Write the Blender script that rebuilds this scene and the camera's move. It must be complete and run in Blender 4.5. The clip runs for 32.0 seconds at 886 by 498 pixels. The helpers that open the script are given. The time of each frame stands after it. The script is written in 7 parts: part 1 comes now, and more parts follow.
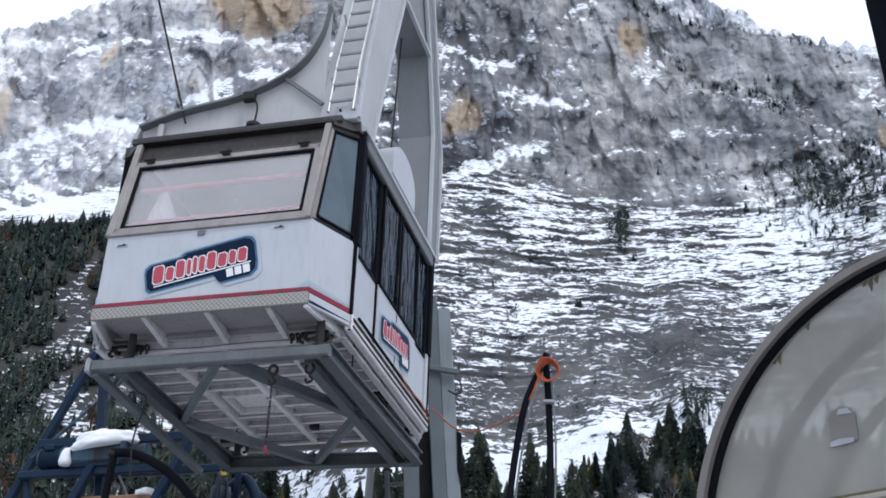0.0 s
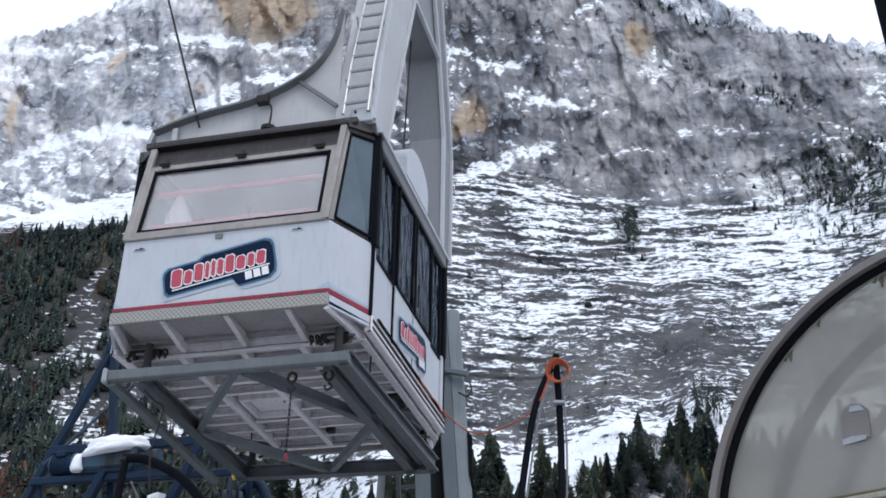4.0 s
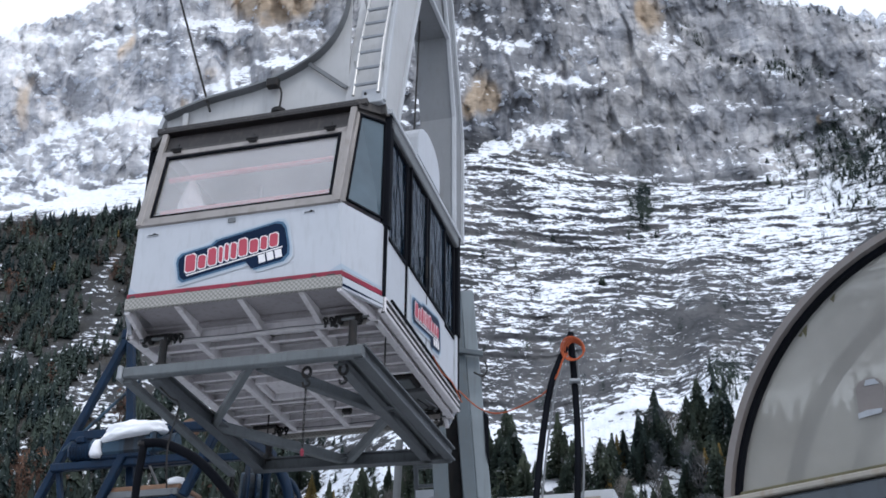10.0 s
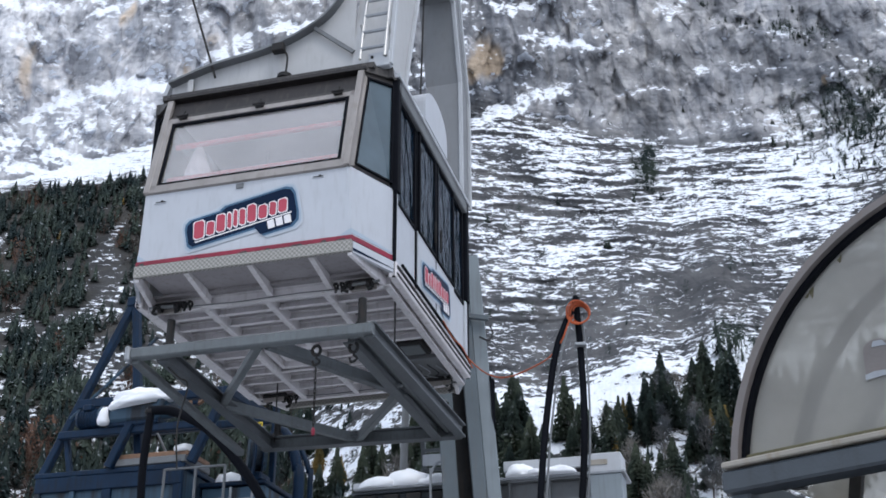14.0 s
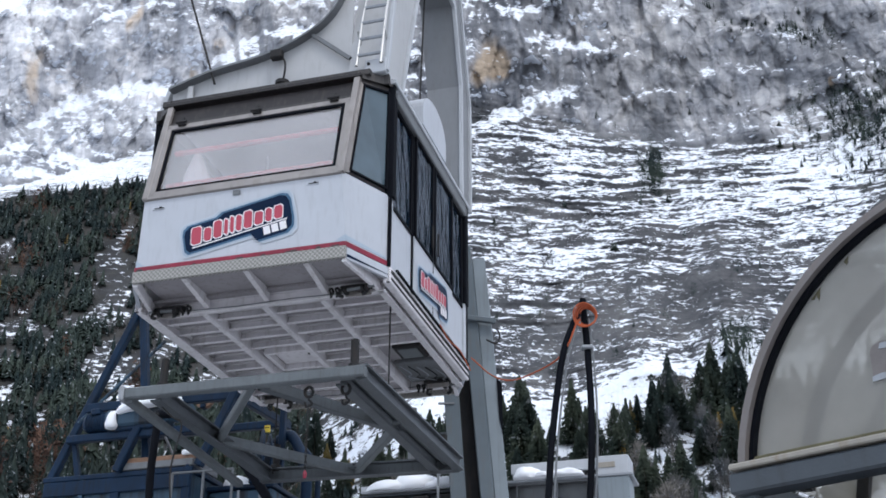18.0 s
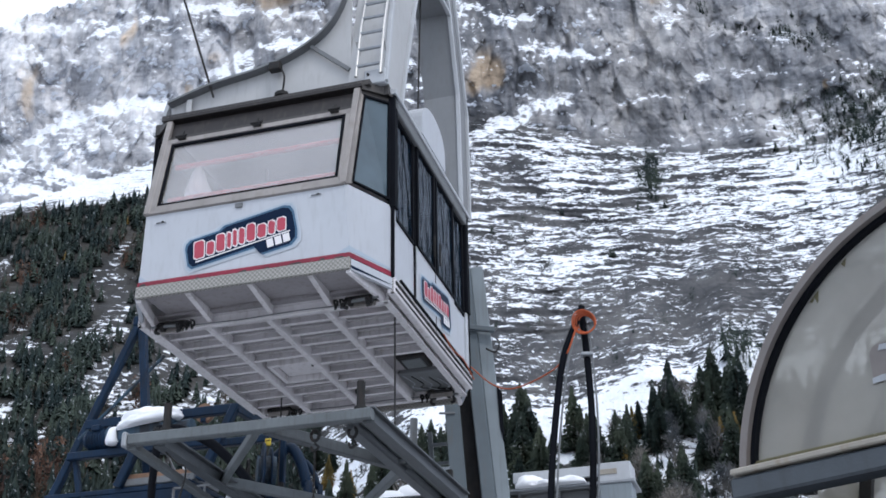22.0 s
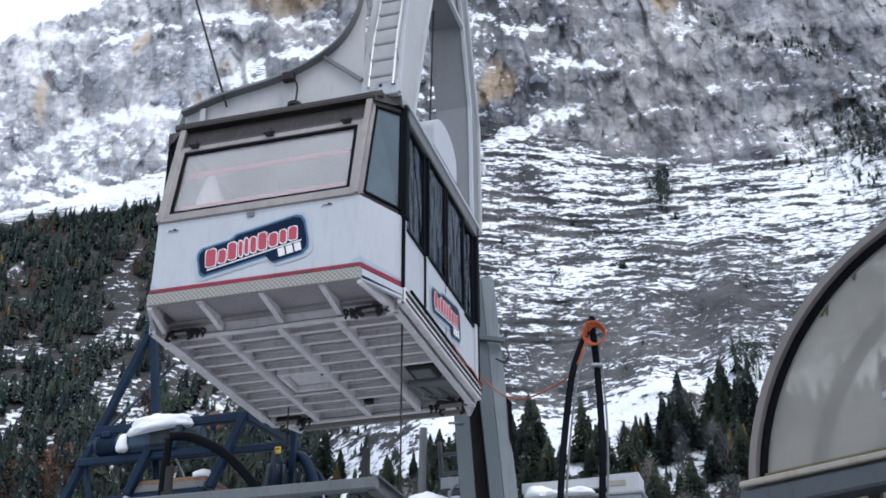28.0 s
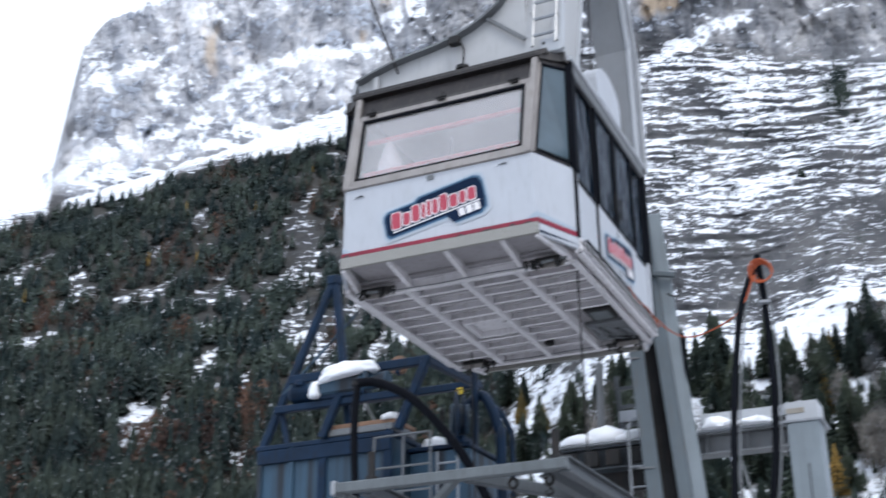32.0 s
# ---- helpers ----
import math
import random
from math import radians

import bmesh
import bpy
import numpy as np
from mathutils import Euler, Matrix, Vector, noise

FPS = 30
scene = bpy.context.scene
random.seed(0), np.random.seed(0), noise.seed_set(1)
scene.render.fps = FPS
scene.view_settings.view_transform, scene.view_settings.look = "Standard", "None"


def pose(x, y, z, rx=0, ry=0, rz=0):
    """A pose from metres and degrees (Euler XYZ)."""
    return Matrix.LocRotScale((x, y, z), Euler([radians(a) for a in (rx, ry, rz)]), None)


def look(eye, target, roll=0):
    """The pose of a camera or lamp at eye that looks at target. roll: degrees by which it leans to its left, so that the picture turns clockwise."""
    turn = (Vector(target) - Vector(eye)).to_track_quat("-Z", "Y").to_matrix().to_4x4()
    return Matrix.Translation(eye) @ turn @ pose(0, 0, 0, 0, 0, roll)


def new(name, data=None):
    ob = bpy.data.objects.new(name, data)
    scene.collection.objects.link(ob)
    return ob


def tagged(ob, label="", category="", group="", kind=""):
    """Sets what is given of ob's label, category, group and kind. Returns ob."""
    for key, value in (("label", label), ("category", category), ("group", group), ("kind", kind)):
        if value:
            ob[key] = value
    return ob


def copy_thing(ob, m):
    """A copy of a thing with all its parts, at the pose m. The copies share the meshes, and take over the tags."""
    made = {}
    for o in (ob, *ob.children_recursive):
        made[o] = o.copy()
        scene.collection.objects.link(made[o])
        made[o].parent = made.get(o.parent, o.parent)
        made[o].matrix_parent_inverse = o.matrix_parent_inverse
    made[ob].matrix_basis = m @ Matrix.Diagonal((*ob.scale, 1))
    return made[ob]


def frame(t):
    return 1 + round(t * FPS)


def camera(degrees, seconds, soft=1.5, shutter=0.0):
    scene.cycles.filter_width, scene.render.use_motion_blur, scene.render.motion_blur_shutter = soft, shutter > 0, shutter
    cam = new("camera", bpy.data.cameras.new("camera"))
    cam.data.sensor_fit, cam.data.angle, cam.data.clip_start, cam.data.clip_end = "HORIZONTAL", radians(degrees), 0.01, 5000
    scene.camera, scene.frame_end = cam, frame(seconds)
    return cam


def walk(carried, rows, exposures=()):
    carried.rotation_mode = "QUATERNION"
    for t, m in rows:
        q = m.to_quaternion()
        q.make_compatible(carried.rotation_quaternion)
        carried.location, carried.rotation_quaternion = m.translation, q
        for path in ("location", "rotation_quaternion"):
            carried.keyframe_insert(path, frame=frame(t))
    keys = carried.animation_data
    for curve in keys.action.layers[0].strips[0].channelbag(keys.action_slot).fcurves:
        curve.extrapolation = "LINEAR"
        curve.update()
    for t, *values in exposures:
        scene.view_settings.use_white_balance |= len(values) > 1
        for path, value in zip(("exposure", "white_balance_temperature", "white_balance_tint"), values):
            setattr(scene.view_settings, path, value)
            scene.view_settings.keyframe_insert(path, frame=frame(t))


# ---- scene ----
cam = camera(39.0, 32.0, soft=1.7, shutter=0.35)
PATH = [
    (0, pose(-0.006, -0.014, 1.593, 117.87, -1.55, -0.82)),
    (0.5, pose(-0.004, -0.001, 1.597, 117.91, -1.57, -0.81)),
    (1, pose(-0.007, -0.015, 1.590, 117.98, -1.57, -0.79)),
    (1.5, pose(-0.005, -0.001, 1.593, 118.08, -1.26, -0.74)),
    (2, pose(-0.001, 0.009, 1.600, 118.01, -1.34, -0.56)),
    (2.5, pose(-0.004, -0.009, 1.590, 118.01, -1.30, -0.46)),
    (4.5, pose(-0.004, -0.001, 1.597, 117.94, -1.10, -0.11)),
    (5, pose(-0.003, -0.004, 1.595, 118.24, -1.04, -0.27)),
    (5.5, pose(0.002, 0.002, 1.598, 118.39, -0.77, -0.62)),
    (6, pose(-0.004, -0.011, 1.592, 118.51, -0.25, -0.61)),
    (6.5, pose(-0.000, -0.000, 1.596, 118.38, -0.58, -0.22)),
    (7, pose(-0.002, -0.003, 1.595, 118.22, -0.60, -0.15)),
    (7.5, pose(-0.006, -0.015, 1.591, 118.19, -0.65, -0.20)),
    (8, pose(-0.002, 0.001, 1.597, 117.98, -0.61, -0.11)),
    (8.5, pose(0.001, 0.006, 1.601, 117.92, -0.64, -0.10)),
    (9, pose(-0.001, 0.004, 1.601, 117.67, -0.43, 0.28)),
    (9.5, pose(-0.003, -0.003, 1.597, 117.10, -0.60, 0.64)),
    (10, pose(-0.005, -0.019, 1.591, 117.04, -0.51, 0.85)),
    (10.5, pose(-0.001, -0.006, 1.596, 116.88, -0.52, 1.03)),
    (11, pose(-0.003, -0.007, 1.596, 116.93, -0.49, 0.95)),
    (11.5, pose(0.000, -0.009, 1.597, 117.09, -0.10, 1.09)),
    (12, pose(0.004, 0.010, 1.605, 117.06, -0.09, 1.15)),
    (12.5, pose(0.001, 0.003, 1.601, 117.07, -0.07, 1.11)),
    (13, pose(0.001, -0.003, 1.596, 116.84, -0.50, 1.17)),
    (13.5, pose(-0.001, 0.004, 1.602, 115.76, -0.32, 1.21)),
    (14, pose(0.003, 0.021, 1.610, 115.43, -0.09, 1.32)),
    (14.5, pose(0.003, 0.016, 1.607, 115.39, -0.06, 1.43)),
    (16.5, pose(-0.000, -0.001, 1.603, 115.75, -0.03, 1.63)),
    (17, pose(-0.000, -0.003, 1.600, 115.69, -0.05, 1.79)),
    (17.5, pose(0.007, 0.009, 1.604, 115.86, -0.02, 1.75)),
    (18, pose(0.003, 0.009, 1.604, 115.57, -0.05, 1.68)),
    (18.5, pose(0.004, 0.014, 1.606, 115.47, 0.06, 1.68)),
    (19, pose(-0.004, -0.018, 1.594, 115.40, 0.11, 2.17)),
    (19.5, pose(0.000, 0.003, 1.605, 114.50, 0.28, 2.08)),
    (20, pose(-0.006, -0.007, 1.602, 114.90, 0.27, 1.61)),
    (20.5, pose(0.001, 0.000, 1.605, 115.68, 0.77, 2.09)),
    (21, pose(0.004, 0.005, 1.603, 115.87, 0.97, 2.14)),
    (21.5, pose(0.007, 0.020, 1.609, 115.73, 0.92, 2.11)),
    (22, pose(0.009, 0.020, 1.609, 116.01, 0.94, 2.06)),
    (22.5, pose(0.006, 0.016, 1.610, 116.20, 0.71, 1.91)),
    (23, pose(0.012, 0.027, 1.613, 116.51, 0.54, 1.77)),
    (23.5, pose(0.007, 0.028, 1.611, 116.54, 0.56, 1.62)),
    (24, pose(0.010, 0.031, 1.615, 116.53, 0.50, 1.65)),
    (24.5, pose(0.007, 0.019, 1.611, 116.60, 0.32, 1.55)),
    (25, pose(0.005, 0.009, 1.608, 116.88, 0.35, 1.55)),
    (25.5, pose(0.007, 0.008, 1.608, 117.05, 0.42, 1.59)),
    (27.5, pose(-0.000, -0.016, 1.601, 116.90, 0.50, 2.02)),
    (28, pose(-0.002, -0.030, 1.593, 116.45, 0.33, 2.27)),
    (28.5, pose(-0.007, -0.055, 1.585, 115.84, -0.02, 2.24)),
    (29, pose(0.005, -0.032, 1.617, 115.57, 1.11, 4.02)),
    (29.5, pose(0.074, -0.083, 1.624, 112.73, 0.81, 8.32)),
    (30, pose(0.099, -0.134, 1.652, 112.64, -0.13, 7.41)),
    (30.5, pose(0.059, -0.266, 1.653, 111.01, 0.30, 7.36)),
    (31, pose(0.060, -0.467, 1.615, 112.92, 0.25, 9.34)),
    (31.5, pose(0.118, -0.633, 1.565, 112.29, 0.45, 15.99)),
    (32, pose(0.135, -0.610, 1.644, 113.08, 0.25, 10.93)),
]
walk(cam, PATH, exposures=((0.0, 0.34), (14.0, 0.34), (17.0, 0.40), (28.0, 0.38), (28.9, 0.33), (29.6, 0.60), (31.0, 0.64), (32.0, 0.58)))

# ---- sky and light: bright overcast over a deep valley ----
world = bpy.data.worlds.new("world")
scene.world = world
world.use_nodes = True
wn, wl = world.node_tree.nodes, world.node_tree.links
wn.clear()
w_out = wn.new("ShaderNodeOutputWorld")
w_bg = wn.new("ShaderNodeBackground")
w_sky = wn.new("ShaderNodeTexSky")
w_sky.sky_type = "NISHITA"
w_sky.sun_disc = False
w_sky.sun_elevation = radians(38)
w_sky.sun_rotation = radians(150)
w_mul = wn.new("ShaderNodeMix")
w_mul.data_type = "RGBA"
w_mul.inputs["Factor"].default_value = 0.88
w_mul.inputs["B"].default_value = (8.42, 9.35, 11.0, 1.0)
wl.new(w_sky.outputs["Color"], w_mul.inputs["A"])
wl.new(w_mul.outputs["Result"], w_bg.inputs["Color"])
w_bg.inputs["Strength"].default_value = 0.108
wl.new(w_bg.outputs["Background"], w_out.inputs["Surface"])

sun = new("sun", bpy.data.lights.new("sun", "SUN"))
sun.data.energy = 0.9
sun.data.angle = radians(14)
sun.data.color = (1.0, 0.97, 0.93)
sun.matrix_world = look((0, 0, 60), (-20, 34, 12))
scene.view_settings.exposure = 0.34


# ---- materials ----
def node_mat(name):
    m = bpy.data.materials.new(name)
    m.use_nodes = True
    n, l = m.node_tree.nodes, m.node_tree.links
    return m, n, l, n["Principled BSDF"]


def paint(name, col, rough=0.5, metal=0.0, vary=0.15, scale=6.0, dirt=0.3, dirt_col=(0.12, 0.10, 0.08), bump=0.15, fine=60.0, spec=0.4, stretch=0.5, runs=(0.52, 0.78)):
    """Painted or bare surface with grain, streaky dirt and fine relief."""
    m, n, l, b = node_mat(name)
    co = n.new("ShaderNodeTexCoord")
    big = n.new("ShaderNodeTexNoise")
    big.inputs["Scale"].default_value = scale * 0.25
    big.inputs["Detail"].default_value = 8
    big.inputs["Roughness"].default_value = 0.65
    l.new(co.outputs["Object"], big.inputs["Vector"])
    mp = n.new("ShaderNodeMapping")
    mp.inputs["Scale"].default_value = (3.0, 3.0, stretch)
    l.new(co.outputs["Object"], mp.inputs["Vector"])
    st = n.new("ShaderNodeTexNoise")
    st.inputs["Scale"].default_value = scale
    st.inputs["Detail"].default_value = 6
    l.new(mp.outputs["Vector"], st.inputs["Vector"])
    gr = n.new("ShaderNodeTexNoise")
    gr.inputs["Scale"].default_value = fine
    gr.inputs["Detail"].default_value = 4
    l.new(co.outputs["Object"], gr.inputs["Vector"])
    lo, hi = (tuple(min(1, c * k) for c in col) + (1,) for k in (1 - vary, 1 + vary))
    r1 = n.new("ShaderNodeValToRGB")
    r1.color_ramp.elements[0].position, r1.color_ramp.elements[1].position = 0.3, 0.7
    r1.color_ramp.elements[0].color, r1.color_ramp.elements[1].color = lo, hi
    l.new(big.outputs["Fac"], r1.inputs["Fac"])
    r2 = n.new("ShaderNodeMapRange")
    r2.inputs["From Min"].default_value, r2.inputs["From Max"].default_value = runs
    r2.inputs["To Max"].default_value = dirt
    l.new(st.outputs["Fac"], r2.inputs["Value"])
    mx = n.new("ShaderNodeMix")
    mx.data_type = "RGBA"
    l.new(r2.outputs["Result"], mx.inputs["Factor"])
    l.new(r1.outputs["Color"], mx.inputs["A"])
    mx.inputs["B"].default_value = dirt_col + (1,)
    l.new(mx.outputs["Result"], b.inputs["Base Color"])
    rr = n.new("ShaderNodeMapRange")
    rr.inputs["To Min"].default_value, rr.inputs["To Max"].default_value = max(0.03, rough - 0.12), min(1, rough + 0.15)
    l.new(big.outputs["Fac"], rr.inputs["Value"])
    l.new(rr.outputs["Result"], b.inputs["Roughness"])
    b.inputs["Metallic"].default_value = metal
    b.inputs["Specular IOR Level"].default_value = spec
    if bump:
        bp = n.new("ShaderNodeBump")
        bp.inputs["Strength"].default_value = bump
        bp.inputs["Distance"].default_value = 0.01
        l.new(gr.outputs["Fac"], bp.inputs["Height"])
        l.new(bp.outputs["Normal"], b.inputs["Normal"])
    return m


def glass(name, tint, clear, rough=0.08, body=(0.6, 0.6, 0.6), milky=0.3, gloss=0.8, wavy=0.0):
    """Pane: a coat of gloss over a mix of clear and milky plastic or glass."""
    m, n, l, b = node_mat(name)
    n.remove(b)
    out = n["Material Output"]
    tr = n.new("ShaderNodeBsdfTransparent")
    tr.inputs["Color"].default_value = tint + (1,)
    gl = n.new("ShaderNodeBsdfGlossy")
    gl.inputs["Roughness"].default_value = rough
    gl.inputs["Color"].default_value = (0.9, 0.93, 0.96, 1)
    df = n.new("ShaderNodeBsdfDiffuse")
    df.inputs["Color"].default_value = body + (1,)
    co = n.new("ShaderNodeTexCoord")
    nz = n.new("ShaderNodeTexNoise")
    nz.inputs["Scale"].default_value = 2.2
    nz.inputs["Detail"].default_value = 6
    l.new(co.outputs["Object"], nz.inputs["Vector"])
    mr = n.new("ShaderNodeMapRange")
    mr.inputs["To Min"].default_value, mr.inputs["To Max"].default_value = milky * 0.6, min(1, milky * 1.4)
    l.new(nz.outputs["Fac"], mr.inputs["Value"])
    m1 = n.new("ShaderNodeMixShader")
    l.new(mr.outputs["Result"], m1.inputs["Fac"])
    l.new(tr.outputs["BSDF"], m1.inputs[1])
    l.new(df.outputs["BSDF"], m1.inputs[2])
    lw = n.new("ShaderNodeLayerWeight")
    lw.inputs["Blend"].default_value = 0.5
    fr = n.new("ShaderNodeMath")
    fr.operation = "POWER"
    l.new(lw.outputs["Facing"], fr.inputs[0])
    fr.inputs[1].default_value = 4.5
    ma = n.new("ShaderNodeMath")
    ma.operation = "MULTIPLY_ADD"
    l.new(fr.outputs["Value"], ma.inputs[0])
    ma.inputs[1].default_value, ma.inputs[2].default_value = gloss, 1.0 - clear
    m2 = n.new("ShaderNodeMixShader")
    l.new(ma.outputs["Value"], m2.inputs["Fac"])
    l.new(m1.outputs["Shader"], m2.inputs[1])
    l.new(gl.outputs["BSDF"], m2.inputs[2])
    l.new(m2.outputs["Shader"], out.inputs["Surface"])
    if wavy:
        # bent sheet: the reflection breaks into upright ripples
        wm = n.new("ShaderNodeMapping")
        wm.inputs["Scale"].default_value = (5.0, 5.0, 1.6)
        l.new(co.outputs["Object"], wm.inputs["Vector"])
        wz = n.new("ShaderNodeTexNoise")
        wz.inputs["Scale"].default_value, wz.inputs["Detail"].default_value = 1.6, 3
        l.new(wm.outputs["Vector"], wz.inputs["Vector"])
        wb = n.new("ShaderNodeBump")
        wb.inputs["Strength"].default_value, wb.inputs["Distance"].default_value = wavy, 0.05
        l.new(wz.outputs["Fac"], wb.inputs["Height"])
        l.new(wb.outputs["Normal"], gl.inputs["Normal"])
    return m


M_WHITE = paint("white_paint", (0.47, 0.495, 0.54), 0.4, vary=0.05, dirt=0.14, bump=0.04)
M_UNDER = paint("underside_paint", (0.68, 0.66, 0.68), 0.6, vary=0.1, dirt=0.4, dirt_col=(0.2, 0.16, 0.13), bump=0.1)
# floor plate darkened so its colour carries the shade between the joists
M_PLATE_SHADE = paint("shaded_floor_plate_paint", (0.30, 0.285, 0.298), 0.65, vary=0.15, dirt=0.4, dirt_col=(0.15, 0.12, 0.1), bump=0.1)
M_RED = paint("red_paint", (0.22, 0.016, 0.038), 0.5, vary=0.3, dirt=0.35, dirt_col=(0.08, 0.02, 0.03))
M_NAVY = paint("navy_print", (0.004, 0.014, 0.040), 0.5, vary=0.25, dirt=0.0, spec=0.1)
M_BLUE1 = paint("blue_print_edge", (0.045, 0.115, 0.20), 0.4, vary=0.15, dirt=0.0)
M_BLUE2 = paint("pale_blue_print_edge", (0.36, 0.43, 0.51), 0.4, vary=0.1, dirt=0.0)
M_BLUE3 = paint("faint_blue_print_edge", (0.46, 0.50, 0.55), 0.4, vary=0.08, dirt=0.0)
M_RAIL = paint("bright_red_rail", (0.75, 0.10, 0.12), 0.4, vary=0.1, dirt=0.1)
M_PINK = paint("pink_print", (0.44, 0.055, 0.09), 0.4, vary=0.12, dirt=0.0)
M_PRINTW = paint("white_print", (0.78, 0.76, 0.78), 0.4, vary=0.05, dirt=0.0)
M_FRAME = paint("brown_grey_frame", (0.045, 0.042, 0.042), 0.55, 0.1, vary=0.3, dirt=0.35)
M_LFRAME = paint("light_window_frame", (0.27, 0.25, 0.24), 0.45, 0.2, vary=0.2, dirt=0.4)
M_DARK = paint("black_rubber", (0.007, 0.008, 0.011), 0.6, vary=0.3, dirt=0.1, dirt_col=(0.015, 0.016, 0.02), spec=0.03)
M_BAND = paint("dark_louvre", (0.022, 0.019, 0.020), 0.5, 0.1, vary=0.2, dirt=0.25)
M_TREAD = paint("chequer_plate", (0.34, 0.33, 0.31), 0.5, 0.2, vary=0.35, scale=40, dirt=0.35, bump=0.9, fine=45)
tn = M_TREAD.node_tree
ck = tn.nodes.new("ShaderNodeTexChecker")
ck.inputs["Scale"].default_value = 38.0
ck.inputs["Color1"].default_value, ck.inputs["Color2"].default_value = (0.21, 0.205, 0.19, 1), (0.34, 0.33, 0.31, 1)
tc = tn.nodes.new("ShaderNodeTexCoord")
tn.links.new(tc.outputs["Object"], ck.inputs["Vector"])
tn.links.new(ck.outputs["Color"], tn.nodes["Principled BSDF"].inputs["Base Color"])
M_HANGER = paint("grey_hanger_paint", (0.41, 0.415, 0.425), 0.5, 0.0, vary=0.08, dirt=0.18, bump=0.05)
# far column and cross box: about half the grey value of M_HANGER
M_WEB = paint("blue_grey_web", (0.20, 0.21, 0.225), 0.5, 0.0, vary=0.08, dirt=0.2, bump=0.05)
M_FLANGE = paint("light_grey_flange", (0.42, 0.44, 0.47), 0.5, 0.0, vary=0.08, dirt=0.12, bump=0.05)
M_ALU = paint("aluminium", (0.46, 0.46, 0.46), 0.42, 0.6, vary=0.12, dirt=0.2)
M_STEEL = paint("grey_steel", (0.155, 0.165, 0.175), 0.55, 0.25, vary=0.2, dirt=0.4, dirt_col=(0.12, 0.1, 0.09))
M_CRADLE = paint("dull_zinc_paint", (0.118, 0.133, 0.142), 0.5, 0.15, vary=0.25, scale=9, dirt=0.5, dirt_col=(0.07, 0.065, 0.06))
# darker tone of the same zinc grey
M_CRADLED = paint("dark_zinc_grey", (0.078, 0.088, 0.097), 0.5, 0.15, vary=0.3, scale=9, dirt=0.55, dirt_col=(0.04, 0.038, 0.036))
M_PILLAR = paint("blue_grey_pillar_paint", (0.20, 0.235, 0.26), 0.55, 0.0, vary=0.12, dirt=0.4, dirt_col=(0.10, 0.10, 0.10), stretch=0.15)
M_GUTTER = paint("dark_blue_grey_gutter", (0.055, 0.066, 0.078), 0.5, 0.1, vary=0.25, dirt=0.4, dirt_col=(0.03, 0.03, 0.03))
M_GALV = paint("galvanised_steel", (0.29, 0.31, 0.335), 0.5, 0.35, vary=0.15, dirt=0.3)
M_PYLON = paint("blue_grey_pylon_paint", (0.100, 0.124, 0.142), 0.5, 0.0, vary=0.12, dirt=0.35, bump=0.05)
M_BLUE = paint("dark_blue_paint", (0.007, 0.022, 0.050), 0.5, 0.0, vary=0.35, dirt=0.5, dirt_col=(0.012, 0.013, 0.016), spec=0.15, runs=(0.48, 0.68))
M_LBLUE = paint("faded_blue_sheet", (0.029, 0.069, 0.112), 0.55, 0.0, vary=0.35, dirt=0.95, dirt_col=(0.008, 0.011, 0.017), scale=1.5, stretch=0.10, runs=(0.47, 0.62))
M_RUST = paint("rusty_brown", (0.25, 0.15, 0.10), 0.75, 0.1, vary=0.35, dirt=0.4)
M_ORANGE = paint("orange_rope", (0.40, 0.085, 0.03), 0.8, vary=0.15, dirt=0.1, bump=0.5, fine=200)
M_OLD = paint("aged_black_metal", (0.022, 0.022, 0.023), 0.6, 0.1, vary=0.4, dirt=0.4, dirt_col=(0.06, 0.04, 0.03), spec=0.2)
M_SNOW = paint("fresh_snow", (0.86, 0.88, 0.92), 0.8, vary=0.03, dirt=0.0, bump=0.5, fine=18)
M_GUT = paint("mossy_aluminium_rim", (0.17, 0.155, 0.15), 0.6, 0.2, vary=0.2, dirt=0.5, dirt_col=(0.16, 0.12, 0.10))
M_MOSS = paint("moss_and_dirt", (0.085, 0.080, 0.045), 0.95, vary=0.5, dirt=0.4, bump=0.8)
M_BEIGE = paint("beige_sill", (0.30, 0.28, 0.245), 0.7, vary=0.15, dirt=0.5, dirt_col=(0.2, 0.12, 0.05))
M_YELLOW = paint("yellow_sign", (0.7, 0.5, 0.04), 0.5)
M_WINF = glass("milky_front_window", (0.88, 0.88, 0.90), 0.93, 0.06, (0.66, 0.64, 0.645), 0.27)
M_WINS = glass("dark_side_window", (0.02, 0.03, 0.045), 0.91, 0.03, (0.010, 0.026, 0.050), 0.5, 0.5, 1.0)
M_WINC = glass("tinted_corner_window", (0.12, 0.18, 0.24), 0.94, 0.05, (0.10, 0.15, 0.185), 0.55)
M_VAULT = glass("weathered_vault_sheet", (0.80, 0.80, 0.78), 0.99, 0.45, (0.47, 0.46, 0.43), 0.42, 0.12)


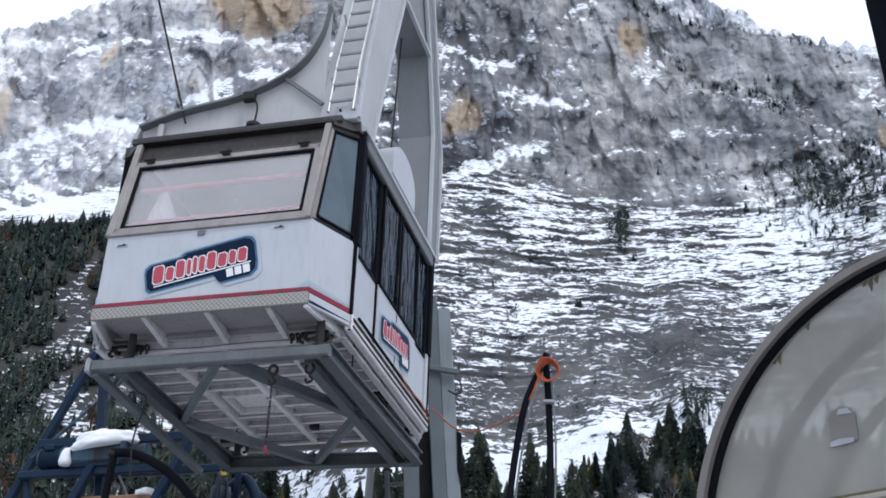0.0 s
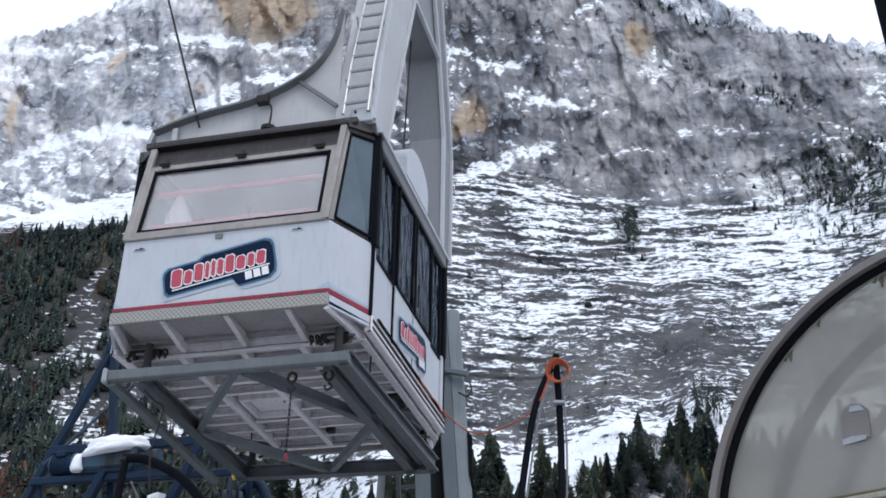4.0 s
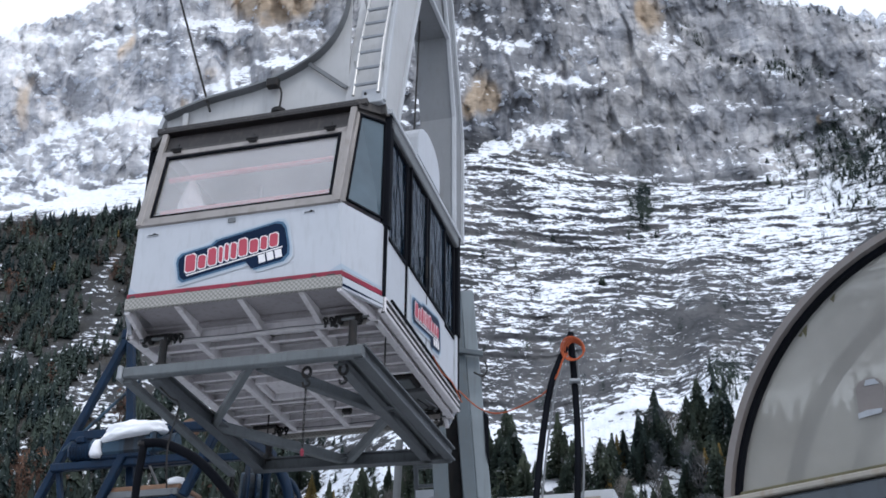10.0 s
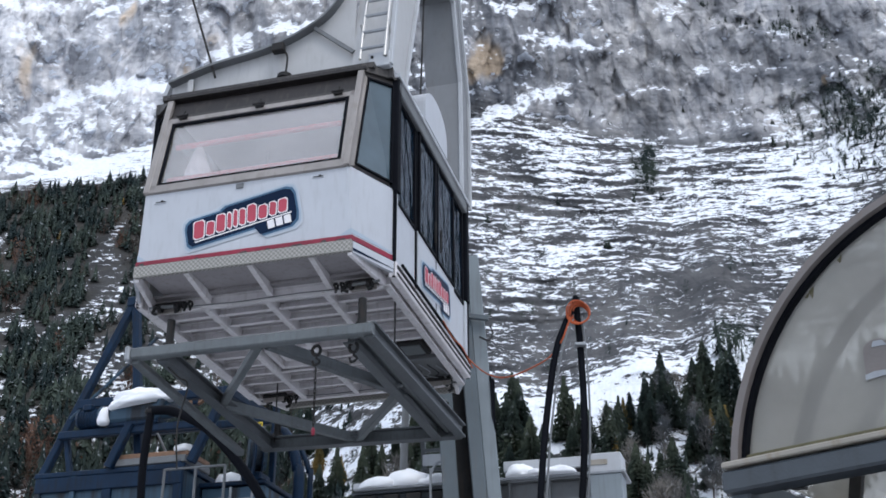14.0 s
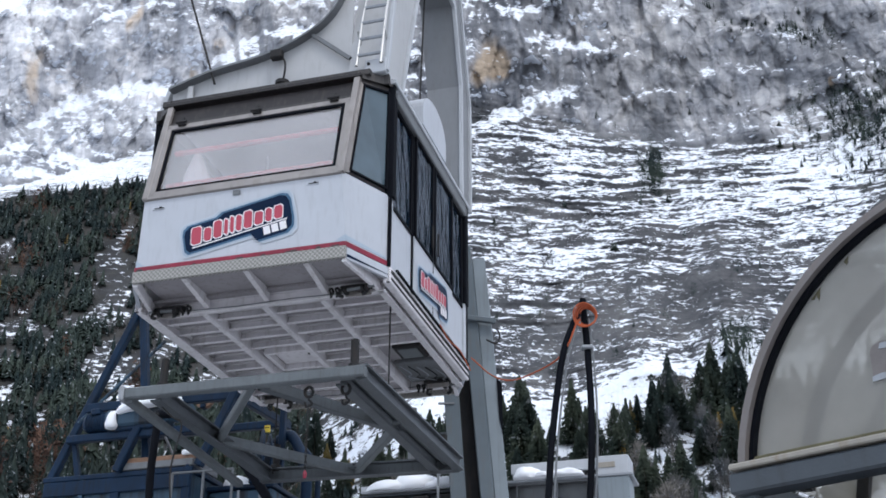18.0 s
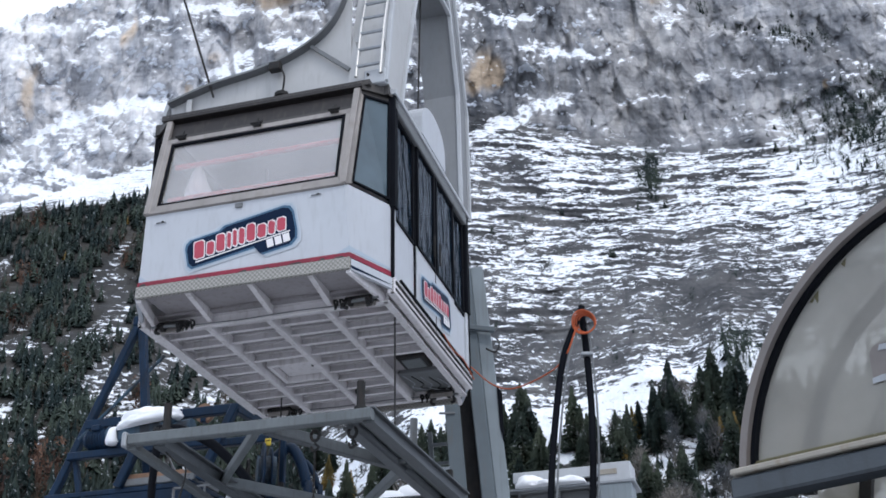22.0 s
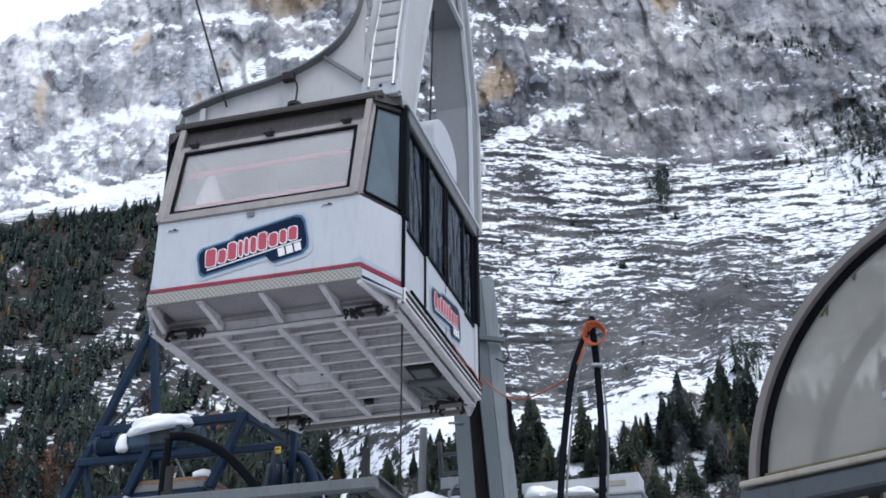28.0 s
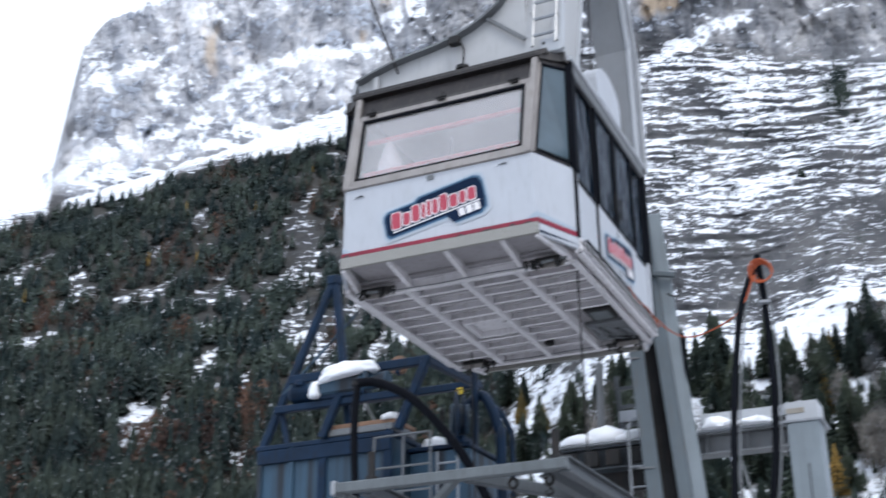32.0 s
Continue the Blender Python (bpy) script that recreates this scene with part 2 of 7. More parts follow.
def rock_mat():
    """Banded limestone with ledge snow: snow lies where the ground faces up, in long level streaks."""
    m, n, l, b = node_mat("limestone_and_snow")
    wall = n.new("ShaderNodeAttribute")
    wall.attribute_name = "wall"

    def noise_at(scale, detail=8, rough=0.6, stretch=(1, 1, 1)):
        mp = n.new("ShaderNodeMapping")
        mp.inputs["Scale"].default_value = stretch
        l.new(wall.outputs["Vector"], mp.inputs["Vector"])
        t = n.new("ShaderNodeTexNoise")
        t.inputs["Scale"].default_value, t.inputs["Detail"].default_value, t.inputs["Roughness"].default_value = scale, detail, rough
        l.new(mp.outputs["Vector"], t.inputs["Vector"])
        return t.outputs["Fac"]

    def ramp(fac, *stops):
        r = n.new("ShaderNodeValToRGB")
        e = r.color_ramp.elements
        while len(e) < len(stops):
            e.new(0.5)
        for x, (p, c) in zip(e, stops):
            x.position, x.color = p, c + (1,)
        l.new(fac, r.inputs["Fac"])
        return r.outputs["Color"]

    def mix(f, a, c):
        x = n.new("ShaderNodeMix")
        x.data_type = "RGBA"
        l.new(f, x.inputs["Factor"])
        for s, k in (("A", a), ("B", c)):
            if isinstance(k, tuple):
                x.inputs[s].default_value = k + (1,)
            else:
                l.new(k, x.inputs[s])
        return x.outputs["Result"]

    def madd(a, k, c):
        x = n.new("ShaderNodeMath")
        x.operation = "MULTIPLY_ADD"
        l.new(a, x.inputs[0])
        x.inputs[1].default_value = k
        if isinstance(c, float):
            x.inputs[2].default_value = c
        else:
            l.new(c, x.inputs[2])
        return x.outputs["Value"]

    def attr(name):
        a = n.new("ShaderNodeAttribute")
        a.attribute_name = name
        return a.outputs["Fac"]

    body = ramp(noise_at(0.02, 10, 0.65, (1, 1, 0.7)), (0.34, (0.064, 0.067, 0.073)), (0.5, (0.102, 0.105, 0.112)), (0.66, (0.165, 0.165, 0.168)))
    streak = ramp(noise_at(0.20, 7, 0.66, (1, 1, 0.14)), (0.40, (0.30, 0.31, 0.33)), (0.56, (1, 1, 1)))
    bands = ramp(noise_at(0.05, 8, 0.66, (0.8, 0.8, 1.5)), (0.36, (0.55, 0.55, 0.57)), (0.6, (1, 1, 1)))
    # broken faces, each of its own tone
    fm = n.new("ShaderNodeMapping")
    fm.inputs["Scale"].default_value = (1, 1, 0.55)
    l.new(wall.outputs["Vector"], fm.inputs["Vector"])
    fd = n.new("ShaderNodeTexNoise")
    fd.inputs["Scale"].default_value, fd.inputs["Detail"].default_value = 0.12, 5
    l.new(wall.outputs["Vector"], fd.inputs["Vector"])
    fa = n.new("ShaderNodeVectorMath")
    fa.operation = "MULTIPLY_ADD"
    l.new(fd.outputs["Color"], fa.inputs[0])
    fa.inputs[1].default_value = (9, 9, 9)
    l.new(fm.outputs["Vector"], fa.inputs[2])
    fv = n.new("ShaderNodeTexVoronoi")
    fv.inputs["Scale"].default_value = 0.07
    l.new(fa.outputs["Vector"], fv.inputs["Vector"])
    fs = n.new("ShaderNodeSeparateColor")
    l.new(fv.outputs["Color"], fs.inputs["Color"])
    faces = ramp(fs.outputs["Red"], (0.0, (0.52, 0.53, 0.55)), (1.0, (1.30, 1.24, 1.16)))
    mulf = n.new("ShaderNodeMix")
    mulf.data_type, mulf.blend_type = "RGBA", "MULTIPLY"
    mulf.inputs["Factor"].default_value = 0.5
    l.new(body, mulf.inputs["A"])
    l.new(faces, mulf.inputs["B"])
    body = mulf.outputs["Result"]
    mul = n.new("ShaderNodeMix")
    mul.data_type, mul.blend_type = "RGBA", "MULTIPLY"
    l.new(madd(attr("cliff"), 0.24, 0.12), mul.inputs["Factor"])
    l.new(body, mul.inputs["A"])
    l.new(streak, mul.inputs["B"])
    mul2 = n.new("ShaderNodeMix")
    mul2.data_type, mul2.blend_type = "RGBA", "MULTIPLY"
    mul2.inputs["Factor"].default_value = 0.6
    l.new(mul.outputs["Result"], mul2.inputs["A"])
    l.new(bands, mul2.inputs["B"])
    # open joints between blocks
    jm = n.new("ShaderNodeMapping")
    jm.inputs["Scale"].default_value = (1, 1, 0.5)
    l.new(wall.outputs["Vector"], jm.inputs["Vector"])
    wob = n.new("ShaderNodeTexNoise")
    wob.inputs["Scale"].default_value, wob.inputs["Detail"].default_value = 0.05, 4
    l.new(jm.outputs["Vector"], wob.inputs["Vector"])
    add = n.new("ShaderNodeVectorMath")
    add.operation = "MULTIPLY_ADD"
    l.new(wob.outputs["Color"], add.inputs[0])
    add.inputs[1].default_value = (16, 16, 16)
    l.new(jm.outputs["Vector"], add.inputs[2])
    vor = n.new("ShaderNodeTexVoronoi")
    vor.feature = "DISTANCE_TO_EDGE"
    vor.inputs["Scale"].default_value = 0.05
    l.new(add.outputs["Vector"], vor.inputs["Vector"])
    joint = ramp(vor.outputs["Distance"], (0.0, (0.42, 0.42, 0.44)), (0.05, (1, 1, 1)))
    mul3 = n.new("ShaderNodeMix")
    mul3.data_type, mul3.blend_type = "RGBA", "MULTIPLY"
    mul3.inputs["Factor"].default_value = 0.45
    l.new(mul2.outputs["Result"], mul3.inputs["A"])
    l.new(joint, mul3.inputs["B"])
    # ochre faces where the attribute and a patchy noise meet
    och = n.new("ShaderNodeMapRange")
    och.inputs["From Min"].default_value, och.inputs["From Max"].default_value = 0.72, 1.05
    l.new(madd(attr("ochre"), 0.70, noise_at(0.035, 6, 0.6, (1, 1, 0.35))), och.inputs["Value"])
    ochre_col = ramp(noise_at(0.12, 6, 0.6, (0.6, 0.6, 1.6)), (0.3, (0.080, 0.064, 0.048)), (0.7, (0.125, 0.100, 0.076)))
    rock = mix(och.outputs["Result"], mul3.outputs["Result"], ochre_col)
    # pale faces: haze is put into the rock colour as a lift
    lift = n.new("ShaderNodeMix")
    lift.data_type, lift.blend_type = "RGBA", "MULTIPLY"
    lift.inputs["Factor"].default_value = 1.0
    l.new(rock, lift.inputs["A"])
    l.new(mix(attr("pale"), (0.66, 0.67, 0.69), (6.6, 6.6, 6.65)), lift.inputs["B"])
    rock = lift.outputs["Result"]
    # forest floor, brown with dead bracken
    soil = ramp(noise_at(0.06, 6), (0.35, (0.030, 0.032, 0.031)), (0.65, (0.070, 0.066, 0.060)))
    rock = mix(attr("wood"), rock, soil)
    # snow cover
    beds = madd(noise_at(0.15, 9, 0.72, (0.50, 0.50, 1.6)), 2.2, -1.1 - 0.25 - 1.25)
    beds = madd(noise_at(0.05, 5, 0.6, (0.30, 0.30, 1.6)), 0.5, beds)
    beds = madd(noise_at(0.32, 7, 0.74, (0.66, 0.66, 1.25)), 2.6, beds)
    crag = madd(noise_at(0.09, 9, 0.72, (0.75, 0.75, 1.3)), 1.6, -0.8 - 1.0)
    crag = madd(noise_at(0.32, 7, 0.74, (0.7, 0.7, 1.3)), 2.0, crag)
    pick = n.new("ShaderNodeMix")
    l.new(attr("cliff"), pick.inputs[0])
    l.new(beds, pick.inputs[2])
    l.new(crag, pick.inputs[3])
    s = pick.outputs[0]
    s = madd(attr("snow"), 1.0, s)
    cover = n.new("ShaderNodeMapRange")
    cover.interpolation_type = "SMOOTHSTEP"
    cover.inputs["From Min"].default_value, cover.inputs["From Max"].default_value = -0.01, 0.05
    l.new(s, cover.inputs["Value"])
    snow_col = ramp(noise_at(0.4, 4), (0.3, (0.72, 0.76, 0.84)), (0.7, (0.86, 0.89, 0.94)))
    full = mix(cover.outputs["Result"], rock, snow_col)
    l.new(full, b.inputs["Base Color"])
    b.inputs["Roughness"].default_value = 0.9
    b.inputs["Specular IOR Level"].default_value = 0.15
    bp = n.new("ShaderNodeBump")
    bp.inputs["Strength"].default_value, bp.inputs["Distance"].default_value = 0.8, 2.0
    l.new(madd(noise_at(0.07, 9, 0.66, (1, 1, 0.6)), 1.2, noise_at(0.12, 7, 0.6, (0.25, 0.25, 2.0))), bp.inputs["Height"])
    l.new(bp.outputs["Normal"], b.inputs["Normal"])
    return m


def needle_mat(name, dark, light, snowy=0.0):
    m, n, l, b = node_mat(name)
    geo = n.new("ShaderNodeNewGeometry")
    r = n.new("ShaderNodeValToRGB")
    e = r.color_ramp.elements
    e[0].color, e[1].color = dark + (1,), light + (1,)
    # tone by the clump, with a little per spray
    cl = n.new("ShaderNodeTexNoise")
    cl.inputs["Scale"].default_value, cl.inputs["Detail"].default_value = 0.16, 4
    l.new(geo.outputs["Position"], cl.inputs["Vector"])
    cm = n.new("ShaderNodeMapRange")
    cm.inputs["From Min"].default_value, cm.inputs["From Max"].default_value = 0.32, 0.68
    cm.inputs["To Max"].default_value = 0.75
    l.new(cl.outputs["Fac"], cm.inputs["Value"])
    ca = n.new("ShaderNodeMath")
    ca.operation = "MULTIPLY_ADD"
    ca.inputs[1].default_value = 0.25
    l.new(geo.outputs["Random Per Island"], ca.inputs[0])
    l.new(cm.outputs["Result"], ca.inputs[2])
    l.new(ca.outputs["Value"], r.inputs["Fac"])
    nz = n.new("ShaderNodeTexNoise")
    nz.inputs["Scale"].default_value = 0.5
    nz.inputs["Detail"].default_value = 5
    l.new(geo.outputs["Position"], nz.inputs["Vector"])
    mr = n.new("ShaderNodeMapRange")
    mr.inputs["From Min"].default_value, mr.inputs["From Max"].default_value = 0.62, 0.70
    mr.inputs["To Max"].default_value = snowy
    l.new(nz.outputs["Fac"], mr.inputs["Value"])
    mx = n.new("ShaderNodeMix")
    mx.data_type = "RGBA"
    l.new(mr.outputs["Result"], mx.inputs["Factor"])
    # the stand changes tone from place to place
    big = n.new("ShaderNodeTexNoise")
    big.inputs["Scale"].default_value, big.inputs["Detail"].default_value = 0.045, 3
    l.new(geo.outputs["Position"], big.inputs["Vector"])
    tone = n.new("ShaderNodeValToRGB")
    te = tone.color_ramp.elements
    te[0].position, te[0].color = 0.38, (0.50, 0.56, 0.62, 1)
    te[1].position, te[1].color = 0.66, (1.40, 1.28, 1.12, 1)
    l.new(big.outputs["Fac"], tone.inputs["Fac"])
    tm = n.new("ShaderNodeMix")
    tm.data_type, tm.blend_type = "RGBA", "MULTIPLY"
    tm.inputs["Factor"].default_value = 1.0
    l.new(r.outputs["Color"], tm.inputs["A"])
    l.new(tone.outputs["Color"], tm.inputs["B"])
    l.new(tm.outputs["Result"], mx.inputs["A"])
    mx.inputs["B"].default_value = (0.7, 0.74, 0.8, 1)
    l.new(mx.outputs["Result"], b.inputs["Base Color"])
    b.inputs["Roughness"].default_value = 0.85
    b.inputs["Specular IOR Level"].default_value = 0.1
    return m


M_ROCK = rock_mat()
# lifted, bluish needle colour on the slopes stands in for haze
M_FIR = needle_mat("hazy_spruce_needles", (0.023, 0.037, 0.036), (0.060, 0.082, 0.076), 0.4)
M_FIRN = needle_mat("spruce_needles", (0.020, 0.032, 0.028), (0.062, 0.080, 0.064), 0.4)
# darker needle copy: shade low on the slope is put into the colour
M_FIR_SHADE = needle_mat("shaded_spruce_needles", (0.016, 0.027, 0.026), (0.044, 0.058, 0.053), 0.35)
M_LARCH = needle_mat("yellow_larch_needles", (0.15, 0.105, 0.035), (0.28, 0.20, 0.075))
M_BARE = needle_mat("bare_grey_twigs", (0.075, 0.076, 0.078), (0.19, 0.19, 0.195), 0.6)
M_BROWN = needle_mat("brown_twigs", (0.040, 0.035, 0.031), (0.10, 0.085, 0.074), 0.35)
M_RUSSET = needle_mat("russet_beech_leaves", (0.066, 0.042, 0.036), (0.14, 0.088, 0.072))
M_BARK = paint("bark", (0.07, 0.055, 0.042), 0.9, vary=0.3, bump=0.6)


# ---- building helpers ----
def thing(name, m, label, category, group="", kind=""):
    ob = new(name)
    ob.empty_display_size = 0.2
    ob.matrix_world = m
    return tagged(ob, label, category, group, kind)


def mesh_of(bm, name, material, smooth=False):
    bmesh.ops.recalc_face_normals(bm, faces=bm.faces)
    me = bpy.data.meshes.new(name)
    bm.to_mesh(me)
    bm.free()
    me.materials.append(material)
    if smooth:
        me.polygons.foreach_set("use_smooth", [True] * len(me.polygons))
    return me


def part(name, bm, material, parent, label="", smooth=False):
    ob = new(name, mesh_of(bm, name, material, smooth))
    ob.parent = parent
    if label:
        tagged(ob, label)
    return ob


def block(c, s, bev=0.008, turn=None, bm=None):
    """A box with softened edges, centred on c."""
    b = bmesh.new()
    bmesh.ops.create_cube(b, size=1.0, matrix=Matrix.Translation(c) @ (turn or Matrix()) @ Matrix.Diagonal((*s, 1)))
    if bev:
        bmesh.ops.bevel(b, geom=b.edges[:], offset=min(bev, min(s) * 0.3), segments=1, affect="EDGES")
    return merge(bm, b)


def merge(bm, b):
    if bm is None:
        return b
    me = bpy.data.meshes.new("tmp")
    b.to_mesh(me)
    b.free()
    bm.from_mesh(me)
    bpy.data.meshes.remove(me)
    return bm


def basis(p0, p1, up=(0, 0, 1)):
    p0, p1 = Vector(p0), Vector(p1)
    d = (p1 - p0).normalized()
    u = Vector(up)
    if abs(d.dot(u)) > 0.98:
        u = Vector((0, 1, 0))
    s = d.cross(u).normalized()
    return p0, p1, d, s, s.cross(d).normalized()


def sweep(outline, p0, p1, up=(0, 0, 1), bm=None):
    """A closed outline of (side, up) carried from p0 to p1."""
    p0, p1, d, s, u = basis(p0, p1, up)
    b = bmesh.new()
    a = [b.verts.new(p0 + s * x + u * y) for x, y in outline]
    c = [b.verts.new(p1 + s * x + u * y) for x, y in outline]
    k = len(outline)
    for i in range(k):
        b.faces.new((a[i], a[(i + 1) % k], c[(i + 1) % k], c[i]))
    b.faces.new(a[::-1])
    b.faces.new(c)
    return merge(bm, b)


def beam(p0, p1, w, h, up=(0, 0, 1), c=0.12, bm=None):
    """A square tube with chamfered corners."""
    x, y, k = w / 2, h / 2, min(w, h) * c
    return sweep([(-x + k, -y), (x - k, -y), (x, -y + k), (x, y - k), (x - k, y), (-x + k, y), (-x, y - k), (-x, -y + k)], p0, p1, up, bm)


def ibeam(p0, p1, w, h, t=0.02, up=(0, 0, 1), bm=None):
    x, y = w / 2, h / 2
    o = [(-x, -y), (x, -y), (x, -y + t), (t / 2, -y + t), (t / 2, y - t), (x, y - t), (x, y), (-x, y), (-x, y - t), (-t / 2, y - t), (-t / 2, -y + t), (-x, -y + t)]
    return sweep(o, p0, p1, up, bm)


def chan(p0, p1, w, h, t=0.02, up=(0, 0, 1), bm=None):
    """A channel open to its side."""
    x, y = w / 2, h / 2
    o = [(-x, -y), (x, -y), (x, -y + t), (-x + t, -y + t), (-x + t, y - t), (x, y - t), (x, y), (-x, y)]
    return sweep(o, p0, p1, up, bm)


def tube(pts, r, n=8, closed=False, bm=None, taper=None):
    pts = [Vector(p) for p in pts]
    b = bmesh.new()
    rings, k = [], len(pts)
    ref = Vector((0.31, 0.2, 0.93)).normalized()
    for i, p in enumerate(pts):
        q = pts[(i + 1) % k] if closed or i < k - 1 else p
        o = pts[i - 1] if closed or i else p
        d = (q - o).normalized()
        s = d.cross(ref).normalized()
        u = s.cross(d)
        rr = r * (taper[i] if taper else 1)
        rings.append([b.verts.new(p + (s * math.cos(a) + u * math.sin(a)) * rr) for a in (2 * math.pi * j / n for j in range(n))])
    for i in range(k if closed else k - 1):
        a, c = rings[i], rings[(i + 1) % k]
        for j in range(n):
            b.faces.new((a[j], a[(j + 1) % n], c[(j + 1) % n], c[j]))
    if not closed:
        b.faces.new(rings[0][::-1])
        b.faces.new(rings[-1])
    return merge(bm, b)


def curve_pts(ctrl, steps=8):
    """A smooth line through the given points."""
    c = [Vector(p) for p in ctrl]
    c = [c[0] * 2 - c[1]] + c + [c[-1] * 2 - c[-2]]
    out = []
    for i in range(1, len(c) - 2):
        for j in range(steps):
            t = j / steps
            a, b, d, e = c[i - 1], c[i], c[i + 1], c[i + 2]
            out.append(0.5 * ((2 * b) + (d - a) * t + (2 * a - 5 * b + 4 * d - e) * t * t + (3 * b - a - 3 * d + e) * t ** 3))
    out.append(c[-2])
    return out


def slab(corners, t, bm=None):
    """A plate of thickness t behind the given outline, whose corners run anticlockwise seen from its face."""
    c = [Vector(p) for p in corners]
    nrm = Vector((0, 0, 0))
    for i in range(len(c)):
        nrm += (c[i] - c[0]).cross(c[(i + 1) % len(c)] - c[0])
    nrm.normalize()
    b = bmesh.new()
    f = [b.verts.new(p) for p in c]
    g = [b.verts.new(p - nrm * t) for p in c]
    b.faces.new(f)
    b.faces.new(g[::-1])
    k = len(c)
    for i in range(k):
        b.faces.new((f[(i + 1) % k], f[i], g[i], g[(i + 1) % k]))
    bmesh.ops.triangulate(b, faces=[x for x in b.faces if len(x.verts) == 4 and x.calc_area() > 0.3])
    return merge(bm, b)


def disc(c, axis, r, t, n=24, bm=None, hole=0.0):
    """A wheel, drum or washer round an axis."""
    b = bmesh.new()
    a = Vector(axis).normalized()
    s = a.orthogonal().normalized()
    u = a.cross(s)
    c = Vector(c)
    prof = [(hole, -t / 2), (r * 0.97, -t / 2), (r, -t / 2 + t * 0.15), (r, t / 2 - t * 0.15), (r * 0.97, t / 2), (hole, t / 2)]
    rings = []
    for k in range(n):
        g = 2 * math.pi * k / n
        rad = s * math.cos(g) + u * math.sin(g)
        rings.append([b.verts.new(c + rad * max(q, 0.001) + a * h) for q, h in prof])
    for k in range(n):
        p, q = rings[k], rings[(k + 1) % n]
        for j in range(len(prof) if hole else len(prof) - 1):
            i = (j + 1) % len(prof)
            b.faces.new((p[j], p[i], q[i], q[j]))
    bmesh.ops.remove_doubles(b, verts=b.verts, dist=0.0015)
    return merge(bm, b)


def bilin(q, s, t):
    a, b, c, d = (Vector(p) for p in q)
    return a.lerp(b, s).lerp(d.lerp(c, s), t)


def lump(c, s, seed=0, sub=3, flat=0.25):
    """A heap of snow with an uneven outline."""
    b = bmesh.new()
    bmesh.ops.create_icosphere(b, subdivisions=sub, radius=1.0)
    for v in b.verts:
        p = v.co.copy()
        k = 1 + 0.22 * noise.noise(p * 1.6 + Vector((seed, 0, 0))) + 0.08 * noise.noise(p * 4.1 + Vector((0, seed, 0))) + 0.04 * noise.noise(p * 9.3 + Vector((0, 0, seed)))
        v.co = Vector((p.x * s[0] * k, p.y * s[1] * k, (max(p.z, -flat) + flat) * s[2] * k)) + Vector(c)
    return b


YAW = -14.63


# ---- the valley: ground and mountain ----
def lattice(ix, iy, iz, seed):
    h = (ix * 374761393 + iy * 668265263 + iz * 2147483647 + seed * 974634777) & 0xFFFFFFFF
    h = ((h ^ (h >> 13)) * 1274126177) & 0xFFFFFFFF
    return ((h ^ (h >> 16)) & 0xFFFF) / 65535.0


def vnoise(x, y, z=None, seed=0):
    z = np.zeros_like(x) if z is None else z
    i, j, k = (np.floor(q).astype(np.int64) for q in (x, y, z))
    u, v, w = (q - np.floor(q) for q in (x, y, z))
    u, v, w = (q * q * (3 - 2 * q) for q in (u, v, w))
    out = 0
    for a in (0, 1):
        for b in (0, 1):
            for c in (0, 1):
                out = out + lattice(i + a, j + b, k + c, seed) * (u if a else 1 - u) * (v if b else 1 - v) * (w if c else 1 - w)
    return out


def fbm(x, y, z=None, octaves=5, seed=0, gain=0.5):
    z = np.zeros_like(x) if z is None else z
    out, amp, tot = 0, 1.0, 0.0
    for o in range(octaves):
        out, tot = out + amp * vnoise(x, y, z, seed + o * 7), tot + amp
        x, y, z, amp = x * 2.03, y * 2.03, z * 2.03, amp * gain
    return out / tot


def smooth(a, b, x):
    t = np.clip((x - a) / (b - a), 0, 1)
    return t * t * (3 - 2 * t)


def line(az, *pts):
    return np.interp(az, [p[0] for p in pts], [p[1] for p in pts])


def sheet(name, verts, nu, nv, material, attrs=None):
    """A grid of nu columns and nv rows."""
    i = np.arange(nu - 1)[:, None] * nv + np.arange(nv - 1)[None, :]
    quads = np.stack([i, i + nv, i + nv + 1, i + 1], -1).reshape(-1, 4)
    me = bpy.data.meshes.new(name)
    me.vertices.add(len(verts))
    me.vertices.foreach_set("co", verts.astype(np.float32).ravel())
    me.loops.add(quads.size)
    me.loops.foreach_set("vertex_index", quads.astype(np.int32).ravel())
    me.polygons.add(len(quads))
    me.polygons.foreach_set("loop_start", np.arange(0, quads.size, 4, dtype=np.int32))
    me.polygons.foreach_set("use_smooth", np.ones(len(quads), dtype=bool))
    me.update(calc_edges=True)
    for key, val in (attrs or {}).items():
        if key == "wall":
            a = me.attributes.new(key, "FLOAT_VECTOR", "POINT")
            a.data.foreach_set("vector", val.astype(np.float32).ravel())
            continue
        a = me.attributes.new(key, "FLOAT", "POINT")
        a.data.foreach_set("value", val.astype(np.float32).ravel())
    me.materials.append(material)
    return new(name, me)


def skyline(az):
    base = line(az, (-75, 12), (-50, 15.5), (-38, 20.6), (-34, 22.6), (-32.2, 23.7), (-30.5, 25.1), (-30.0, 26.0), (-29.6, 29.2), (-29.3, 31.0), (-28.1, 32.4), (-26.5, 33.3),
                (-23.3, 34.9), (-22.2, 35.4), (-20.2, 36.4), (-18.5, 37.7), (-17, 40.2), (-10, 43), (4, 43), (9, 40.6), (11.3, 38.95), (13.5, 37.6), (16.5, 37.0), (19, 36.2), (21.2, 35.4), (23, 34.7), (30, 33.5), (60, 35), (115, 33))
    return base + 0.55 * (fbm(az * 1.3, az * 0, seed=3) - 0.5) + 0.35 * (fbm(az * 5, az * 0, seed=5) - 0.5)


